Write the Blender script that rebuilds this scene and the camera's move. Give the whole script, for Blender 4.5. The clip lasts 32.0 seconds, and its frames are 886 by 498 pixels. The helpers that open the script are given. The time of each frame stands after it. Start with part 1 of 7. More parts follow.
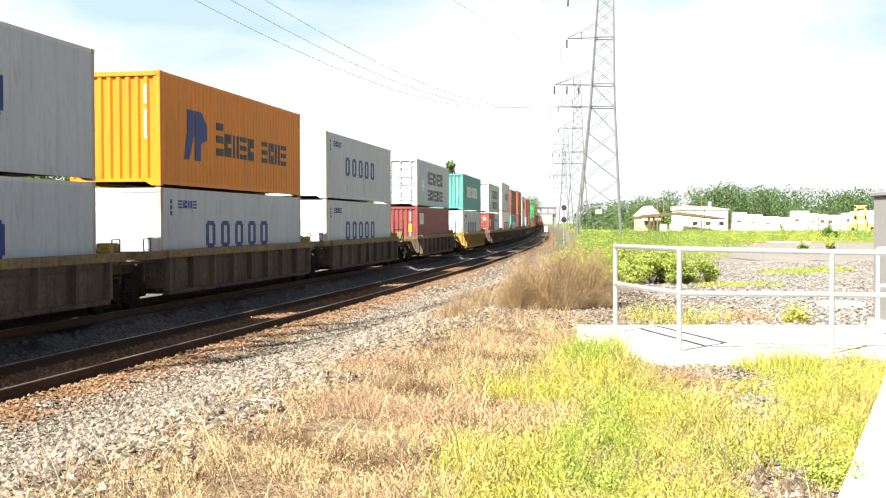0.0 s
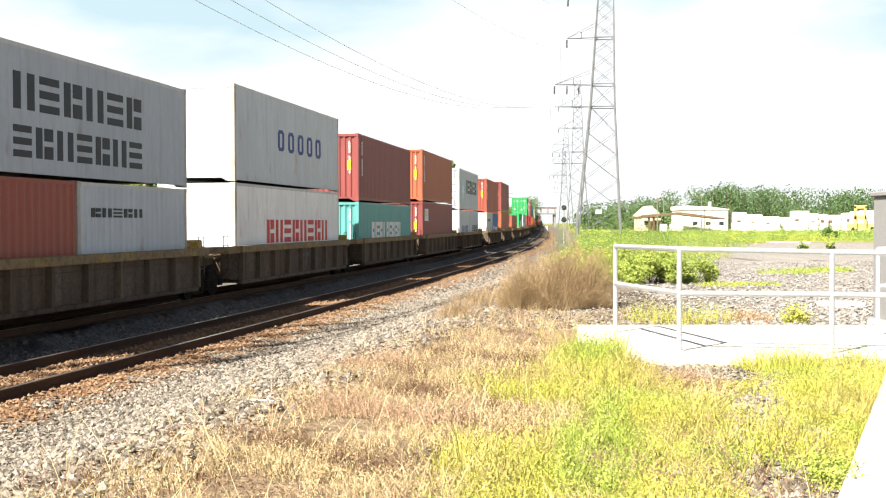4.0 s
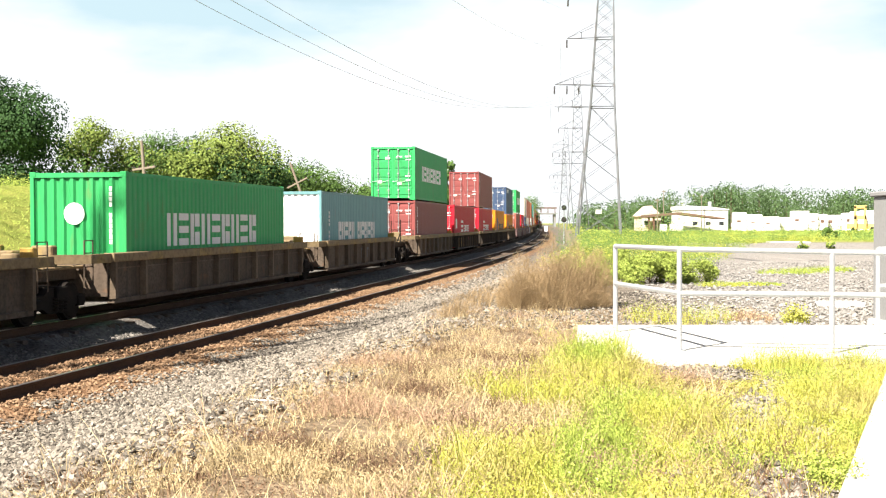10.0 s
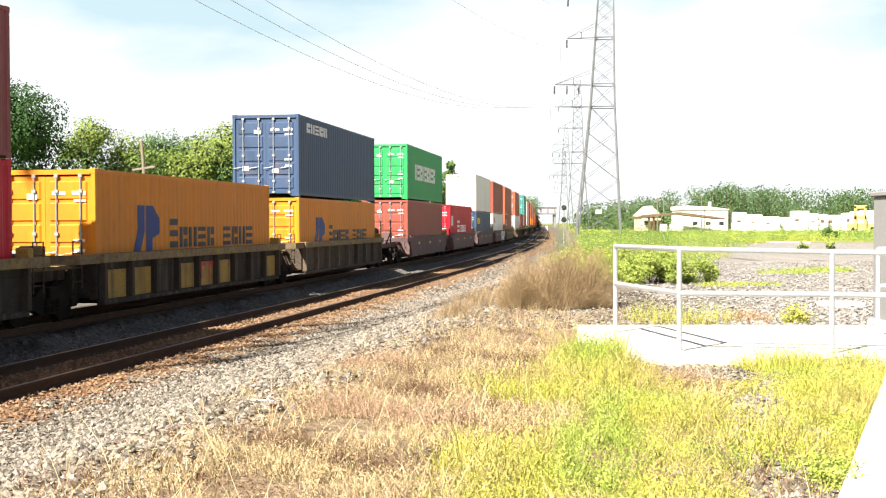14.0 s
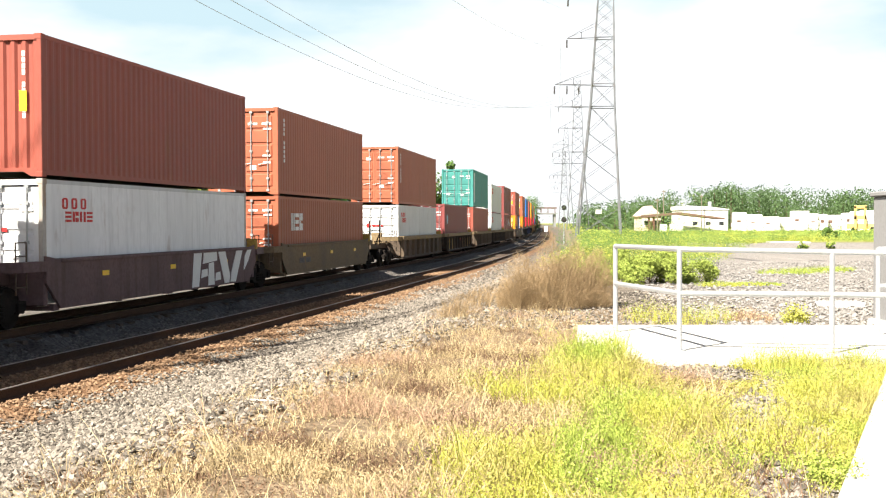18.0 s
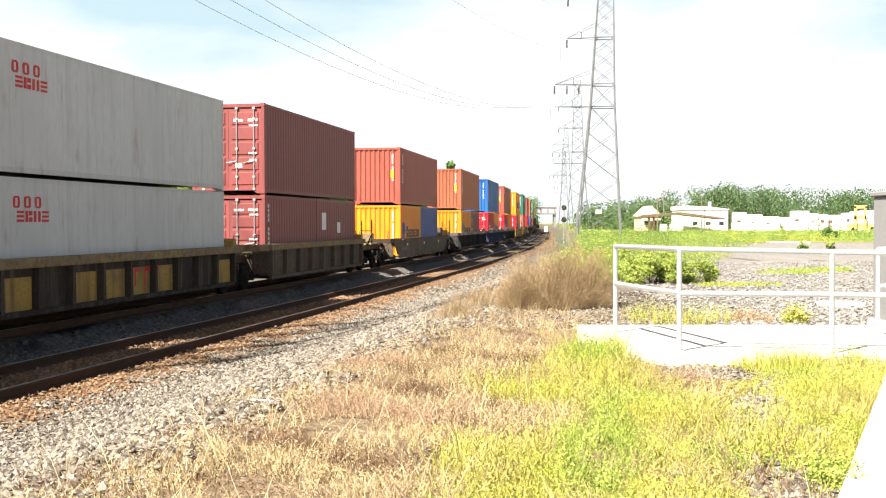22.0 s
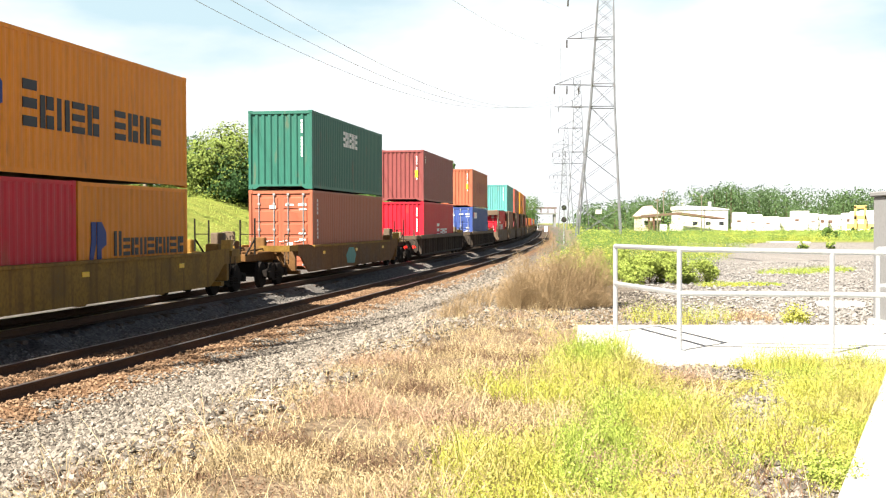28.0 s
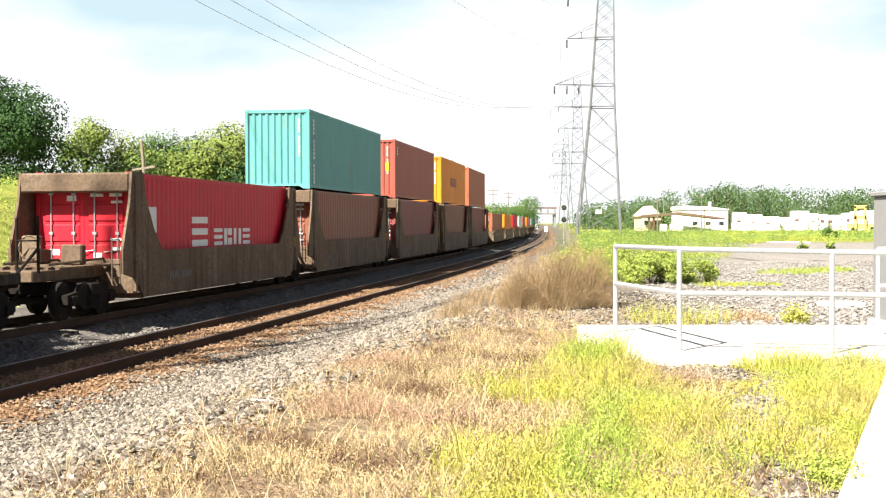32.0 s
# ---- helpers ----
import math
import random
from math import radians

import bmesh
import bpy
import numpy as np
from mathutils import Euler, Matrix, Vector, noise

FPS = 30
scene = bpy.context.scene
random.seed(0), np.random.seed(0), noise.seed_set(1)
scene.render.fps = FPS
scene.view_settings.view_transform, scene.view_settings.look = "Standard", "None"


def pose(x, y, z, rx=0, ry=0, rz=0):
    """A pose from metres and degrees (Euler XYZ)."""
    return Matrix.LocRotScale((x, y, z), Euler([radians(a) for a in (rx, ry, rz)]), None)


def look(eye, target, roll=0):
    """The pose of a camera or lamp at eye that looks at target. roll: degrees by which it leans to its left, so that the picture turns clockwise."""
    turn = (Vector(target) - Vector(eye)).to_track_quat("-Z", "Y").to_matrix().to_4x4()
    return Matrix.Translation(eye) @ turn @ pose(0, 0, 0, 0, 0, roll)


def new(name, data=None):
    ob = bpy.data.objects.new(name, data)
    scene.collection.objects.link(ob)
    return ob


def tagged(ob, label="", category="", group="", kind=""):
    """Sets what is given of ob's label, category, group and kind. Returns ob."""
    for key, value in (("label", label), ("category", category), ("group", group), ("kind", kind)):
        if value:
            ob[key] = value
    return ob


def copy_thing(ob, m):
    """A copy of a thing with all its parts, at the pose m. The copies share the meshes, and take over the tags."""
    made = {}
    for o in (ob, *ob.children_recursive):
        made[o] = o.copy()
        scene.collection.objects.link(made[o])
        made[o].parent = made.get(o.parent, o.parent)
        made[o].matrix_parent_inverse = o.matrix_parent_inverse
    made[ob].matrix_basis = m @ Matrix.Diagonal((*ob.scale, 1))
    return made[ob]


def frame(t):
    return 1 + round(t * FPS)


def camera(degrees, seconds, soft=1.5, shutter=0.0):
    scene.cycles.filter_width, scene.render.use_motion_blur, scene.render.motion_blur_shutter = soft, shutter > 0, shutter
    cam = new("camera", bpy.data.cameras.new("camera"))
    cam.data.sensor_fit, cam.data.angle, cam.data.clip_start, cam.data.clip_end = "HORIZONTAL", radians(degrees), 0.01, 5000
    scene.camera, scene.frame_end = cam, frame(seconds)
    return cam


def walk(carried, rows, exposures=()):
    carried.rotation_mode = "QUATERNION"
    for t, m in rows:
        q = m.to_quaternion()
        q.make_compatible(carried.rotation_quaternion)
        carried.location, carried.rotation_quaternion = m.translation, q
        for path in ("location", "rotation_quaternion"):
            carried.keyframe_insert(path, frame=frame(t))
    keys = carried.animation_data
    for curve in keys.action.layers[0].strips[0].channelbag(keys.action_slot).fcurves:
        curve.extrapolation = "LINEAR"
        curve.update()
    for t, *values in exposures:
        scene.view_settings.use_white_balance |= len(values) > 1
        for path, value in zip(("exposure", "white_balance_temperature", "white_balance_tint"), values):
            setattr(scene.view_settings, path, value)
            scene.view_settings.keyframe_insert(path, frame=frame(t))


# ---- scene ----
EYE = (0.0, 0.0, 2.32)
TILT = radians(1.251)
SIGHT = (0.0, 100 * math.cos(TILT), 2.32 - 100 * math.sin(TILT))
cam = camera(41.32, 32.0, soft=1.2)
walk(cam, [(0.0, look(EYE, SIGHT, -0.194)), (32.0, look(EYE, SIGHT, -0.194))])

# ---- light: a low afternoon sun behind the viewer, high thin cloud ----
SUN_WAY = Vector((-0.634, -0.745, 1.0)).normalized()
scene.view_settings.exposure = 1.15
world = bpy.data.worlds.new("sky")
world.use_nodes = True
scene.world = world


def build_sky():
    nt = world.node_tree
    nt.nodes.clear()
    out = nt.nodes.new("ShaderNodeOutputWorld")
    bg = nt.nodes.new("ShaderNodeBackground")
    sky = nt.nodes.new("ShaderNodeTexSky")
    sky.sky_type, sky.sun_disc = "NISHITA", False
    sky.sun_elevation = math.asin(SUN_WAY.z)
    sky.sun_rotation = math.atan2(SUN_WAY.x, SUN_WAY.y)
    sky.air_density, sky.dust_density, sky.ozone_density = 1.0, 3.0, 1.0
    # thin cloud, denser towards the horizon
    tc = nt.nodes.new("ShaderNodeTexCoord")
    mp = nt.nodes.new("ShaderNodeMapping")
    mp.inputs["Scale"].default_value = (1.0, 1.0, 3.0)
    ns = nt.nodes.new("ShaderNodeTexNoise")
    ns.inputs["Scale"].default_value, ns.inputs["Detail"].default_value = 4.6, 7.0
    sep = nt.nodes.new("ShaderNodeSeparateXYZ")
    low = nt.nodes.new("ShaderNodeMapRange")
    low.inputs["From Min"].default_value, low.inputs["From Max"].default_value = 0.09, 0.20
    low.inputs["To Min"].default_value, low.inputs["To Max"].default_value = 0.30, -0.20
    add = nt.nodes.new("ShaderNodeMath")
    add.operation = "ADD"
    ramp = nt.nodes.new("ShaderNodeValToRGB")
    ramp.color_ramp.elements[0].position, ramp.color_ramp.elements[1].position = 0.36, 0.62
    mix = nt.nodes.new("ShaderNodeMix")
    mix.data_type = "RGBA"
    mix.inputs["B"].default_value = (13.3, 13.7, 14.1, 1)
    lk = nt.links.new
    lk(tc.outputs["Generated"], mp.inputs["Vector"])
    lk(mp.outputs["Vector"], ns.inputs["Vector"])
    lk(tc.outputs["Generated"], sep.inputs["Vector"])
    lk(sep.outputs["Z"], low.inputs["Value"])
    lk(ns.outputs["Fac"], add.inputs[0])
    lk(low.outputs["Result"], add.inputs[1])
    lk(add.outputs["Value"], ramp.inputs["Fac"])
    lk(ramp.outputs["Color"], mix.inputs["Factor"])
    # a pale haze under the clear sky, thinning upwards
    haze = nt.nodes.new("ShaderNodeMapRange")
    haze.inputs["From Min"].default_value, haze.inputs["From Max"].default_value = 0.18, 0.27
    haze.inputs["To Min"].default_value, haze.inputs["To Max"].default_value = 0.92, 0.0
    veil = nt.nodes.new("ShaderNodeMix")
    veil.data_type = "RGBA"
    veil.inputs["B"].default_value = (8.7, 11.3, 12.3, 1)
    lk(sep.outputs["Z"], haze.inputs["Value"])
    lk(haze.outputs["Result"], veil.inputs["Factor"])
    lk(sky.outputs["Color"], veil.inputs["A"])
    lk(veil.outputs["Result"], mix.inputs["A"])
    lk(mix.outputs["Result"], bg.inputs["Color"])
    bg.inputs["Strength"].default_value = 0.038
    lk(bg.outputs["Background"], out.inputs["Surface"])


build_sky()
sun = new("sun", bpy.data.lights.new("sun", "SUN"))
sun.data.energy, sun.data.angle, sun.data.color = 7.2, radians(0.53), (1.0, 0.93, 0.82)
sun.matrix_world = look(SUN_WAY * 100, (0, 0, 0))


# ---- materials ----
def material(name, base, rough=0.7, metal=0.0, grain=0.0, stain=0.0, dirt=(0.12, 0.09, 0.06), scale=3.0, bump=0.0,
             bump_scale=40.0, per_object=0.0, per_island=0.0, stretch=(1, 1, 1), glow=0.0, rust=0.0,
             streak=0.0, streak_colour=(0.05, 0.035, 0.025), gloss=0.22):
    """Base colour with fine grain, larger stains and relief, in object space."""
    m = bpy.data.materials.new(name)
    m.use_nodes = True
    nt = m.node_tree
    b = nt.nodes["Principled BSDF"]
    b.inputs["Roughness"].default_value, b.inputs["Metallic"].default_value = rough, metal
    b.inputs["Specular IOR Level"].default_value = gloss
    lk = nt.links.new
    tc = nt.nodes.new("ShaderNodeTexCoord")
    mp = nt.nodes.new("ShaderNodeMapping")
    mp.inputs["Scale"].default_value = stretch
    lk(tc.outputs["Object"], mp.inputs["Vector"])

    def mixed(a, c, fac):
        x = nt.nodes.new("ShaderNodeMix")
        x.data_type = "RGBA"
        if isinstance(a, tuple):
            x.inputs["A"].default_value = (*a, 1)
        else:
            lk(a, x.inputs["A"])
        if isinstance(c, tuple):
            x.inputs["B"].default_value = (*c, 1)
        else:
            lk(c, x.inputs["B"])
        lk(fac, x.inputs["Factor"])
        return x.outputs["Result"]

    def ranged(v, lo, hi, a=0.0, z=1.0):
        r = nt.nodes.new("ShaderNodeMapRange")
        r.inputs["From Min"].default_value, r.inputs["From Max"].default_value = lo, hi
        r.inputs["To Min"].default_value, r.inputs["To Max"].default_value = a, z
        lk(v, r.inputs["Value"])
        return r.outputs["Result"]

    def noise_of(s, detail=4.0):
        n = nt.nodes.new("ShaderNodeTexNoise")
        n.inputs["Scale"].default_value, n.inputs["Detail"].default_value = s, detail
        lk(mp.outputs["Vector"], n.inputs["Vector"])
        return n.outputs["Fac"]

    col = base
    if stain:
        col = mixed(col, dirt, ranged(noise_of(scale), 0.5, 0.75, 0.0, stain))
    if grain:
        dark = tuple(c * (1 - grain) for c in base)
        g = ranged(noise_of(scale * 11, 6.0), 0.42, 0.7, 0.0, 1.0)
        col = mixed(col, dark, g)
    if streak:
        # runs of dirt washed down the plate
        run = nt.nodes.new("ShaderNodeMapping")
        run.inputs["Scale"].default_value = (2.6, 1.0, 0.22)
        wash = nt.nodes.new("ShaderNodeTexNoise")
        wash.inputs["Scale"].default_value, wash.inputs["Detail"].default_value = 1.7, 6.0
        lk(tc.outputs["Object"], run.inputs["Vector"])
        lk(run.outputs["Vector"], wash.inputs["Vector"])
        col = mixed(col, streak_colour, ranged(wash.outputs["Fac"], 0.50, 0.68, 0.0, streak))
    if rust:
        col = mixed(col, (0.20, 0.095, 0.045), ranged(noise_of(2.3, 9.0), 0.62, 0.74, 0.0, rust))
    if per_object or per_island:
        hsv = nt.nodes.new("ShaderNodeHueSaturation")
        if per_object:
            src = nt.nodes.new("ShaderNodeObjectInfo").outputs["Random"]
        else:
            src = nt.nodes.new("ShaderNodeNewGeometry").outputs["Random Per Island"]
        k = per_object or per_island
        lk(ranged(src, 0, 1, 1 - k, 1 + k), hsv.inputs["Value"])
        if isinstance(col, tuple):
            hsv.inputs["Color"].default_value = (*col, 1)
        else:
            lk(col, hsv.inputs["Color"])
        col = hsv.outputs["Color"]
    if isinstance(col, tuple):
        b.inputs["Base Color"].default_value = (*col, 1)
    else:
        lk(col, b.inputs["Base Color"])
    if bump:
        bp = nt.nodes.new("ShaderNodeBump")
        bp.inputs["Strength"].default_value, bp.inputs["Distance"].default_value = bump, 0.02
        lk(noise_of(bump_scale, 5.0), bp.inputs["Height"])
        lk(bp.outputs["Normal"], b.inputs["Normal"])
    if glow:
        b.inputs["Emission Color"].default_value, b.inputs["Emission Strength"].default_value = (*base, 1), glow
    return m


PAINT_COLOURS = {
    "orange": (0.71, 0.24, 0.012), "pale_blue_grey": (0.49, 0.54, 0.59), "white": (0.82, 0.83, 0.84), "light_grey": (0.55, 0.565, 0.57), "blue_grey": (0.42, 0.47, 0.53),
    "brick_red": (0.31, 0.080, 0.056), "maroon": (0.235, 0.062, 0.059), "rust_orange": (0.365, 0.11, 0.058), "red": (0.51, 0.010, 0.028),
    "teal": (0.105, 0.335, 0.325), "dark_teal": (0.055, 0.25, 0.225), "slate_teal": (0.14, 0.30, 0.32), "green": (0.03, 0.34, 0.10), "dark_green": (0.025, 0.13, 0.095),
    "blue": (0.02, 0.115, 0.36), "navy": (0.045, 0.08, 0.155), "violet_blue": (0.045, 0.085, 0.29), "brown": (0.24, 0.085, 0.055)}
MAT = {}
for key, colour in PAINT_COLOURS.items():
    MAT[key] = material("paint_" + key, colour, rough=0.55, gloss=0.28, grain=0.10, stain=0.35, dirt=tuple(0.55 * c + 0.02 for c in colour),
                        scale=0.9, per_object=0.08, stretch=(1, 1, 0.35), bump=0.05, bump_scale=9, rust=0.40,
                        streak=0.28, streak_colour=tuple(0.45 * c + 0.012 for c in colour))
MAT["pale_post"] = material("weathered_pale_post", (0.46, 0.43, 0.39), rough=0.65, grain=0.2, stain=0.9, dirt=(0.30, 0.165, 0.075), scale=2.2, stretch=(1, 1, 0.5))
MAT["casting"] = material("casting_steel", (0.06, 0.05, 0.05), rough=0.7, grain=0.3, stain=0.4, dirt=(0.14, 0.06, 0.03), scale=6)
MAT["galvanised"] = material("galvanised_steel", (0.42, 0.44, 0.45), rough=0.45, metal=0.5, grain=0.15, stain=0.3, dirt=(0.3, 0.3, 0.3), scale=4)
MAT["letter_blue"] = material("lettering_blue", (0.02, 0.05, 0.22), rough=0.55, grain=0.15, scale=5)
MAT["letter_dark"] = material("lettering_dark", (0.03, 0.035, 0.045), rough=0.55, grain=0.15, scale=5)
MAT["letter_white"] = material("lettering_white", (0.75, 0.75, 0.74), rough=0.55, grain=0.12, scale=5)
MAT["letter_red"] = material("lettering_red", (0.55, 0.03, 0.03), rough=0.55, grain=0.12, scale=5)
MAT["letter_yellow"] = material("lettering_yellow", (0.75, 0.55, 0.03), rough=0.55, grain=0.12, scale=5)
MAT["letter_sky"] = material("lettering_pale_blue", (0.33, 0.52, 0.60), rough=0.55, grain=0.1, scale=5)
MAT["letter_purple"] = material("lettering_faded", (0.31, 0.085, 0.045), rough=0.6, grain=0.2, scale=5)
MAT["car_brown"] = material("car_brown_grey", (0.098, 0.072, 0.052), rough=0.75, grain=0.35, stain=0.7, dirt=(0.15, 0.122, 0.095), scale=1.3, bump=0.1, streak=0.75, streak_colour=(0.045, 0.032, 0.024), per_object=0.25, rust=0.5)
MAT["car_yellow"] = material("car_worn_yellow", (0.42, 0.27, 0.07), rough=0.7, grain=0.3, stain=0.9, dirt=(0.13, 0.10, 0.075), scale=1.5, bump=0.1, streak=0.6, streak_colour=(0.13, 0.075, 0.03))
MAT["car_chord"] = material("car_worn_chord", (0.225, 0.165, 0.092), rough=0.75, grain=0.35, stain=0.7, dirt=(0.40, 0.28, 0.05), scale=0.8, bump=0.1, rust=0.6)
MAT["car_tan"] = material("car_dusty_tan", (0.19, 0.14, 0.085), rough=0.8, grain=0.25, stain=0.7, dirt=(0.13, 0.11, 0.09), scale=1.2, bump=0.1)
MAT["car_black"] = material("car_sooty_black", (0.024, 0.023, 0.023), rough=0.75, grain=0.3, stain=0.6, dirt=(0.08, 0.065, 0.05), scale=1.4, bump=0.1, streak=0.5, streak_colour=(0.075, 0.068, 0.06), per_object=0.3)
MAT["car_umber"] = material("car_sooty_umber", (0.032, 0.025, 0.019), rough=0.75, grain=0.3, stain=0.6, dirt=(0.085, 0.066, 0.048), scale=1.4, bump=0.1, streak=0.6, streak_colour=(0.10, 0.085, 0.07), per_object=0.3)
MAT["car_rust"] = material("car_rusty_brown", (0.15, 0.105, 0.07), rough=0.8, grain=0.35, stain=0.85, dirt=(0.22, 0.18, 0.135), scale=1.1, bump=0.1, rust=0.5, streak=0.7, streak_colour=(0.06, 0.04, 0.028))
MAT["car_rib"] = material("car_rib_brown", (0.135, 0.10, 0.068), rough=0.75, grain=0.3, stain=0.7, dirt=(0.09, 0.065, 0.045), scale=1.6, bump=0.1, per_object=0.3, streak=0.5, streak_colour=(0.06, 0.042, 0.03))
MAT["car_rib_sooty"] = material("car_rib_sooty", (0.062, 0.047, 0.035), rough=0.75, grain=0.3, stain=0.6, dirt=(0.03, 0.024, 0.02), scale=1.6, bump=0.1, per_object=0.3)
MAT["car_ochre"] = material("car_brown_ochre", (0.17, 0.085, 0.028), rough=0.8, grain=0.3, stain=0.6, dirt=(0.11, 0.10, 0.09), scale=0.7, bump=0.1, streak=0.6, streak_colour=(0.09, 0.045, 0.02))
MAT["car_mustard"] = material("car_mustard", (0.27, 0.155, 0.03), rough=0.75, grain=0.3, stain=0.8, dirt=(0.12, 0.08, 0.04), scale=1.1, bump=0.1, streak=0.6, streak_colour=(0.11, 0.06, 0.02))
MAT["car_blue"] = material("car_dull_blue", (0.045, 0.055, 0.10), rough=0.75, grain=0.3, stain=0.6, dirt=(0.035, 0.035, 0.04), scale=1.2, bump=0.1)
MAT["car_grey"] = material("car_mauve_grey", (0.155, 0.10, 0.10), rough=0.75, grain=0.25, stain=0.5, dirt=(0.08, 0.06, 0.055), scale=1.2, bump=0.1, streak=0.35)
MAT["car_steel"] = material("car_light_chord", (0.135, 0.132, 0.135), rough=0.7, grain=0.25, stain=0.6, dirt=(0.09, 0.08, 0.075), scale=1.6, bump=0.1)
MAT["truck"] = material("truck_grime", (0.020, 0.017, 0.015), rough=0.9, gloss=0.08, grain=0.3, stain=0.5, dirt=(0.05, 0.035, 0.025), scale=4, bump=0.2)
MAT["tread"] = material("wheel_tread", (0.35, 0.34, 0.33), rough=0.3, metal=0.9, grain=0.15, scale=8)
MAT["reflector"] = material("reflector_yellow", (0.8, 0.5, 0.02), rough=0.3)
MAT["tail_red"] = material("marker_red", (0.8, 0.03, 0.02), rough=0.3, glow=0.6)
MAT["rail_side"] = material("rail_rust", (0.085, 0.046, 0.028), rough=0.85, grain=0.35, stain=0.5, dirt=(0.06, 0.035, 0.022), scale=3, bump=0.15)
MAT["rail_head"] = material("rail_worn_head", (0.33, 0.29, 0.26), rough=0.35, metal=0.8, grain=0.2, stain=0.4, dirt=(0.2, 0.12, 0.07), scale=3)
MAT["tie"] = material("tie_wood", (0.105, 0.08, 0.062), rough=0.9, grain=0.35, stain=0.5, dirt=(0.07, 0.055, 0.045), scale=3, per_object=0.2, stretch=(1, 6, 1), bump=0.3)
MAT["stone"] = material("ballast_stone", (0.215, 0.190, 0.158), rough=0.9, grain=0.3, stain=0.4, dirt=(0.125, 0.105, 0.085), scale=2.0, per_island=0.7, bump=0.2)
MAT["yard_stone"] = material("yard_stone", (0.26, 0.248, 0.232), rough=0.9, grain=0.25, stain=0.4, dirt=(0.19, 0.175, 0.16), scale=2.0, per_island=0.3, bump=0.2)
MAT["soot_stone"] = material("ballast_oily_stone", (0.18, 0.165, 0.148), rough=0.85, grain=0.3, stain=0.4, dirt=(0.08, 0.075, 0.07), scale=2.0, per_island=0.5)
MAT["rust_stone"] = material("ballast_rust_stone", (0.25, 0.16, 0.095), rough=0.9, grain=0.3, stain=0.4, dirt=(0.2, 0.11, 0.06), scale=2.0, per_island=0.35)
MAT["concrete"] = material("concrete", (0.52, 0.51, 0.48), rough=0.85, grain=0.12, stain=0.3, dirt=(0.45, 0.43, 0.4), scale=1.5, bump=0.1)
MAT["rail_paint"] = material("handrail_galvanised", (0.46, 0.475, 0.49), rough=0.4, metal=0.4, grain=0.1, stain=0.2, dirt=(0.4, 0.4, 0.4), scale=6)
MAT["cabinet"] = material("cabinet_grey", (0.24, 0.24, 0.24), rough=0.6, grain=0.12, stain=0.3, dirt=(0.15, 0.14, 0.13), scale=2)
MAT["lattice"] = material("lattice_steel", (0.15, 0.16, 0.175), rough=0.6, metal=0.2, grain=0.2, stain=0.5, dirt=(0.16, 0.11, 0.08), scale=1)
MAT["wire"] = material("wire_aluminium", (0.34, 0.37, 0.40), rough=0.5, metal=0.5)
MAT["insulator"] = material("insulator_brown", (0.05, 0.035, 0.03), rough=0.3)
MAT["bark"] = material("bark", (0.12, 0.09, 0.065), rough=0.95, grain=0.4, stain=0.4, dirt=(0.06, 0.05, 0.04), scale=4, bump=0.5)
MAT["pole"] = material("weathered_pole", (0.24, 0.20, 0.155), rough=0.9, grain=0.3, stain=0.4, dirt=(0.2, 0.16, 0.12), scale=3)
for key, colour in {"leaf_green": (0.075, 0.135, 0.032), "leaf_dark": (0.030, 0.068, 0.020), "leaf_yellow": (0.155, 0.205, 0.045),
                    "bush_green": (0.25, 0.31, 0.065), "bush_brown": (0.30, 0.215, 0.12), "straw": (0.425, 0.335, 0.19), "straw_pink": (0.35, 0.24, 0.16),
                    "weed": (0.385, 0.385, 0.075), "weed_green": (0.28, 0.345, 0.065), "weed_olive": (0.36, 0.32, 0.10), "bank_grass": (0.20, 0.25, 0.042), "far_wood": (0.075, 0.125, 0.05),
                    "straw_brown": (0.17, 0.105, 0.065), "belt_green": (0.075, 0.13, 0.03)}.items():
    MAT[key] = material(key, colour, rough=0.75, per_island=0.40 if key in ("weed", "weed_green", "straw") else 0.28, gloss=0.15)


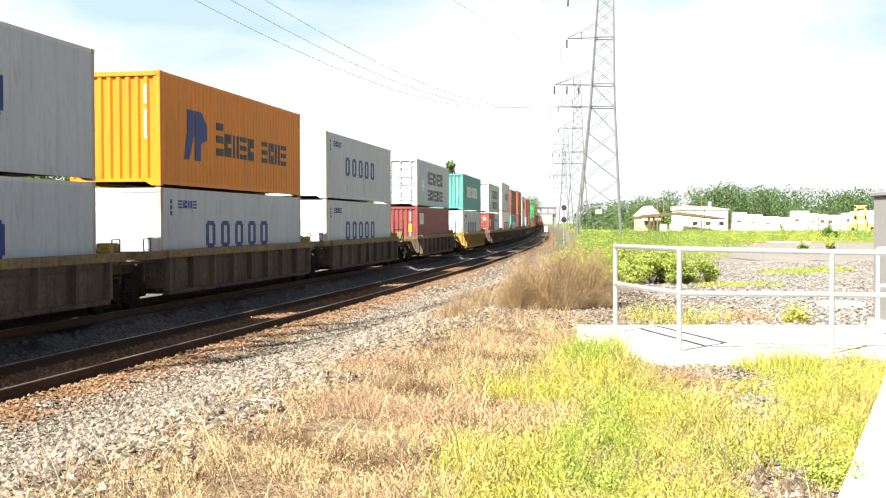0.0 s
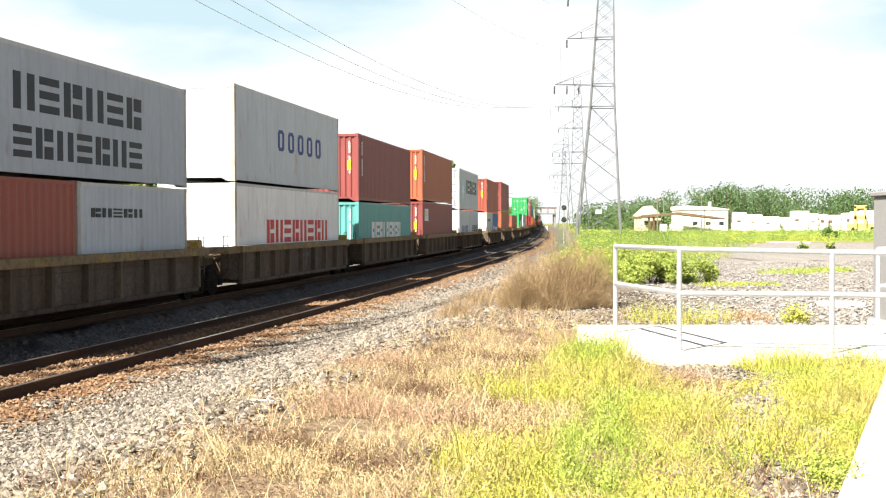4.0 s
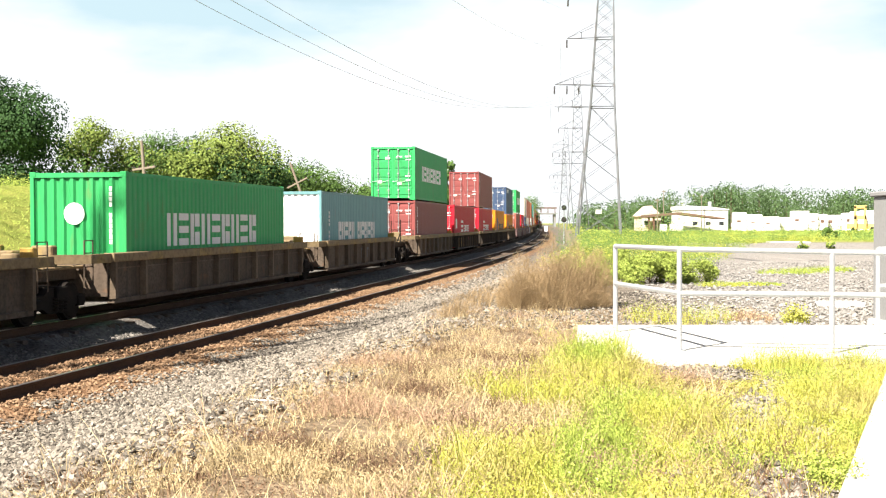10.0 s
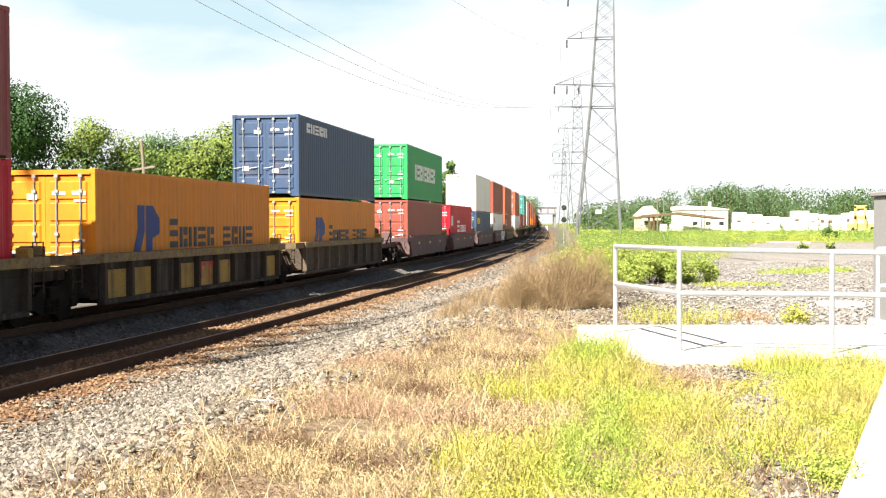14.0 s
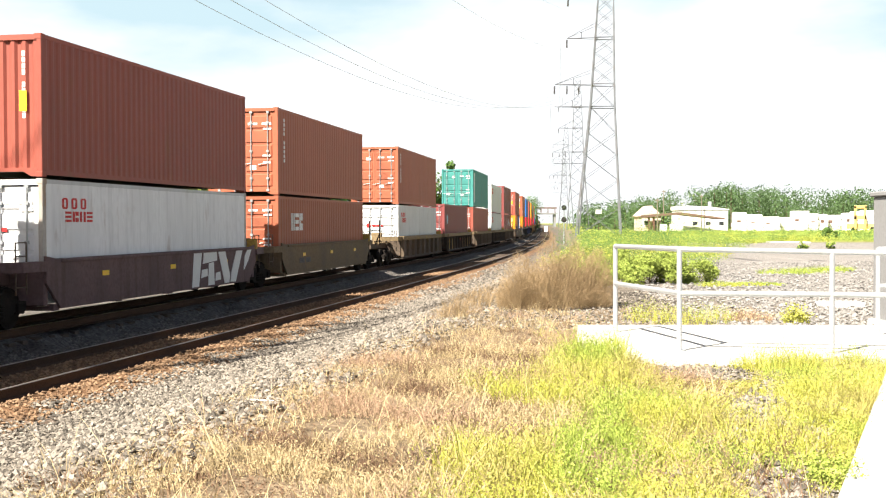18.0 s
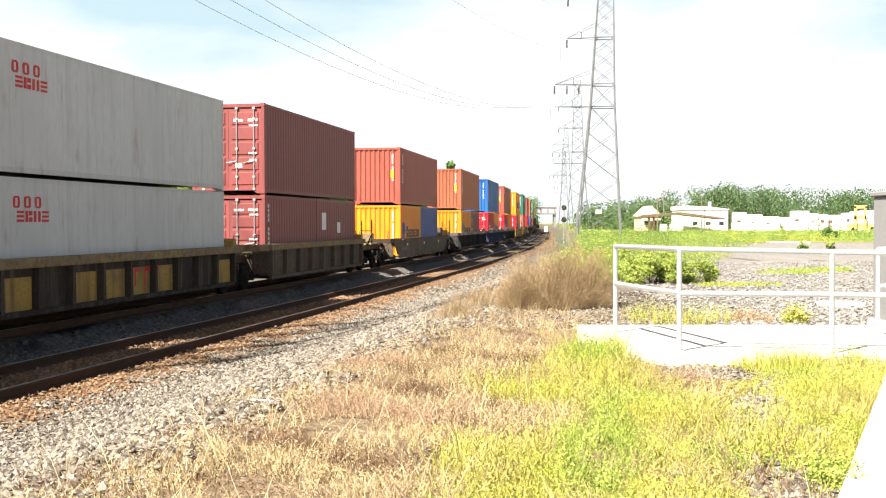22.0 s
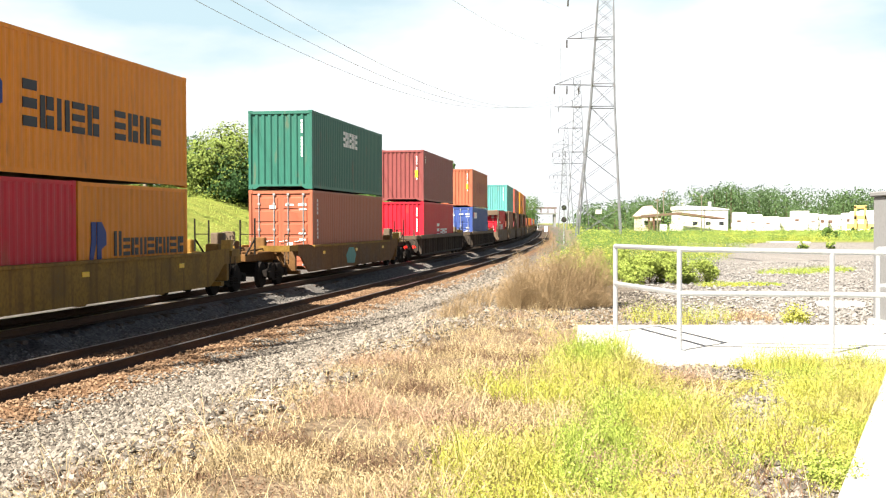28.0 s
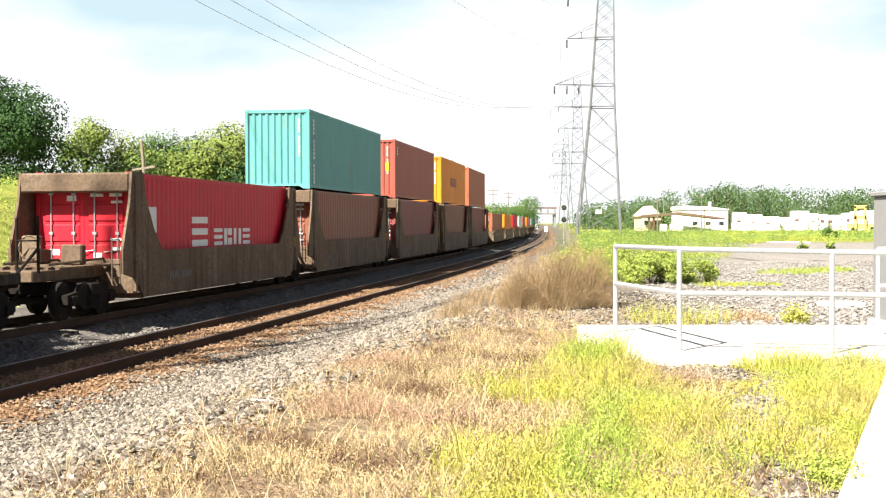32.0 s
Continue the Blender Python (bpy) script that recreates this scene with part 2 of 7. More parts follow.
def ground_material():
    """Gravel, dry soil and grass, sorted by place through the sheet's own colour layer."""
    m = bpy.data.materials.new("ground_soil")
    m.use_nodes = True
    nt = m.node_tree
    b = nt.nodes["Principled BSDF"]
    b.inputs["Roughness"].default_value, b.inputs["Specular IOR Level"].default_value = 0.95, 0.15
    lk = nt.links.new
    at = nt.nodes.new("ShaderNodeAttribute")
    at.attribute_name = "cover"
    sep = nt.nodes.new("ShaderNodeSeparateColor")
    lk(at.outputs["Color"], sep.inputs["Color"])
    tc = nt.nodes.new("ShaderNodeTexCoord")

    def noise_of(s, d=6.0):
        n = nt.nodes.new("ShaderNodeTexNoise")
        n.inputs["Scale"].default_value, n.inputs["Detail"].default_value = s, d
        lk(tc.outputs["Object"], n.inputs["Vector"])
        return n.outputs["Fac"]

    def ramp(src, a, z, lo=0.35, hi=0.7):
        r = nt.nodes.new("ShaderNodeValToRGB")
        r.color_ramp.elements[0].position, r.color_ramp.elements[1].position = lo, hi
        r.color_ramp.elements[0].color, r.color_ramp.elements[1].color = (*a, 1), (*z, 1)
        lk(src, r.inputs["Fac"])
        return r.outputs["Color"]

    def mix(a, c, f):
        x = nt.nodes.new("ShaderNodeMix")
        x.data_type = "RGBA"
        lk(a, x.inputs["A"]), lk(c, x.inputs["B"]), lk(f, x.inputs["Factor"])
        return x.outputs["Result"]

    vor = nt.nodes.new("ShaderNodeTexVoronoi")
    vor.inputs["Scale"].default_value = 17.0
    lk(tc.outputs["Object"], vor.inputs["Vector"])
    pebble = nt.nodes.new("ShaderNodeSeparateColor")
    lk(vor.outputs["Color"], pebble.inputs["Color"])
    gravel = ramp(pebble.outputs["Red"], (0.06, 0.052, 0.045), (0.18, 0.158, 0.135), 0.0, 1.0)
    rusty = ramp(noise_of(9.0), (0.11, 0.06, 0.032), (0.23, 0.135, 0.075))
    soil = ramp(noise_of(3.0), (0.13, 0.095, 0.06), (0.27, 0.205, 0.135))
    grass = ramp(noise_of(0.7, 8.0), (0.17, 0.20, 0.04), (0.29, 0.30, 0.07))
    c = mix(soil, gravel, sep.outputs["Red"])
    pale = nt.nodes.new("ShaderNodeAttribute")
    pale.attribute_name = "yard"
    c = mix(c, ramp(pebble.outputs["Blue"], (0.17, 0.155, 0.14), (0.31, 0.29, 0.27), 0.0, 1.0), pale.outputs["Fac"])
    c = mix(c, grass, sep.outputs["Green"])
    c = mix(c, rusty, sep.outputs["Blue"])
    # Gravel tone for the oily bed and for shade painted under the cars.
    oily_shade = ramp(pebble.outputs["Green"], (0.07, 0.064, 0.058), (0.17, 0.156, 0.142), 0.0, 1.0)
    c = mix(c, oily_shade, at.outputs["Alpha"])
    lk(c, b.inputs["Base Color"])
    bp = nt.nodes.new("ShaderNodeBump")
    bp.inputs["Strength"].default_value, bp.inputs["Distance"].default_value = 0.6, 0.04
    lk(vor.outputs["Distance"], bp.inputs["Height"])
    lk(bp.outputs["Normal"], b.inputs["Normal"])
    return m


MAT["ground"] = ground_material()


# ---- mesh helpers ----
def link_mesh(name, mesh, parent=None, label=""):
    ob = new(name, mesh)
    if parent is not None:
        ob.parent = parent
    if label:
        ob["label"] = label
    return ob


def mesh_of(name, bm, mat):
    me = bpy.data.meshes.new(name)
    bm.to_mesh(me)
    bm.free()
    me.materials.append(mat)
    return me


def part(name, bm, mat, parent, label=""):
    return link_mesh(name, mesh_of(name, bm, mat), parent, label)


def box(bm, x0, x1, y0, y1, z0, z1):
    vs = [bm.verts.new((x, y, z)) for x in (x0, x1) for y in (y0, y1) for z in (z0, z1)]
    for f in ((0, 1, 3, 2), (4, 6, 7, 5), (0, 4, 5, 1), (2, 3, 7, 6), (0, 2, 6, 4), (1, 5, 7, 3)):
        bm.faces.new([vs[i] for i in f])
    return vs


def soft_box(bm, x0, x1, y0, y1, z0, z1, bevel=0.01):
    vs = box(bm, x0, x1, y0, y1, z0, z1)
    edges = {e for v in vs for e in v.link_edges}
    bmesh.ops.bevel(bm, geom=list(edges), offset=bevel, segments=1, affect="EDGES")


def one_box(x0, x1, y0, y1, z0, z1, bevel=0.0):
    bm = bmesh.new()
    if bevel:
        soft_box(bm, x0, x1, y0, y1, z0, z1, bevel)
    else:
        box(bm, x0, x1, y0, y1, z0, z1)
    return bm


def tube(bm, a, b, r0, r1=None, sides=8):
    """A capped, tapered tube from a to b."""
    a, b = Vector(a), Vector(b)
    r1 = r0 if r1 is None else r1
    q = (b - a).to_track_quat("Z", "Y").to_matrix()
    rings = []
    for p, r in ((a, r0), (b, r1)):
        rings.append([bm.verts.new(p + q @ Vector((r * math.cos(k * math.tau / sides), r * math.sin(k * math.tau / sides), 0))) for k in range(sides)])
    for k in range(sides):
        bm.faces.new((rings[0][k], rings[0][(k + 1) % sides], rings[1][(k + 1) % sides], rings[1][k]))
    bm.faces.new(rings[0][::-1])
    bm.faces.new(rings[1])


def prism(bm, outline, y0, y1):
    """An outline in (x, z), pushed through from y0 to y1."""
    a = [bm.verts.new((x, y0, z)) for x, z in outline]
    b = [bm.verts.new((x, y1, z)) for x, z in outline]
    n = len(outline)
    for k in range(n):
        bm.faces.new((a[k], a[(k + 1) % n], b[(k + 1) % n], b[k]))
    bm.faces.new(a[::-1])
    bm.faces.new(b)
    bmesh.ops.recalc_face_normals(bm, faces=bm.faces[:])


# ---- the line of the track in plan ----
BEND_S = np.array([-40, 0, 40, 80, 140, 220, 320, 500.0])
BEND_H = np.radians([11.399, 9.837, 8.390, 7.129, 5.677, 4.985, 4.942, 5.100])
LINE_S = np.arange(-760.0, 1500.0, 1.0)
LINE_H = np.interp(LINE_S, BEND_S, BEND_H)
LINE_X = np.cumsum(np.sin(LINE_H)) - 0.5 * np.sin(LINE_H)
LINE_Y = np.cumsum(np.cos(LINE_H)) - 0.5 * np.cos(LINE_H)
LINE_X += -6.945 - np.interp(0, LINE_S, LINE_X)
LINE_Y += 30.0 - np.interp(0, LINE_S, LINE_Y)
TRAIN_SIDE = 1.219      # half a container's width: the line above runs along the near side
NEAR_TRACK = 2.295      # from that line to the middle of the empty track
RAISED = 0.25           # the loaded track stands higher than the empty one


def on_line(s, off=0.0):
    """A point beside the line, off metres to its right."""
    h = np.interp(s, LINE_S, LINE_H)
    return float(np.interp(s, LINE_S, LINE_X) + off * np.cos(h)), float(np.interp(s, LINE_S, LINE_Y) - off * np.sin(h))


def beside(x, y):
    """Distance of a point to the right of the empty track's middle."""
    s = np.interp(y, LINE_Y, LINE_S)
    h = np.interp(s, LINE_S, LINE_H)
    return (x - np.interp(s, LINE_S, LINE_X)) * np.cos(h) - NEAR_TRACK


def ease(v, a, b):
    k = np.clip((v - a) / (b - a), 0, 1)
    return k * k * (3 - 2 * k)


def ground_z(x, y):
    d = beside(x, y)
    z = np.full_like(d, -0.175)
    z = z + (RAISED) * ease(d, -1.9, -2.3) * ease(d, -6.4, -5.6)
    z = z - 0.35 * ease(d, -5.9, -7.5)
    bank = 4.9 * ease(d, -8.5, -23.0) * ease(y, -10, 60)
    z = z + bank
    rise = np.where(y < 60, 1.08, 1.08 - 0.35 * ease(y, 60, 140))
    z = z - 0.06 * ease(d, 1.4, 2.4) + rise * ease(d, 2.0, 7.4)
    mound = 0.10 * np.sin(x * 0.21 + 1) * np.sin(y * 0.13) * ease(d, 9, 20) * ease(y, 18, 30) * (1 - ease(y, 80, 160))
    return z + mound


# ---- the ground sheet ----
def build_ground():
    xs = np.unique(np.concatenate([np.arange(-16, 20, 0.4), np.arange(-60, 60, 2.0), np.arange(-400, 400, 25.0), np.arange(-4000, 4001, 400.0)]))
    ys = np.unique(np.concatenate([np.arange(-6, 50, 0.5), np.arange(-60, 160, 2.5), np.arange(160, 700, 12.0), np.arange(-1200, 4801, 300.0)]))
    gx, gy = np.meshgrid(xs, ys)
    gz = ground_z(gx, gy)
    d = beside(gx, gy)
    rough = np.random.RandomState(3).rand(*gx.shape)
    near = (np.abs(gx) < 16) & (gy > -6) & (gy < 50)
    gz = gz + np.where(near, (rough - 0.5) * 0.012, 0)
    verts = np.stack([gx, gy, gz], -1).reshape(-1, 3)
    ny, nx = gx.shape
    idx = np.arange(ny * nx).reshape(ny, nx)
    faces = np.stack([idx[:-1, :-1], idx[:-1, 1:], idx[1:, 1:], idx[1:, :-1]], -1).reshape(-1, 4)
    me = bpy.data.meshes.new("ground")
    me.from_pydata(verts.tolist(), [], faces.tolist())
    gravel = ease(d, -13.0, -12.0) * (1 - ease(d + (rough - 0.5) * 1.2, 4.6, 6.8))
    yard = ease(d, 8.0, 10.0) * ease(gy, 14, 17) * (1 - ease(gy, 90, 100)) * ease(gx, 3.0, 8.0)
    gravel = np.maximum(gravel, yard * 0.9)
    gravel = np.maximum(gravel, ease(d, 3.0, 4.0) * ease(gy, 19, 22) * (1 - ease(gy, 27, 30)) * (1 - ease(gx, 4, 8)) * 0.8)
    grass = np.maximum(1 - ease(d, -13.5, -12.5), ease(gy, 34, 46) * ease(d, 6, 9) * (1 - yard))
    weeds = ease(gx, 0.12 + 0.165 * (gy - 6.5), 0.7 + 0.165 * (gy - 6.5)) * (1 - ease(gy, 14.5, 16.5)) * (gx < 5.5)
    grass = np.maximum(grass, 0.22 * weeds)
    rust = ease(d, -2.0, -1.2) * (1 - ease(d + (rough - 0.5) * 0.5, 1.5, 2.4))
    layer = me.color_attributes.new("cover", "FLOAT_COLOR", "POINT")
    # Oily bed, drawn out beyond the train to paint in under-car shade.
    oil_shade = ease(d, -12.5, -11.0) * (1 - ease(d, -1.6, -0.9))
    flat = np.stack([gravel, grass, rust, oil_shade], -1).reshape(-1)
    layer.data.foreach_set("color", flat.astype(np.float32))
    me.attributes.new("yard", "FLOAT", "POINT").data.foreach_set("value", (yard * 0.95).reshape(-1).astype(np.float32))
    me.materials.append(MAT["ground"])
    for p in me.polygons:
        p.use_smooth = True
    tagged(link_mesh("ground", me), "uneven ground of gravel, dry soil and grass", "ground", kind="structure")


build_ground()


# ---- tracks ----
def rail_profile():
    h = 0.172
    return [(-0.07, -h), (0.07, -h), (0.07, -h + 0.012), (0.012, -h + 0.035), (0.01, -0.045), (0.036, -0.034), (0.036, -0.006), (0.028, 0.0),
            (-0.028, 0.0), (-0.036, -0.006), (-0.036, -0.034), (-0.01, -0.045), (-0.012, -h + 0.035), (-0.07, -h + 0.012)]


def build_rail(off, top, s0, s1, label):
    prof = rail_profile()
    ss = np.concatenate([np.arange(s0, 120, 2.0), np.arange(120, s1 + 1, 20.0)])
    bm = bmesh.new()
    rows = []
    for s in ss:
        h = np.interp(s, LINE_S, LINE_H)
        x, y = on_line(s, off)
        rows.append([bm.verts.new((x + u * math.cos(h), y - u * math.sin(h), top + w)) for u, w in prof])
    n = len(prof)
    for a, b in zip(rows, rows[1:]):
        for k in range(n):
            f = bm.faces.new((a[k], a[(k + 1) % n], b[(k + 1) % n], b[k]))
            f.material_index = 1 if 6 <= k <= 8 else 0
    bm.faces.new(rows[0][::-1]), bm.faces.new(rows[-1])
    bmesh.ops.recalc_face_normals(bm, faces=bm.faces[:])
    me = mesh_of("rail", bm, MAT["rail_side"])
    me.materials.append(MAT["rail_head"])
    return tagged(link_mesh("rail", me), label, "rail", "rails", "structure")


def build_track(mid, top, label, seed):
    for off in (-0.755, 0.755):
        build_rail(mid + off, top, -60, 640, label)
    rnd = random.Random(seed)
    bed = tagged(new("railway_ties"), "row of grey-brown wooden railway ties sunk in ballast", "railway ties", kind="structure")
    shapes = []
    for k in range(4):
        bm = one_box(-1.3, 1.3, -0.11, 0.11, -0.17, 0.0, 0.012)
        for v in bm.verts:
            v.co += Vector((rnd.uniform(-0.02, 0.02), rnd.uniform(-0.008, 0.008), rnd.uniform(-0.008, 0.004)))
        shapes.append(mesh_of("tie", bm, MAT["tie"]))
    s, n = -20.0, 0
    while n < 230:
        h = float(np.interp(s, LINE_S, LINE_H))
        x, y = on_line(s, mid + rnd.uniform(-0.03, 0.03))
        t = link_mesh("tie", shapes[n % 4], bed)
        t.matrix_basis = pose(x, y, top - (0.19 if s < 45 else 0.15) + rnd.uniform(-0.015, 0.015), 0, 0, -math.degrees(h) + rnd.uniform(-1, 1))
        s, n = s + 0.53, n + 1
    # the rest, too far off to tell apart
    far = bmesh.new()
    while s < 420:
        h = float(np.interp(s, LINE_S, LINE_H))
        x, y = on_line(s, mid)
        m = pose(x, y, top - 0.14, 0, 0, -math.degrees(h))
        vs = box(far, -1.3, 1.3, -0.11, 0.11, -0.17, 0.0)
        for v in vs:
            v.co = m @ v.co
        s += 0.55
    part("far_ties", far, MAT["tie"], bed)["kind"] = "stuff"


build_track(NEAR_TRACK, 0.0, "rust-brown steel rail of the empty siding", 5)
build_track(-TRAIN_SIDE, RAISED, "steel rail under the freight train", 6)


# ---- containers ----
WIDE, HIGH, LOW_H = 2.438, 2.896, 2.591


def corrugated(span0, span1, z0, z1, outer, depth, pitch, axis):
    """A sheet of upright trapezoid waves; axis 'x' runs along the side, 'y' across the end. outer: where the crests lie, depth: inwards."""
    bm = bmesh.new()
    n = max(1, round((span1 - span0) / pitch))
    p = (span1 - span0) / n
    line = []
    for k in range(n):
        a = span0 + k * p
        line += [(a, outer), (a + 0.30 * p, outer), (a + 0.5 * p, outer + depth), (a + 0.80 * p, outer + depth)]
    line.append((span1, outer))
    cols = []
    for u, w in line:
        lo, hi = ((u, w, z0), (u, w, z1)) if axis == "x" else ((w, u, z0), (w, u, z1))
        cols.append((bm.verts.new(lo), bm.verts.new(hi)))
    for a, b in zip(cols, cols[1:]):
        bm.faces.new((a[0], b[0], b[1], a[1]))
    return bm


SHAPES = {}


def shape(key, make, mat):
    """One mesh for each key and material, shared by all that look alike."""
    k = (key, mat)
    if k not in SHAPES:
        SHAPES[k] = mesh_of(key[0], make(), MAT[mat])
    return SHAPES[k]


def door_leaf(h, w):
    """One sheet with five pressed panels, folded back round its edge."""
    bm = bmesh.new()
    z0, z1, n = 0.17, h - 0.16, 5
    p = (z1 - z0 - 0.16) / n
    zs, proud = [z0, z0 + 0.08], [0, 0]
    for k in range(n):
        a = z0 + 0.08 + k * p
        zs += [a + 0.03, a + 0.06, a + p - 0.06, a + p - 0.03]
        proud += [0, 1, 1, 0]
    zs.append(z1), proud.append(0)
    ys, out = [0.0, 0.09, 0.13, w - 0.13, w - 0.09, w], [0, 0, 1, 1, 0, 0]
    grid = [[bm.verts.new((-0.028 * a * b, y, z)) for y, a in zip(ys, out)] for z, b in zip(zs, proud)]
    for r, q in zip(grid, grid[1:]):
        for k in range(5):
            bm.faces.new((r[k], q[k], q[k + 1], r[k + 1]))
    rim = [e for e in bm.edges if e.is_boundary]
    made = bmesh.ops.extrude_edge_only(bm, edges=rim)["geom"]
    for v in made:
        if isinstance(v, bmesh.types.BMVert):
            v.co.x += 0.045
    bmesh.ops.recalc_face_normals(bm, faces=bm.faces[:])
    return bm


def lock_rod(h):
    bm = bmesh.new()
    tube(bm, (0, 0, 0.12), (0, 0, h - 0.12), 0.017, sides=6)
    for z in (0.16, 0.55, h * 0.5, h - 0.5, h - 0.16):
        box(bm, -0.022, 0.03, -0.045, 0.045, z - 0.035, z + 0.035)
    tube(bm, (-0.02, 0, 1.05), (-0.02, 0.34, 1.0), 0.013, sides=5)
    return bm


def glyph_row(text, x0, x1, z0, z1, style, y):
    """Plain blocks in place of lettering: one for each sign, a gap for each space."""
    bm = bmesh.new()
    n = len(text)
    p = (x1 - x0) / n
    for k, c in enumerate(text):
        if c == " ":
            continue
        g = 0.20 if style == "ring" else 0.10
        a, b = x0 + k * p + g * p, x0 + (k + 1) * p - g * p
        top = z1 if c.isupper() else z0 + (z1 - z0) * 0.72
        w, t = (b - a) * 0.30, (top - z0) * 0.17
        d0, d1 = y - 0.004, y + 0.012
        if style == "solid":
            box(bm, a, b, d0, d1, z0, top)
        elif style == "ring":
            box(bm, a, a + w, d0, d1, z0 + t * 0.6, top - t * 0.6)
            box(bm, b - w, b, d0, d1, z0 + t * 0.6, top - t * 0.6)
            box(bm, a + w * 0.5, b - w * 0.5, d0 - 0.001, d1, top - t, top)
            box(bm, a + w * 0.5, b - w * 0.5, d0 - 0.001, d1, z0, z0 + t)
        else:
            # plain strokes: two uprights, a slit block, or an upright with two stubs
            m, kind = (z0 + top) / 2, (k * 7 + n) % 3
            if kind == 0:
                box(bm, a, a + w * 1.15, d0, d1, z0, top)
                box(bm, b - w * 1.15, b, d0, d1, z0, top)
            elif kind == 1:
                for q in (0.0, 0.5, 1.0):
                    zz = z0 + q * (top - z0 - 1.3 * t)
                    box(bm, a, b, d0, d1, zz, zz + 1.3 * t)
            else:
                box(bm, a, a + w * 1.2, d0, d1, z0, top)
                box(bm, a + w * 1.6, b, d0, d1, m + 0.5 * t, top)
                box(bm, a + w * 1.6, b, d0, d1, z0, m - 0.5 * t)
    return bm


def star_shape(cx, cz, r, y):
    bm = bmesh.new()
    ring = []
    for k in range(14):
        a, q = k * math.tau / 14 + math.pi / 2, r if k % 2 == 0 else r * 0.38
        ring.append((cx + q * math.cos(a), cz + q * math.sin(a)))
    prism(bm, ring, y - 0.006, y + 0.012)
    return bm


def emblem_shape(x0, x1, z0, z1, y):
    """Two slanting ribbons side by side, a plain stand-in for a house mark."""
    bm = bmesh.new()
    w = (x1 - x0)
    prism(bm, [(x0, z0), (x0 + 0.22 * w, z0), (x0 + 0.42 * w, z0 + 0.5 * (z1 - z0)), (x0 + 0.42 * w, z1), (x0 + 0.16 * w, z1), (x0 + 0.16 * w, z0 + 0.55 * (z1 - z0))], y - 0.004, y + 0.012)
    prism(bm, [(x0 + 0.48 * w, z0), (x0 + 0.72 * w, z0), (x0 + 0.72 * w, z0 + 0.35 * (z1 - z0)), (x1, z0 + 0.45 * (z1 - z0)), (x1, z0 + 0.75 * (z1 - z0)), (x0 + 0.74 * w, z1), (x0 + 0.48 * w, z1)], y - 0.004, y + 0.012)
    return bm


def code_bars(z0, z1, x, y):
    """An upright column of small marks."""
    bm = bmesh.new()
    z = z1
    k = 0
    while z > z0:
        box(bm, x, x + 0.12, y - 0.004, y + 0.012, z - 0.15, z - 0.04)
        z -= 0.15 if k % 5 != 3 else 0.30
        k += 1
    return bm


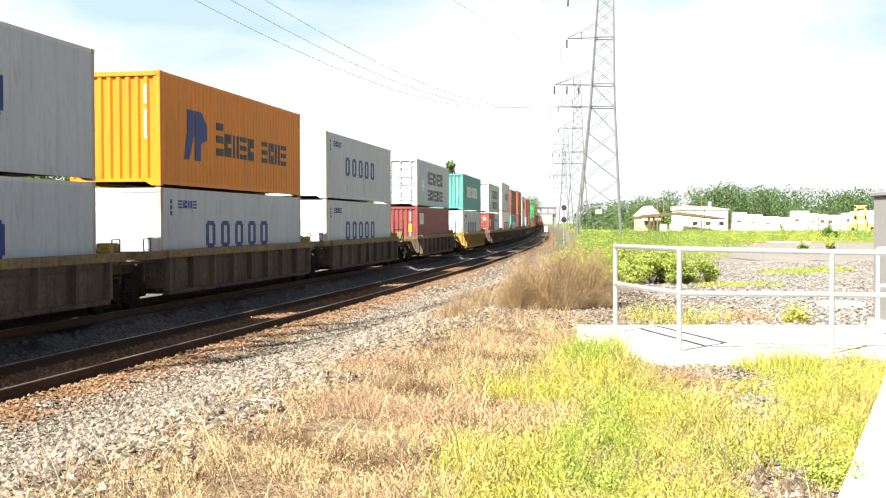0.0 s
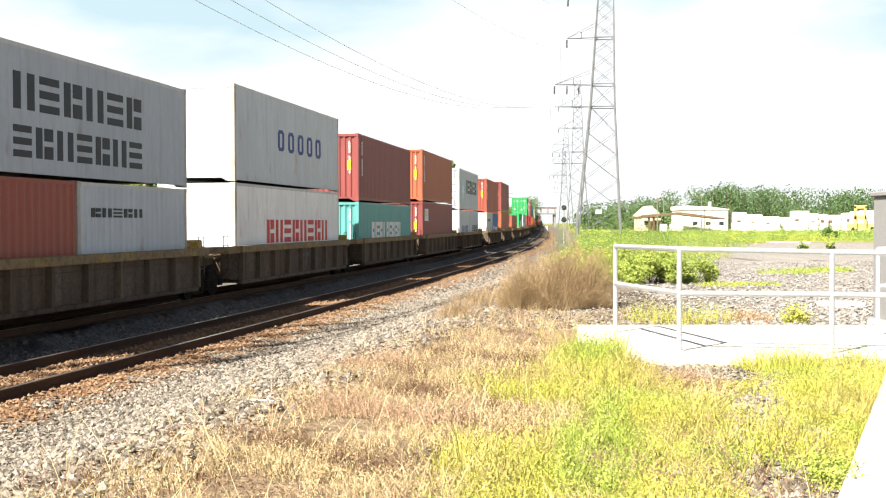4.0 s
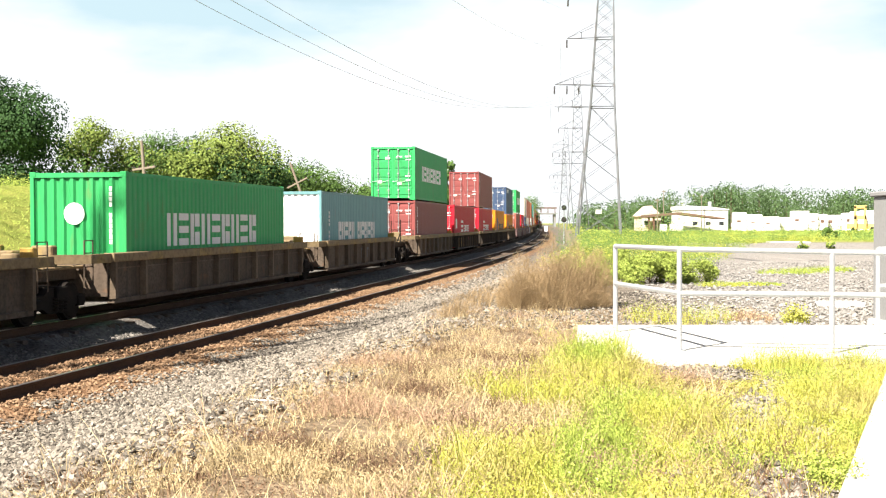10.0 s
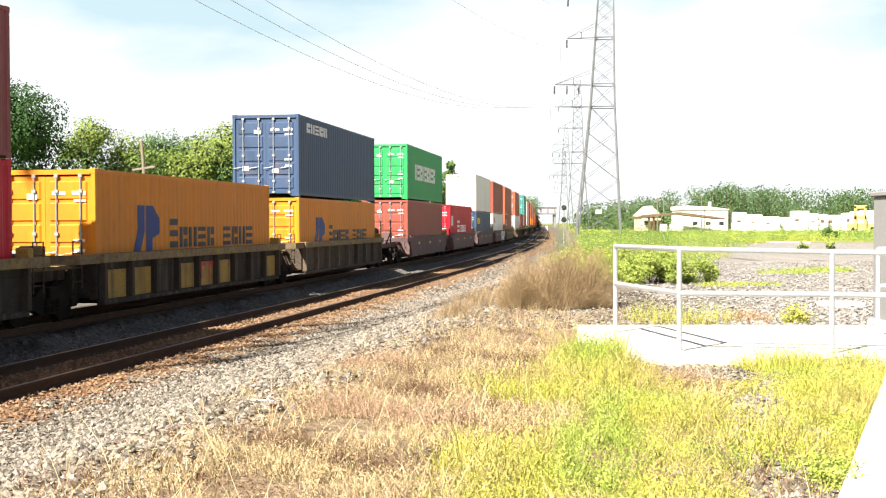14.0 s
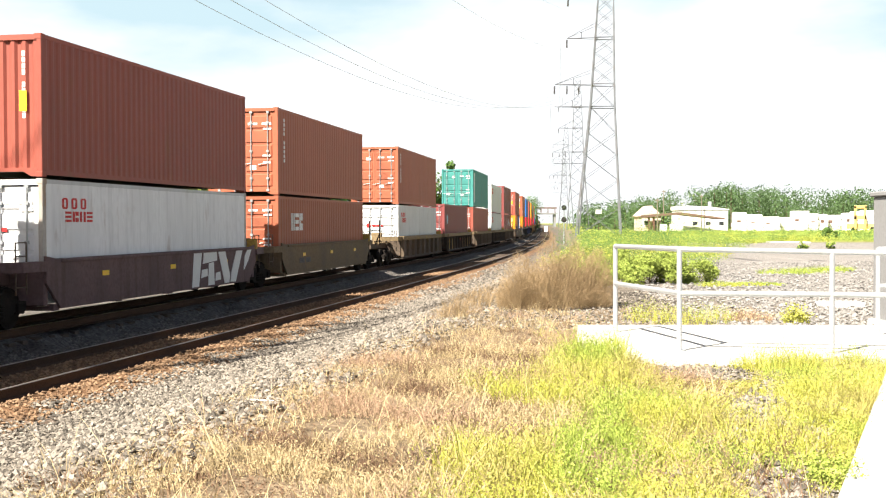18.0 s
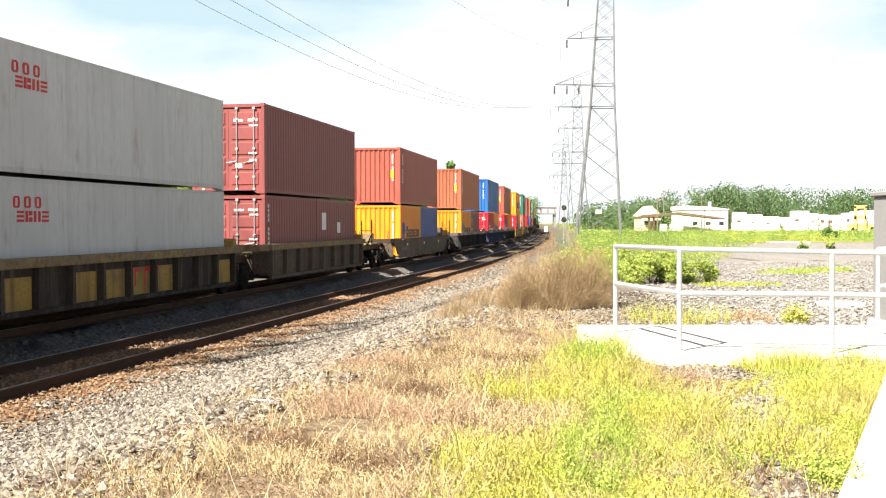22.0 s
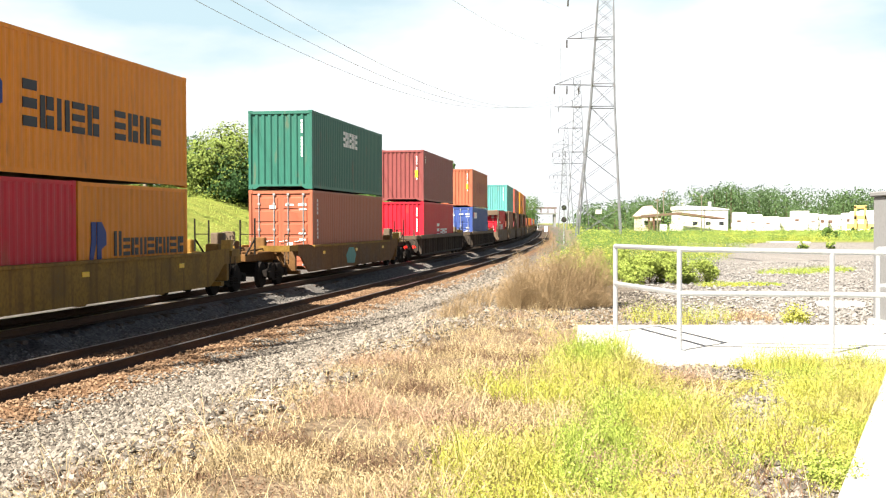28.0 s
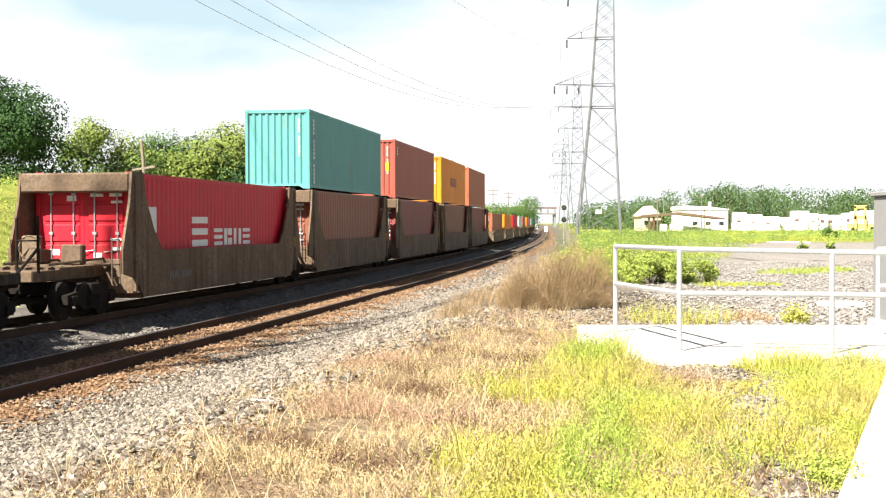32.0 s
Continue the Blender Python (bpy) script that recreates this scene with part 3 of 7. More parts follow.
def container(colour, long=12.192, high=HIGH, end="blank", smooth=False, marks=(), label=""):
    """A shipping container: its base on z = 0, its front end at -x, its near side at -y."""
    ob = tagged(new("shipping_container"), label, "container", "containers on the train")
    L, H, W = long / 2, high, WIDE / 2
    key = (round(long, 2), round(high, 2))

    def add(name, make, mat, m=None, lab="", parent=None, k=()):
        o = link_mesh(name, shape((name, *key, *k), make, mat), parent or ob, lab)
        if m is not None:
            o.matrix_basis = m
        return o

    flip = pose(0, 0, 0, 0, 0, 180)
    frame_paint = "pale_post" if colour in ("pale_blue_grey", "blue_grey", "white") else colour
    if smooth:
        side = lambda: one_box(-L + 0.10, L - 0.10, -W + 0.012, -W + 0.06, 0.14, H - 0.10)
    else:
        side = lambda: corrugated(-L + 0.14, L - 0.14, 0.14, H - 0.09, -W + 0.012, 0.017, 0.285, "x")
    for m in (None, flip):
        add("side_panel", side, colour, m, k=(smooth,))
    add("roof", lambda: corrugated_roof(L, W, H), colour)
    add("floor", lambda: one_box(-L + 0.12, L - 0.12, -W + 0.05, W - 0.05, 0.11, 0.16), "casting")
    for m in (None, flip):
        add("bottom_rail", lambda: one_box(-L + 0.15, L - 0.15, -W + 0.004, -W + 0.06, 0.05, 0.155), colour, m)
        add("top_rail", lambda: one_box(-L + 0.15, L - 0.15, -W + 0.004, -W + 0.06, H - 0.10, H - 0.015), "light_grey" if frame_paint == "pale_post" else colour, m)
        add("corner_post", lambda: one_box(-L + 0.006, -L + 0.15, -W + 0.006, -W + 0.11, 0.10, H - 0.10, 0.01), frame_paint, m)
        add("corner_post", lambda: one_box(-L + 0.006, -L + 0.15, W - 0.11, W - 0.006, 0.10, H - 0.10, 0.01), frame_paint, m, k=(1,))
        add("end_header", lambda: one_box(-L + 0.008, -L + 0.10, -W + 0.11, W - 0.11, H - 0.13, H - 0.02), colour, m)
        add("end_sill", lambda: end_sill_mesh(L, W), colour, m)
        for sy in (-1, 1):
            for z in (0.0, H - 0.118):
                add("corner_casting", lambda sy=sy, z=z: one_box(-L, -L + 0.178, min(sy * W, sy * (W - 0.162)), max(sy * W, sy * (W - 0.162)), z, z + 0.118, 0.012),
                    frame_paint, m, k=(sy, z))
    # the end that leads, and the other one
    for lead in (True, False):
        m = None if lead else flip
        doors = (end == "doors") == lead
        if doors:
            for sy in (-1, 1):
                w = W - 0.115
                md = pose(-L + 0.05, -w if sy < 0 else 0.004, 0)
                leaf = add("door", lambda w=w: door_leaf(H, w - 0.004), colour, (m @ md) if m else md)
                if lead:
                    for y in (0.22 * w, 0.74 * w):
                        add("lock_rod", lambda: lock_rod(H), "galvanised", pose(-0.05, y, 0), "galvanised lock rod", leaf)
        else:
            add("end_panel", lambda: corrugated(-W + 0.11, W - 0.11, 0.15, H - 0.12, -L + 0.03, 0.045, 0.25, "y") if not smooth
                else one_box(-L + 0.02, -L + 0.06, -W + 0.11, W - 0.11, 0.15, H - 0.12), "white" if colour == "slate_teal" else colour, m, k=(smooth, "end"))
    if end == "doors":
        o = link_mesh("door_placard", shape(("door_placard", *key), lambda: placards(L, H, W), "letter_white"), ob, "small pale placards on the doors")
    else:
        o = link_mesh("end_code", shape(("end_code", *key, smooth), lambda: end_column(L, H, W, smooth), "letter_white"), ob, "upright pale code on the end")
        if colour in ("rust_orange", "brick_red", "maroon"):
            part("yellow_tag", one_box(-L + 0.016, -L + 0.030, -0.88, -0.72, 0.46 * H, 0.46 * H + 0.42), MAT["letter_yellow"], ob, "small yellow panel")
    o["kind"] = "stuff"
    y = -W + (0.010 if not smooth else 0.008)
    for name, make, mat, lab in marks:
        o = part(name, make(L, H, y), MAT[mat], ob, lab)
        if name in ("lettering", "side_code"):
            o["kind"] = "stuff"
    return ob


def end_sill_mesh(L, W):
    """The end's bottom beam, cut up in the middle between sloped shoulders."""
    bm = bmesh.new()
    prism(bm, [(-W + 0.11, 0.02), (-W + 0.26, 0.02), (-W + 0.42, 0.115), (W - 0.42, 0.115), (W - 0.26, 0.02), (W - 0.11, 0.02), (W - 0.11, 0.19), (-W + 0.11, 0.19)], -L + 0.008, -L + 0.10)
    for v in bm.verts:
        v.co = Vector((v.co.y, v.co.x, v.co.z))
    bmesh.ops.recalc_face_normals(bm, faces=bm.faces[:])
    return bm


def placards(L, H, W):
    bm = bmesh.new()
    for y0, y1, lo, hi in ((-0.98, -0.66, 0.80, 0.828), (-0.98, -0.70, 0.745, 0.765), (-0.50, -0.18, 0.80, 0.825), (-0.95, -0.68, 0.44, 0.46), (-0.95, -0.70, 0.36, 0.385),
                           (-0.46, -0.24, 0.29, 0.34), (0.18, 0.42, 0.765, 0.81), (0.62, 0.86, 0.32, 0.37)):
        box(bm, -L + 0.012, -L + 0.024, y0, y1, lo * H, hi * H)
    return bm


def end_column(L, H, W, smooth):
    bm = bmesh.new()
    z = 0.88 * H
    for k in range(11):
        if k not in (4,):
            box(bm, -L + (0.022 if not smooth else 0.012), -L + 0.034, -0.85, -0.78, z - 0.105, z)
        z -= 0.125
    return bm


def corrugated_roof(L, W, H):
    bm = bmesh.new()
    n = 34
    p = (2 * L - 0.1) / n
    rows = []
    for k in range(n * 2 + 1):
        x = -L + 0.05 + k * p / 2
        z = H - 0.022 - (0.02 if k % 2 else 0.0)
        rows.append((bm.verts.new((x, -W + 0.03, z)), bm.verts.new((x, W - 0.03, z))))
    for a, b in zip(rows, rows[1:]):
        bm.faces.new((a[0], b[0], b[1], a[1]))
    return bm


# marks on the near side: positions as shares of the length, from the leading end
def words(text, a, b, lo, hi, mat, style="bars", lab="row of painted letter-sized bars"):
    return ("lettering", lambda L, H, y: glyph_row(text, -L + a * 2 * L, -L + b * 2 * L, lo * H, hi * H, style, y), mat, lab)


def upright(a, lo, hi, mat="letter_white"):
    return ("side_code", lambda L, H, y: code_bars(lo * H, hi * H, -L + a * 2 * L, y), mat, "upright column of small painted marks")


def patch(a, b, lo, hi, mat, lab="painted panel"):
    return ("painted_panel", lambda L, H, y: one_box(-L + a * 2 * L, -L + b * 2 * L, y - 0.002, y + 0.012, lo * H, hi * H), mat, lab)


def star(a, mid, r, mat="letter_white"):
    return ("star_mark", lambda L, H, y: star_shape(-L + a * 2 * L, mid * H, r * H, y - 0.004), mat, "seven-pointed painted star")


def disc(a, mid, r, mat):
    def make(L, H, y):
        bm = bmesh.new()
        x = -L + a * 2 * L
        tube(bm, (x, y - 0.004, mid * H), (x, y + 0.012, mid * H), r, sides=24)
        return bm
    return ("round_mark", make, mat, "round pale painted mark")


def emblem(a, b, lo, hi, mat="letter_blue"):
    return ("emblem", lambda L, H, y: emblem_shape(-L + a * 2 * L, -L + b * 2 * L, lo * H, hi * H, y), mat, "slanting painted emblem")


def end_patch(y0, y1, lo, hi, mat="letter_white", lab="painted panel on the end"):
    return ("end_panel_mark", lambda L, H, y: one_box(-L + 0.018, -L + 0.028, y0, y1, lo * H, hi * H), mat, lab)


def end_disc(y0, mid, r, mat="letter_white"):
    def make(L, H, y):
        bm = bmesh.new()
        tube(bm, (-L + 0.014, y0, mid * H), (-L + 0.03, y0, mid * H), r, sides=20)
        return bm
    return ("end_disc_mark", make, mat, "round pale painted disc on the end")


RINGED = (words("CTTCT", 0.235, 0.715, 0.385, 0.675, "letter_blue", "ring"), words("AAAA", 0.09, 0.20, 0.80, 0.88, "letter_blue"), upright(0.05, 0.74, 0.90, "letter_blue"))
STARRED = (patch(0.09, 0.225, 0.15, 0.76, "letter_sky", "pale blue painted square"), star(0.157, 0.46, 0.21),
           words("MAEMEK", 0.29, 0.78, 0.50, 0.78, "letter_dark"), words("EEALANA", 0.29, 0.78, 0.14, 0.38, "letter_dark"))
STARRED_ONE = (patch(0.10, 0.25, 0.16, 0.76, "letter_sky", "pale blue painted square"), star(0.175, 0.48, 0.22), words("MAEMEK", 0.32, 0.90, 0.42, 0.76, "letter_dark"))
ORANGE = (emblem(0.126, 0.265, 0.26, 0.72), words("Hmpmp mmgn", 0.32, 0.87, 0.34, 0.66, "letter_dark"))
ORANGE_LOW = (emblem(0.16, 0.285, 0.30, 0.73), words("Hmpmp mmgn", 0.333, 0.866, 0.365, 0.62, "letter_dark"))
GREEN = (words("EMERGREEN", 0.19, 0.77, 0.38, 0.67, "letter_white"),)
RED_LINE = (words("K", 0.30, 0.415, 0.365, 0.64, "letter_white"), words("LENE", 0.44, 0.70, 0.365, 0.53, "letter_white"))
TEAL = (words("EHMNA", 0.21, 0.45, 0.37, 0.67, "letter_white"), words("EHEPPENG", 0.48, 0.77, 0.37, 0.67, "letter_white"))
CODE = (upright(0.055, 0.42, 0.90),)
SMALL = (patch(0.06, 0.17, 0.62, 0.86, "letter_white", "small pale label"), patch(0.08, 0.15, 0.72, 0.82, "letter_yellow", "small yellow label"))
RED_MARK = (words("MMM", 0.06, 0.16, 0.765, 0.855, "letter_red", "ring", "red painted letter-sized bars"), words("MMMM", 0.075, 0.18, 0.66, 0.745, "letter_red", "bars", "red painted letter-sized bars"),
            ("end_disc_mark", lambda L, H, y: end_disc(0.32, 0.60, 0.11)[1](L, H, y), "letter_red", "round red painted mark"),
            ("end_panel_mark", lambda L, H, y: one_box(-L + 0.010, -L + 0.022, -0.42, 0.14, 0.585 * H, 0.615 * H), "letter_red", "red painted bar on the doors"))


# each unit: place of the leading end along the line, car, lower load, upper load, and the lower load's top
# a load: colour, leading end, smooth or not, marks; two short loads share a lower well
def load(colour, end="blank", marks=(), smooth=False, words_on=""):
    return (colour, end, marks, smooth, words_on)


CONSIST = []
CONSIST += [
    (-47.7, "ribbed", [load("maroon")], load("brick_red", "blank", CODE), 1),
    (-32.0, "ribbed", [load("pale_blue_grey", "blank", RINGED, True)], load("orange", "blank", ORANGE), 0),
    (-16.30, "ribbed", [load("pale_blue_grey", "blank", RINGED, True)], load("pale_blue_grey", "blank", RINGED, True), 0),
    (-0.61, "ribbed", [load("pale_blue_grey", "blank", RINGED, True)], load("orange", "blank", ORANGE), 0),
    (15.10, "ribbed", [load("pale_blue_grey", "blank", RINGED, True)], load("pale_blue_grey", "blank", RINGED, True), 0),
    (34.75, "ribbed", [load("maroon", "blank", SMALL)], load("blue_grey", "doors", STARRED, True), 0),
    (54.55, "ribbed_yellow", [load("pale_blue_grey", "blank", RINGED, True)], load("teal", "blank", TEAL), 0),
    (74.12, "ribbed", [load("brick_red", "doors", (words("MM", 0.12, 0.30, 0.52, 0.78, "letter_white"),)), load("pale_blue_grey", "blank", (words("MMMMM", 0.1, 0.55, 0.70, 0.78, "letter_dark"),))],
     load("blue_grey", "doors", STARRED, True), 0),
    (90.01, "ribbed", [load("white", "blank", (words("MMMMMMMM", 0.24, 0.86, 0.36, 0.62, "letter_red", "bars"),), True)], load("pale_blue_grey", "blank", (words("CTTCT", 0.33, 0.80, 0.40, 0.64, "letter_blue", "ring"),), True), 1),
    (105.65, "ribbed", [load("teal", "blank", TEAL)], load("maroon", "blank", CODE), 0),
    (121.67, "ribbed", [load("maroon", "blank", SMALL)], load("rust_orange", "blank", CODE), 1),
    (137.65, "ribbed", [load("pale_blue_grey", "blank", (words("CTTCT", 0.2, 0.85, 0.37, 0.58, "letter_blue", "ring"),), True), load("blue_grey", "blank", (star(0.15, 0.48, 0.15, "letter_sky"), words("MAEMEK", 0.30, 0.88, 0.40, 0.58, "letter_dark")), True)],
     load("blue_grey", "doors", STARRED_ONE, True), 0),
    (157.22, "ribbed", [load("pale_blue_grey", "blank", (words("MMMMMM", 0.15, 0.6, 0.70, 0.78, "letter_dark"),)), load("blue", "blank", (words("H mmgnam", 0.12, 0.86, 0.36, 0.56, "letter_white"),))], load("brick_red", "blank", CODE), 0),
    (174.01, "ribbed", [load("rust_orange", "blank", CODE)], load("maroon", "blank", (upright(0.9, 0.45, 0.85),)), 1),
    (192.33, "ribbed_long", [load("brick_red", "blank", ())], None, 0),
    (210.39, "ribbed_long", [load("green", "blank", GREEN + (end_disc(0.1, 0.66, 0.26),))], None, 1)]
CONSIST += [
    (227.35, "ribbed", [load("slate_teal", "blank", (words("CMMMM", 0.21, 0.44, 0.28, 0.60, "letter_white", "bars"), words("EHEPPENG", 0.48, 0.76, 0.28, 0.60, "letter_white", "bars"), upright(0.09, 0.15, 0.75)))], None, 1),
    (247.01, "ribbed", [load("maroon", "doors", CODE)], load("green", "doors", GREEN), 1),
    (262.69, "ribbed_mix", [load("red", "doors", RED_LINE + (patch(0.06, 0.12, 0.45, 0.68, "letter_white"),))], None, 1),
    (278.36, "ribbed_mix", [load("red", "doors", RED_LINE)], load("maroon", "doors", CODE), 1),
    (293.98, "ribbed_mix", [load("orange", "doors", ORANGE_LOW)], None, 1),
    (309.53, "ribbed", [load("orange", "doors", ORANGE_LOW)], load("navy", "doors", (words("MMMMM", 0.08, 0.32, 0.80, 0.92, "letter_white"),)), 0),
    (329.89, "plain", [load("brick_red", "doors", ())], load("green", "doors", GREEN), 1),
    (345.77, "plain", [load("red", "doors", RED_LINE + (patch(0.05, 0.12, 0.52, 0.74, "letter_white"),))], None, 1),
    (361.45, "plain", [load("navy", "doors", (words("MMMMM", 0.06, 0.24, 0.62, 0.80, "letter_yellow", "solid", "yellow painted blocks"),))], load("white", "doors", (), True), 0),
    (376.81, "plain_tagged", [load("white", "doors", RED_MARK, True)], load("brick_red", "blank", ()), 0),
    (392.22, "plain_tan", [load("rust_orange", "doors", (words("MMI", 0.12, 0.24, 0.55, 0.78, "letter_white"),))], load("rust_orange", "doors", CODE), 0),
    (412.44, "ribbed", [load("light_grey", "doors", RED_MARK, True)], load("rust_orange", "doors", CODE), 0),
    (428.23, "ribbed_mix", [load("maroon", "doors", (disc(0.105, 0.66, 0.30, "letter_sky"),))], None, 1),
    (444.22, "ribbed", [load("brick_red", "doors", ())], load("dark_teal", "doors", (patch(0.06, 0.105, 0.12, 0.90, "letter_white", "upright pale label with marks"),)), 1),
    (459.98, "ribbed_mix", [load("light_grey", "doors", RED_MARK, True)], load("light_grey", "doors", RED_MARK, True), 0),
    (475.89, "ribbed", [load("maroon", "doors", CODE), load("maroon", "blank", (patch(0.12, 0.22, 0.55, 0.80, "letter_white"), patch(0.5, 0.58, 0.5, 0.66, "letter_white")))], load("maroon", "doors", ()), 0)]
CONSIST += [
    (498.07, "scoop", [load("orange", "blank", (emblem(0.06, 0.22, 0.30, 0.66), words("Hmpmpmgn", 0.28, 0.9, 0.36, 0.58, "letter_dark"))), load("violet_blue", "doors", ())], load("brick_red", "blank", CODE), 0),
    (521.78, "black", [load("orange", "blank", (emblem(0.06, 0.22, 0.30, 0.66), words("Hmpmpmgn", 0.28, 0.9, 0.36, 0.58, "letter_dark"))), load("maroon", "doors", (upright(0.1, 0.2, 0.8),))], load("rust_orange", "blank", CODE), 0),
    (541.47, "black_blue", [load("red", "doors", (words("K", 0.2, 0.42, 0.33, 0.56, "letter_white"), words("LENE", 0.46, 0.9, 0.33, 0.47, "letter_white"))), load("orange", "blank", (emblem(0.06, 0.22, 0.30, 0.66), words("Hmpmpmgn", 0.3, 0.95, 0.36, 0.58, "letter_dark")))],
     load("blue", "blank", (upright(0.045, 0.3, 0.85, "letter_sky"),)), 0),
    (561.01, "black", [load("red", "doors", (words("K", 0.2, 0.42, 0.33, 0.56, "letter_white"), words("LENE", 0.46, 0.9, 0.33, 0.47, "letter_white"))), load("orange", "blank", (emblem(0.06, 0.22, 0.30, 0.66),))], load("brick_red", "blank", CODE), 0),
    (584.80, "scoop_yellow", [load("red", "blank", (words("MM", 0.12, 0.3, 0.45, 0.75, "letter_white"),)), load("orange", "blank", (emblem(0.08, 0.22, 0.30, 0.66), words("Hmpmpmmgn", 0.28, 0.96, 0.36, 0.58, "letter_dark")))], load("orange", "blank", ORANGE), 0),
    (609.00, "scoop_tagged", [load("rust_orange", "doors", CODE)], load("dark_green", "blank", (words("EAPEMAL", 0.385, 0.59, 0.64, 0.85, "letter_white"),)), 1)]
CONSIST += [
    (632.71, "black_close", [load("red", "blank", (words("K", 0.40, 0.50, 0.30, 0.57, "letter_white"), words("LENE", 0.53, 0.76, 0.30, 0.46, "letter_white")))], load("maroon", "blank", (upright(0.055, 0.78, 0.9),)), 1),
    (656.44, "black_close", [load("violet_blue", "doors", (patch(0.10, 0.26, 0.70, 0.86, "letter_white", "small pale label"), patch(0.07, 0.11, 0.74, 0.86, "letter_red")))], load("rust_orange", "blank", (words("MMMMMMMMMM", 0.26, 0.86, 0.40, 0.68, "letter_purple", "solid", "row of faded dark letter-sized blocks"),)), 1),
    (678.56, "bulkhead", [load("red", "doors", RED_LINE + (patch(0.05, 0.12, 0.50, 0.72, "letter_white"),))], None, 1),
    (693.66, "bulkhead", [load("brown", "doors", CODE)], load("teal", "blank", (upright(0.045, 0.1, 0.9),)), 1),
    (709.33, "bulkhead", [load("maroon", "doors", ())], load("brick_red", "blank", (upright(0.05, 0.75, 0.9),)), 1),
    (724.48, "bulkhead", [load("brown", "blank", ())], load("orange", "blank", (words("MMMMM", 0.35, 0.6, 0.4, 0.6, "letter_purple", "solid"),)), 1),
    (739.00, "bulkhead", [load("maroon", "doors", ())], load("rust_orange", "blank", ()), 1),
    (758.6, "plain_tan", [load("rust_orange", "blank", ())], None, 0),
    (774.3, "plain_tan", [load("orange", "blank", ())], None, 0),
    (790.0, "plain_tan", [load("red", "doors", ())], None, 0),
    (805.7, "plain_tan", [load("white", "doors", (), True)], None, 0),
    (821.4, "plain_tan", [load("brick_red", "doors", ())], None, 0),
    (841.0, "ribbed", [load("orange", "blank", ())], None, 0),
    (856.7, "ribbed", [load("maroon", "blank", ())], None, 0),
    (872.4, "ribbed", [load("white", "blank", ())], None, 0),
    (888.1, "ribbed", [load("blue", "blank", ())], None, 0),
    (903.8, "ribbed", [load("green", "blank", ())], None, 0)]
LOW_UPPER = {15.10, 34.75, 54.55, 74.12, 459.98}      # units whose upper load is of the lower kind
SET_STARTS = {-47.7, 34.75, 54.55, 74.12, 157.22, 247.01, 329.89, 412.44, 498.07, 521.78, 584.80, 609.00, 632.71, 656.44, 678.56, 758.6, 841.0}
COLOUR_WORDS = {"orange": "orange", "pale_blue_grey": "pale blue-grey", "white": "white", "light_grey": "light grey", "blue_grey": "weathered blue-grey", "brick_red": "brick-red", "maroon": "dark maroon",
                "rust_orange": "rust-orange", "red": "bright red", "teal": "pale teal", "dark_teal": "dark teal", "slate_teal": "slate-blue", "green": "bright green",
                "dark_green": "dark green", "blue": "blue", "navy": "navy blue", "violet_blue": "violet-blue", "brown": "dusty brown"}
MOVERS = []      # (thing, place of its middle along the line, half length, height)


def container_label(colour, end, smooth, upper, short):
    size = "short " if short else ""
    skin = "smooth-sided" if smooth else "corrugated"
    face = "doors leading" if end == "doors" else "blank end leading"
    where = "stacked on top" if upper else "in a well car"
    return f"{size}{COLOUR_WORDS[colour]} {skin} container, {face}, {where}"


# ---- well cars ----
CAR_STYLE = {   # side, chord, spacing of the ribs (0: plain plate), half length of the well beyond the load
    "ribbed": ("car_brown", "car_chord", 1.5, 0.15), "ribbed_yellow": ("car_yellow", "car_yellow", 1.25, 0.15), "ribbed_long": ("car_brown", "car_chord", 1.5, 1.2),
    "ribbed_mix": ("car_umber", "car_chord", 1.25, 0.15), "plain": ("car_grey", "car_grey", 0, 0.15), "plain_tagged": ("car_grey", "car_grey", 0, 0.15), "plain_tan": ("car_tan", "car_tan", 0, 0.15),
    "scoop": ("car_brown", "car_brown", 0, 2.6), "scoop_yellow": ("car_mustard", "car_mustard", 0, 2.6), "scoop_tagged": ("car_ochre", "car_mustard", 0, 2.6),
    "black": ("car_black", "car_steel", 0.9, 2.6), "black_blue": ("car_blue", "car_blue", 0.9, 2.6), "black_close": ("car_umber", "car_rib", 0.9, 2.6), "bulkhead": ("car_rust", "car_rust", 0, 0.15)}
SILL_TOP, SILL_LOW = 1.40, 0.36
WHEEL_R = 0.42
WHEELS = []


def wheelset_mesh():
    bm = bmesh.new()
    tube(bm, (0, -1.0, 0), (0, 1.0, 0), 0.075, sides=10)
    for s in (-1, 1):
        tube(bm, (0, s * 0.70, 0), (0, s * 0.735, 0), WHEEL_R + 0.025, sides=20)
        tube(bm, (0, s * 0.735, 0), (0, s * 0.84, 0), WHEEL_R, WHEEL_R - 0.008, sides=20)
        tube(bm, (0, s * 0.84, 0), (0, s * 0.855, 0), WHEEL_R - 0.06, WHEEL_R - 0.08, sides=20)
        tube(bm, (0, s * 0.855, 0), (0, s * 0.90, 0), 0.14, 0.11, sides=14)
        for k in range(3):
            a = k * math.tau / 3
            tube(bm, (0.06 * math.cos(a), s * 0.99, 0.06 * math.sin(a)), (0.06 * math.cos(a), s * 1.01, 0.06 * math.sin(a)), 0.015, sides=6)
    return bm


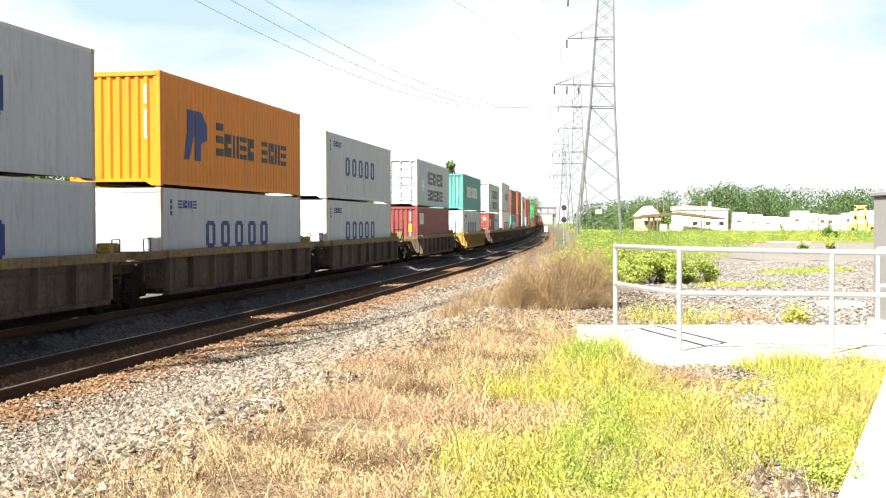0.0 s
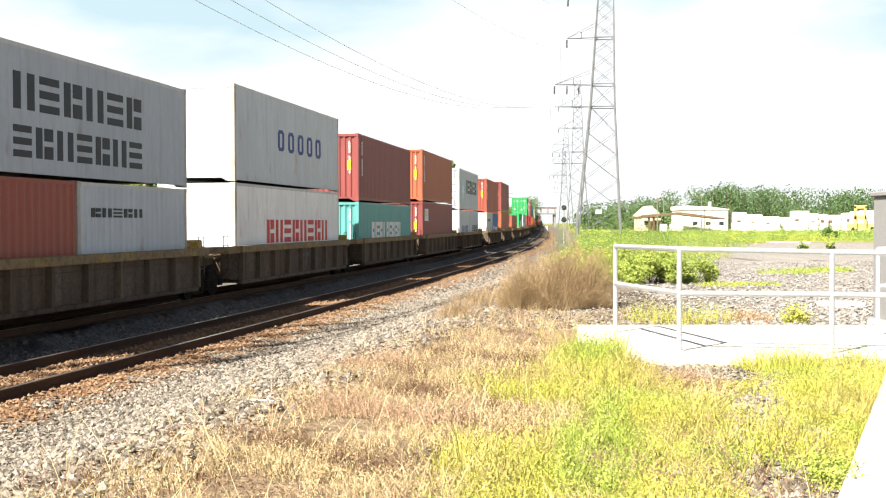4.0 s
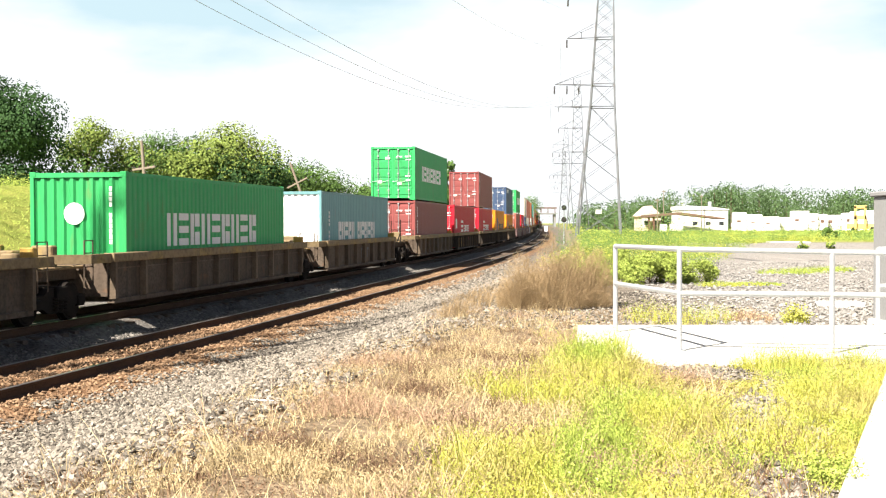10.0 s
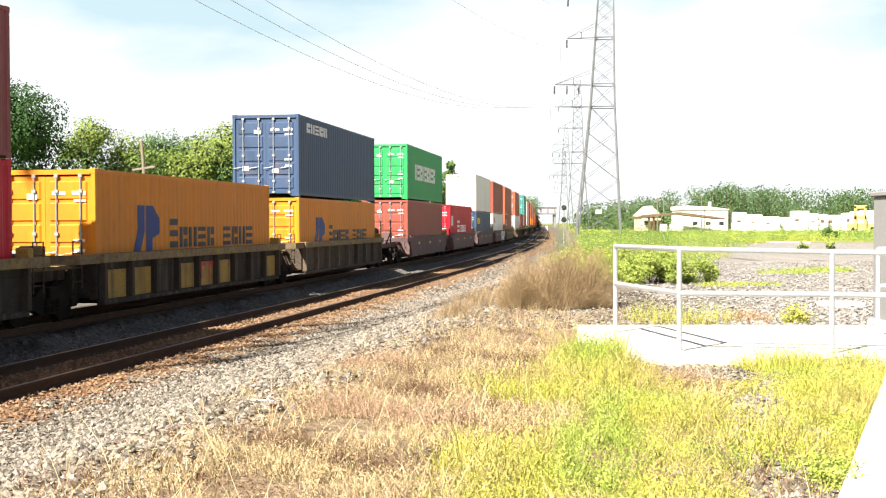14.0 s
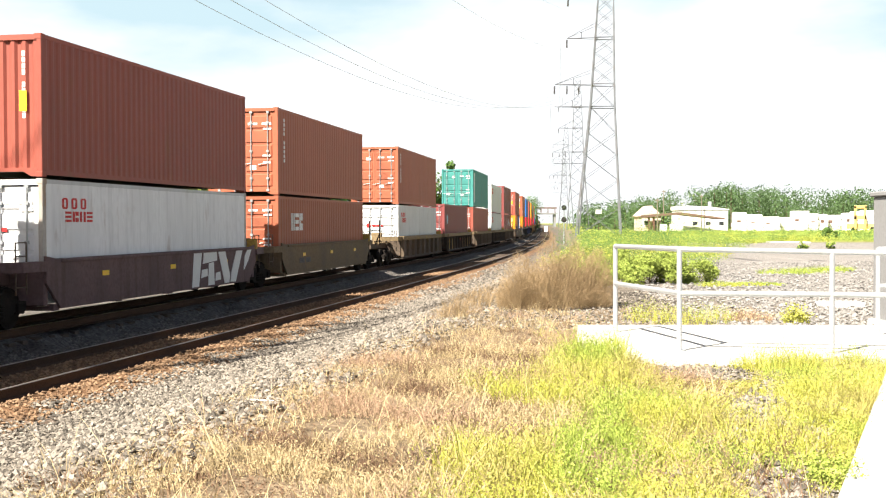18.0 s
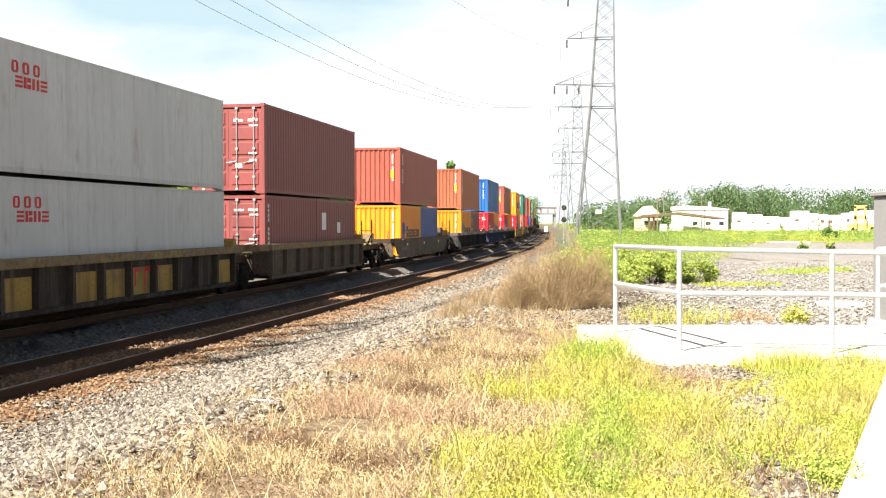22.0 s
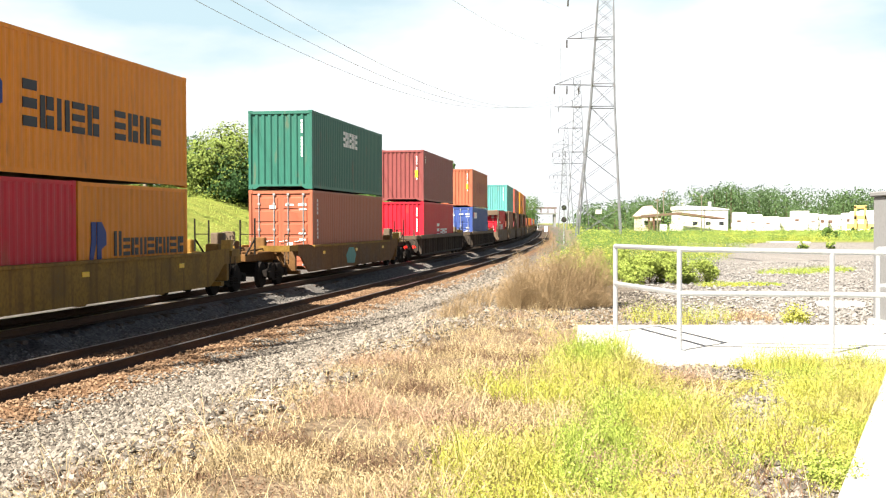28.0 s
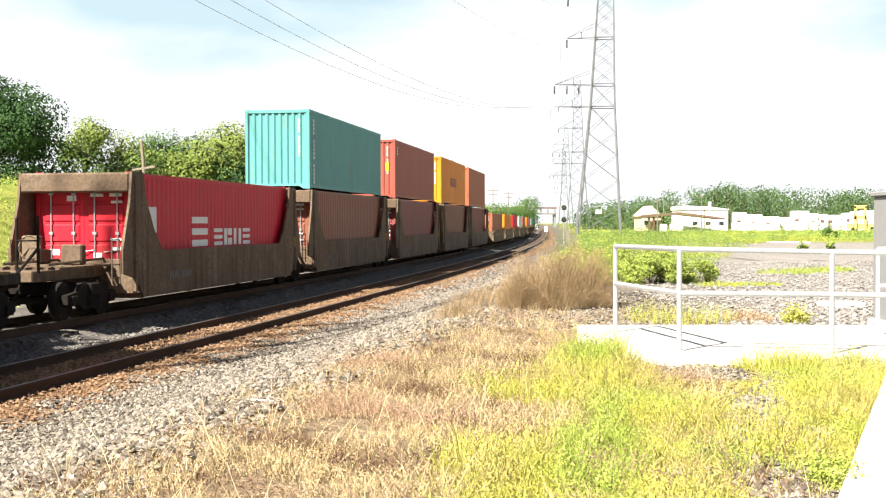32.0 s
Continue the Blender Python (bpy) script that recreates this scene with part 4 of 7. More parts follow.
def side_frame_mesh():
    bm = bmesh.new()
    prism(bm, [(-1.15, 0.36), (-1.15, 0.56), (-0.62, 0.62), (-0.42, 0.76), (0.42, 0.76), (0.62, 0.62), (1.15, 0.56), (1.15, 0.36), (0.78, 0.38), (0.42, 0.22), (-0.42, 0.22), (-0.78, 0.38)], 0.92, 1.06)
    for s in (-1, 1):
        soft_box(bm, s * 0.89 - 0.12, s * 0.89 + 0.12, 0.98, 1.12, 0.32, 0.54, 0.02)
    return bm


def spring_mesh():
    bm = bmesh.new()
    for k in (-0.2, 0.0, 0.2):
        for z in np.arange(0.28, 0.54, 0.075):
            tube(bm, (k, 1.08, z), (k, 1.08, z + 0.045), 0.075, sides=7)
    return bm


def truck(parent, x):
    t = link_mesh("truck_bolster", shape(("truck_bolster",), lambda: one_box(-0.2, 0.2, -1.15, 1.15, 0.50, 0.78, 0.03), "truck"), parent, "grimy cast-steel truck bolster")
    t.matrix_basis = pose(x, 0, 0)
    for m in (pose(0, 0, 0), pose(0, 0, 0, 0, 0, 180)):
        o = link_mesh("side_frame", shape(("side_frame",), side_frame_mesh, "truck"), t)
        o.matrix_basis = m
        o = link_mesh("spring_nest", shape(("spring_nest",), spring_mesh, "truck"), t)
        o.matrix_basis = m
    for s in (-0.89, 0.89):
        w = link_mesh("wheelset", shape(("wheelset",), wheelset_mesh, "truck"), t, "two steel wheels on one axle")
        w.matrix_basis = pose(s, 0, WHEEL_R)
        WHEELS.append((w, s))


def side_outline(style, h):
    if style.startswith("scoop"):
        return [(-h + 1.5, SILL_LOW), (h - 1.5, SILL_LOW), (h - 0.95, 0.60), (h - 0.45, 0.92), (h, 0.98), (h, 1.36), (h - 1.4, 1.34), (h - 2.0, 1.28), (-h + 2.0, 1.28), (-h + 1.4, 1.34), (-h, 1.36), (-h, 0.98), (-h + 0.45, 0.92), (-h + 0.95, 0.60)]
    if style.startswith("plain"):
        return [(-h + 0.5, SILL_LOW), (h - 0.5, SILL_LOW), (h - 0.1, 0.72), (h + 0.1, 0.9), (h + 0.1, 1.44), (h - 0.5, 1.36), (-h + 0.5, 1.36), (-h - 0.1, 1.44), (-h - 0.1, 0.9), (-h + 0.1, 0.72)]
    if style == "bulkhead":
        half = [(h - 0.35, 0.34), (h, 0.80), (h + 0.75, 0.95), (h + 0.75, 1.50), (h + 0.35, 2.60), (h + 0.24, 3.30), (h - 0.42, 3.30), (h - 0.50, 2.75), (h - 1.0, 1.95), (h - 1.5, 1.44)]
        return half + [(-x, z) for x, z in half[::-1]]
    return [(-h, SILL_LOW), (h, SILL_LOW), (h, SILL_TOP - 0.1), (-h, SILL_TOP - 0.1)]


def well_car(style, half, front_truck, rear_truck, coupled_front, coupled_rear, reach_front, reach_rear, label):
    """One unit of a well car on z = 0 at rail level; the load's middle is the origin."""
    side, chord, pitch, _ = CAR_STYLE[style]
    ob = tagged(new("well_car"), label, "rail car", "well cars of the train")
    h = half
    k0 = (style, round(h, 2))
    flip = pose(0, 0, 0, 0, 0, 180)
    y0, y1 = (-1.38, -1.32) if pitch else (-1.42, -1.36)
    rib_mat = {"car_umber": "car_rib_sooty", "car_brown": "car_rib"}.get(side, side)

    def add(name, make, mat, m=None, lab="", key=(), parent=None):
        o = link_mesh(name, shape((name, *k0, *key), make, mat), parent or ob, lab)
        if m is not None:
            o.matrix_basis = m
        return o

    def plate():
        bm = bmesh.new()
        prism(bm, side_outline(style, h), y0, y1)
        return bm

    for m in (None, flip):
        add("side_plate", plate, side, m)
        if pitch:
            add("top_chord", lambda: one_box(-h - 0.1, h + 0.1, -1.535, -1.26, SILL_TOP - 0.17, SILL_TOP + 0.03, 0.015), chord, m, "worn, dusty top chord")
            add("stiffener", lambda: one_box(-h, h, -1.405, -1.37, SILL_TOP - 0.33, SILL_TOP - 0.305), side, m)
            add("bottom_chord", lambda: one_box(-h, h, -1.48, -1.30, SILL_LOW - 0.06, SILL_LOW + 0.05, 0.012), side, m)
            if side in ("car_black", "car_blue"):
                for x in (-h + 0.25, -h + 2.6, 0.0, h - 2.6):
                    o = add("reflector", lambda: one_box(-0.16, 0.16, -1.543, -1.533, SILL_TOP - 0.12, SILL_TOP - 0.01), "reflector", None, "yellow reflective strip")
                    o.matrix_basis = (flip if m else pose(0, 0, 0)) @ pose(x, 0, 0)
            n = int(2 * h / pitch)
            for k in range(n + 1):
                x = -h + 0.05 + k * (2 * h - 0.1) / n
                o = add("rib", rib_mesh, rib_mat, None)
                o.matrix_basis = (flip if m else pose(0, 0, 0)) @ pose(x, 0, 0)
        elif style != "bulkhead":
            top = 1.28 if style.startswith("scoop") else 1.36
            e = 2.0 if style.startswith("scoop") else 0.5
            add("top_chord", lambda: one_box(-h + e, h - e, -1.47, -1.26, top - 0.06, top + 0.02, 0.012), chord, m)
            for x in (-0.6 * h, 0.0, 0.6 * h):
                o = add("reflector", lambda: one_box(-0.16, 0.16, -1.428, -1.418, 0.95, 1.06), "reflector", None, "yellow reflective strip")
                o.matrix_basis = (flip if m else pose(0, 0, 0)) @ pose(x, 0, 0)
        else:
            for e in (-1, 1):
                o = add("end_gusset", lambda: one_box(-0.05, 0.05, -1.47, -1.38, 0.5, 3.2, 0.01), chord, None)
                o.matrix_basis = (flip if m else pose(0, 0, 0)) @ pose(e * (h + 0.1), 0, 0)
    for k in range(5):
        x = -h + 0.4 + k * (2 * h - 0.8) / 4
        o = add("cross_bearer", lambda: one_box(-0.12, 0.12, -1.36, 1.36, SILL_LOW - 0.04, SILL_LOW + 0.09), side)
        o.matrix_basis = pose(x, 0, 0)
    for e, reach, coupled, has_truck in ((-1, reach_front, coupled_front, front_truck), (1, reach_rear, coupled_rear, rear_truck)):
        turn = pose(0, 0, 0) if e > 0 else flip
        top = 2.0 if style == "bulkhead" else 1.22
        o = add("end_bulkhead", lambda top=top: one_box(h - 0.06, h + 0.10, -1.36, 1.36, 0.45, 1.26, 0.015), side)
        o.matrix_basis = turn
        if style == "bulkhead":
            o = add("top_beam", lambda: one_box(h - 0.10, h + 0.30, -1.36, 1.36, 2.82, 3.28, 0.04), chord, None, "heavy dusty end beam across the car")
            o.matrix_basis = turn
        o = add("end_platform", lambda r=reach: one_box(h + 0.10, h + r, -0.62, 0.62, 0.86, 1.10, 0.02), side, key=(round(reach, 2),))
        o["kind"] = "stuff"
        o.matrix_basis = turn
        o = add("end_deck", lambda r=reach: end_deck_mesh(h, r), {"car_brown": "car_chord", "car_umber": "car_chord"}.get(side, side), key=(round(reach, 2),))
        o["kind"] = "stuff"
        o.matrix_basis = turn
        o = add("end_post", lambda: one_box(h + 0.02, h + 0.20, -1.46, -1.16, 1.30, 1.62, 0.02), "car_yellow", None, "worn yellow corner block")
        o.matrix_basis = turn
        if style != "bulkhead":
            o = add("sill_beam", lambda r=reach: sill_run(h, r, 1.42 if pitch else 1.34), chord, None, key=(round(reach, 2),))
            o["kind"] = "stuff"
            o.matrix_basis = turn
        for s in (-1, 1):
            o = add("grab_iron", lambda s=s: grab_iron(h + 0.55, s * 1.24), "car_brown", key=(s,))
            o.matrix_basis = turn
        if coupled:
            o = add("coupler", lambda r=reach: coupler_mesh(h + r), "truck", None, "steel knuckle coupler", key=(round(reach, 2),))
            o.matrix_basis = turn
            o = add("hand_brake", lambda: brake_wheel(h + 1.0), "car_tan", None, "round hand-brake wheel")
            o.matrix_basis = turn
            if style.startswith("plain"):
                o = add("air_reservoir", lambda: cylinder_at((h + 0.35, -0.45, 1.62), (h + 1.35, -0.45, 1.62), 0.24), "truck", None, "black air reservoir on the platform")
            else:
                o = add("brake_stand", lambda: one_box(h + 0.75, h + 1.0, -0.95, -0.55, 1.12, 1.82, 0.03), "car_rib", None, "brown upright brake stand")
            o.matrix_basis = turn
            o = add("hand_posts", lambda r=reach: hand_posts(h + r - 0.35), "truck", None, "tall thin hand posts", key=(round(reach, 2),))
            o.matrix_basis = turn
            o = add("air_hose", lambda r=reach: hose_mesh(h + r), "truck", key=(round(reach, 2),))
            o.matrix_basis = turn
        if has_truck:
            truck(ob, e * (h + has_truck))
    return ob


def rib_mesh():
    """An upright pressed rib: broad at its foot on the plate, narrow outside."""
    bm = bmesh.new()
    rows = []
    for z, w in ((SILL_LOW + 0.05, 0.10), (SILL_TOP - 0.17, 0.075)):
        rows.append([bm.verts.new((x, y, z)) for x, y in ((-w, -1.375), (-0.7 * w, -1.515), (0.7 * w, -1.515), (w, -1.375))])
    for k in range(3):
        bm.faces.new((rows[0][k], rows[0][k + 1], rows[1][k + 1], rows[1][k]))
    bm.faces.new(rows[0][::-1]), bm.faces.new(rows[1])
    bmesh.ops.recalc_face_normals(bm, faces=bm.faces[:])
    return bm


def sill_run(h, r, top):
    """The chord carried on past the well and drawn in towards the coupling, one beam on each side."""
    bm = bmesh.new()
    far = min(r - 0.15, 1.25)
    for s in (-1, 1):
        soft = [(h + 0.10, 1.46), (h + 0.75 * far, 1.40), (h + far, 0.62), (h + far, 0.42), (h + 0.70 * far, 1.18), (h + 0.10, 1.24)]
        a = [bm.verts.new((x, s * y, top - 0.20)) for x, y in soft]
        b = [bm.verts.new((x, s * y, top)) for x, y in soft]
        for k in range(6):
            bm.faces.new((a[k], a[(k + 1) % 6], b[(k + 1) % 6], b[k]))
        bm.faces.new(a[::-1]), bm.faces.new(b)
    bmesh.ops.recalc_face_normals(bm, faces=bm.faces[:])
    return bm


def hand_posts(x):
    """Two tall hand posts with a bar and a raking stay."""
    bm = bmesh.new()
    tube(bm, (x, -1.2, 1.1), (x, -1.2, 2.25), 0.028, sides=6)
    tube(bm, (x + 0.02, -0.72, 1.1), (x + 0.02, -0.72, 2.2), 0.028, sides=6)
    tube(bm, (x, -1.2, 1.75), (x + 0.02, -0.72, 1.75), 0.018, sides=6)
    tube(bm, (x - 0.7, -1.15, 1.12), (x, -1.2, 1.6), 0.03, sides=6)
    return bm


def end_deck_mesh(h, r):
    """An open-bar walkway over the truck, with a pipe run and brake gear on it."""
    bm = bmesh.new()
    far = h + min(r, 2.6)
    for k in range(7):
        y = -0.78 + k * 0.26
        box(bm, h + 0.10, far, y - 0.05, y + 0.05, 1.10, 1.15)
    for x in np.arange(h + 0.2, far, 0.42):
        box(bm, x, x + 0.06, -0.86, 0.86, 1.145, 1.165)
    tube(bm, (h + 0.1, -0.5, 1.24), (far - 0.1, -0.55, 1.22), 0.035, sides=6)
    tube(bm, (h + 0.1, 0.62, 1.28), (far - 0.1, 0.5, 1.2), 0.03, sides=6)
    soft_box(bm, h + 0.35, h + 0.75, -0.95, -0.55, 1.16, 1.50, 0.03)
    soft_box(bm, h + 0.9, h + 1.15, 0.1, 0.6, 1.16, 1.62, 0.03)
    tube(bm, (h + 0.3, -1.1, 1.05), (h + 1.3, -1.05, 1.35), 0.025, sides=6)
    return bm


def grab_iron(x, y):
    bm = bmesh.new()
    tube(bm, (x, y, 0.7), (x, y, 1.72), 0.016, sides=6)
    tube(bm, (x + 0.40, y, 0.7), (x + 0.40, y, 1.72), 0.016, sides=6)
    for z in (0.85, 1.15, 1.45, 1.72):
        tube(bm, (x, y, z), (x + 0.40, y, z), 0.013, sides=6)
    return bm


def cylinder_at(a, b, r):
    bm = bmesh.new()
    tube(bm, a, b, r, sides=14)
    return bm


def brake_wheel(x):
    bm = bmesh.new()
    c = Vector((x, -0.75, 1.55))
    pts = [c + Vector((0.03 * math.sin(3 * k), 0.27 * math.cos(k * math.tau / 14), 0.27 * math.sin(k * math.tau / 14))) for k in range(14)]
    for k in range(14):
        tube(bm, pts[k], pts[(k + 1) % 14], 0.016, sides=5)
    for k in (0, 5, 9):
        tube(bm, c, pts[k], 0.014, sides=5)
    tube(bm, (x - 0.04, -0.75, 1.1), (x - 0.04, -0.75, 1.6), 0.03, sides=6)
    return bm


def coupler_mesh(x):
    bm = bmesh.new()
    soft_box(bm, x - 0.5, x + 0.05, -0.09, 0.09, 0.74, 0.94, 0.02)
    soft_box(bm, x, x + 0.24, -0.17, 0.10, 0.68, 1.0, 0.04)
    soft_box(bm, x + 0.12, x + 0.26, 0.04, 0.16, 0.70, 0.98, 0.03)
    return bm


def hose_mesh(x):
    bm = bmesh.new()
    pts = [Vector((x - 0.1, 0.3, 0.85)), Vector((x + 0.05, 0.3, 0.6)), Vector((x + 0.2, 0.25, 0.45)), Vector((x + 0.34, 0.15, 0.42))]
    for a, b in zip(pts, pts[1:]):
        tube(bm, a, b, 0.03, sides=6)
    return bm


def car_label(style):
    return {"ribbed": "weathered brown well car with ribbed steel sides", "ribbed_long": "weathered brown well car with ribbed steel sides",
            "ribbed_yellow": "worn yellow well car with ribbed steel sides", "ribbed_mix": "sooty well car with worn yellow panels between ribs",
            "plain": "mauve-grey well car with smooth plate sides", "plain_tagged": "mauve-grey smooth well car with white spray paint", "plain_tan": "dusty tan well car with smooth plate sides",
            "scoop": "long dark grey well car with sloped ends", "scoop_yellow": "long mustard-yellow well car with sloped ends", "scoop_tagged": "long brown well car with teal spray paint",
            "black": "long black well car with ribs and pale chord", "black_blue": "long dull blue-black well car with ribbed sides", "black_close": "long black well car with closely spaced ribs",
            "bulkhead": "grimy rust-brown well car with tall end bulkheads"}[style]


def car_marks(ob, style, h, n):
    """Painted panels, lettering bars and spray paint on the near side."""
    rnd = random.Random(n * 7 + 1)
    y = -1.384 if CAR_STYLE[style][2] else -1.424
    if style in ("ribbed", "ribbed_long", "ribbed_mix") and n % 2 == 0:
        bm = bmesh.new()
        for k, w in enumerate((0.34, 0.34, 0.3)):
            x = -0.3 + k * 0.55
            box(bm, x, x + 0.09, y - 0.004, y + 0.01, 0.62, 1.05)
            box(bm, x + 0.09, x + w, y - 0.004, y + 0.01, 0.95, 1.05)
        part("reporting_mark", bm, MAT["letter_red" if style == "ribbed_mix" else "car_steel"], ob, "faded letter-sized bars")["kind"] = "stuff"
    if style == "ribbed_mix":
        for k in rnd.sample(range(9), 6):
            x = -h + 0.14 + k * (2 * h - 0.1) / 9
            part("patch_panel", one_box(x, x + 1.16, y - 0.003, y + 0.01, SILL_LOW + 0.06, SILL_TOP - 0.34), MAT["car_yellow"], ob, "worn yellow panel")
    if style == "plain_tagged":
        bm = bmesh.new()
        x, lo, hi = h - 5.0, 0.40, 1.34
        strokes = ([(0.0, lo), (0.34, lo), (0.5, hi), (0.1, hi)], [(0.55, 1.0), (1.3, 1.06), (1.28, hi), (0.6, hi)], [(0.82, lo), (1.16, lo), (1.12, 1.02), (0.86, 1.0)],
                   [(0.45, 0.62), (0.78, 0.66), (0.78, 0.86), (0.5, 0.84)], [(1.36, hi), (1.74, hi), (2.02, 0.62), (1.98, lo), (1.72, lo)],
                   [(2.06, 0.42), (2.10, 0.66), (2.42, hi), (2.80, hi), (2.36, lo)], [(2.86, 0.70), (3.14, 0.98), (3.34, 1.30), (3.14, hi), (2.92, 1.12)], [(1.2, 0.5), (1.5, 0.52), (1.46, 0.74), (1.24, 0.72)])
        for k, st in enumerate(strokes):
            prism(bm, [(x + 1.4 * u, w) for u, w in st], y - 0.004 - 0.001 * k, y + 0.01)
        part("spray_paint", bm, MAT["letter_white"], ob, "white slanting spray-painted strokes")
    if style == "scoop_tagged":
        bm = bmesh.new()
        prism(bm, [(-1.6, 0.5), (-0.4, 0.46), (-0.1, 0.8), (-0.5, 1.1), (-1.3, 1.12), (-1.8, 0.8)], y - 0.004, y + 0.01)
        part("spray_paint", bm, MAT["dark_teal"], ob, "teal spray-painted blot")
    if style in ("plain", "plain_tan", "bulkhead", "scoop", "scoop_yellow"):
        bm = bmesh.new()
        for k in range(9):
            if k != 4:
                box(bm, -h + 1.9 + k * 0.16, -h + 2.01 + k * 0.16, y - 0.004, y + 0.01, 0.72, 0.90)
        part("reporting_mark", bm, MAT["car_steel"], ob, "faded row of small bars")["kind"] = "stuff"


def build_train():
    for n, (s0, style, lower, upper, tall) in enumerate(CONSIST):
        extra = CAR_STYLE[style][3]
        half = 6.096 + extra
        first = s0 in SET_STARTS
        last = n + 1 == len(CONSIST) or CONSIST[n + 1][0] in SET_STARTS
        nxt = CONSIST[n + 1][0] if n + 1 < len(CONSIST) else s0 + 19.6
        nxt_extra = CAR_STYLE[CONSIST[n + 1][1]][3] if n + 1 < len(CONSIST) else 0.15
        prv = CONSIST[n - 1] if n else None
        gap_rear = nxt - s0 - 12.192 - extra - nxt_extra
        gap_front = s0 - prv[0] - 12.192 - extra - CAR_STYLE[prv[1]][3] if prv else 7.2
        reach_f = gap_front / 2 - (0.22 if first else 0.0)
        reach_r = gap_rear / 2 - (0.22 if last else 0.0)
        out = 1.25 if extra > 2 else 1.55
        car = well_car(style, half, out if first else 0, (out if last else gap_rear / 2), first, last, reach_f, reach_r, car_label(style))
        car_marks(car, style, half, n)
        if s0 == 632.71:
            for x, y in ((-half - 0.35, -1.15), (-half - 1.5, -0.9)):
                bm = bmesh.new()
                tube(bm, (x, y, 0.80), (x - 0.05, y - 0.02, 0.80), 0.10, sides=12)
                part("marker_light", bm, MAT["tail_red"], car, "round glowing red marker light")
        MOVERS.append((car, s0 + 6.096, half, RAISED))
        h = HIGH if tall else LOW_H
        top = RAISED + 0.415 + h
        if len(lower) == 1:
            colour, end, marks, smooth, _ = lower[0]
            c = container(colour, 12.192, h, end, smooth, marks, container_label(colour, end, smooth, False, False))
            MOVERS.append((c, s0 + 6.096, 6.0, RAISED + 0.415))
        else:
            for k, (colour, end, marks, smooth, _) in enumerate(lower):
                c = container(colour, 6.058, h, end, smooth, marks, container_label(colour, end, smooth, False, True))
                MOVERS.append((c, s0 + 3.03 + k * 6.13, 3.0, RAISED + 0.415))
        if upper:
            colour, end, marks, smooth, _ = upper
            c = container(colour, 12.192, LOW_H if s0 in LOW_UPPER else HIGH, end, smooth, marks, container_label(colour, end, smooth, True, False))
            MOVERS.append((c, s0 + 6.096, 6.0, top + 0.025))


build_train()


# ---- concrete walk, ramp slab and handrail ----
SLAB_Z = 0.94


def flat_slab(name, outline, top, deep, mat, label, category):
    bm = bmesh.new()
    a = [bm.verts.new((x, y, top)) for x, y in outline]
    b = [bm.verts.new((x, y, top - deep)) for x, y in outline]
    n = len(outline)
    bm.faces.new(a)
    for k in range(n):
        bm.faces.new((a[k], b[k], b[(k + 1) % n], a[(k + 1) % n]))
    bm.faces.new(b[::-1])
    bmesh.ops.recalc_face_normals(bm, faces=bm.faces[:])
    edges = [e for e in bm.edges if e.verts[0].co.z > top - 0.001 and e.verts[1].co.z > top - 0.001]
    bmesh.ops.bevel(bm, geom=edges, offset=0.012, segments=1, affect="EDGES")
    ob = link_mesh(name, mesh_of(name, bm, mat))
    return tagged(ob, label, category, kind="structure")


flat_slab("pavement", [(1.82, 15.9), (1.61, 14.1), (2.06, 12.05), (4.58, 12.0), (9.5, 12.0), (9.5, 15.5)],
          SLAB_Z, 0.35, MAT["concrete"], "sunlit pale concrete landing slab with a handrail", "pavement")
for k in range(6):
    ya, yb = 11.99 - k * 2.4, 11.99 - (k + 1) * 2.4 + 0.012
    xa, xb = 4.05 - (10.74 - ya) * 0.4265, 4.05 - (10.74 - yb) * 0.4265
    flat_slab("pavement", [(xa, ya), (xb, yb), (xb + 1.65, yb), (xa + 1.65, ya)], SLAB_Z - 0.004, 0.3, MAT["concrete"], "pale concrete walk made of cast bays", "pavement")


def handrail(points, label):
    """Pipe rails through points (x, y, height of the top rail, of the middle rail), with a post at each."""
    ob = tagged(new("handrail"), label, "handrail", "handrails at the landing")
    for k, (a, b) in enumerate(zip(points, points[1:])):
        for level, name in ((2, "top_rail"), (3, "mid_rail")):
            bm = bmesh.new()
            tube(bm, (a[0], a[1], SLAB_Z + a[level]), (b[0], b[1], SLAB_Z + b[level]), 0.029, sides=12)
            part(name, bm, MAT["rail_paint"], ob)
    for x, y, top, _ in points:
        bm = bmesh.new()
        tube(bm, (x, y, SLAB_Z), (x, y, SLAB_Z + top + 0.015), 0.029, sides=12)
        post = part("post", bm, MAT["rail_paint"], ob)
        bm = bmesh.new()
        tube(bm, (x, y, SLAB_Z - 0.002), (x, y, SLAB_Z + 0.012), 0.075, sides=12)
        part("base_flange", bm, MAT["rail_paint"], post)


handrail([(2.176, 14.83, 1.085, 0.615), (2.54, 12.62, 1.095, 0.62), (4.076, 12.3, 1.065, 0.62), (5.7, 11.98, 1.045, 0.61)], "galvanised steel pipe handrail with two rails, bent at the corner")
handrail([(5.30, 14.3, 1.05, 0.60), (7.1, 14.3, 1.05, 0.60), (8.9, 14.3, 1.05, 0.60)], "galvanised steel pipe handrail with two rails, running straight")


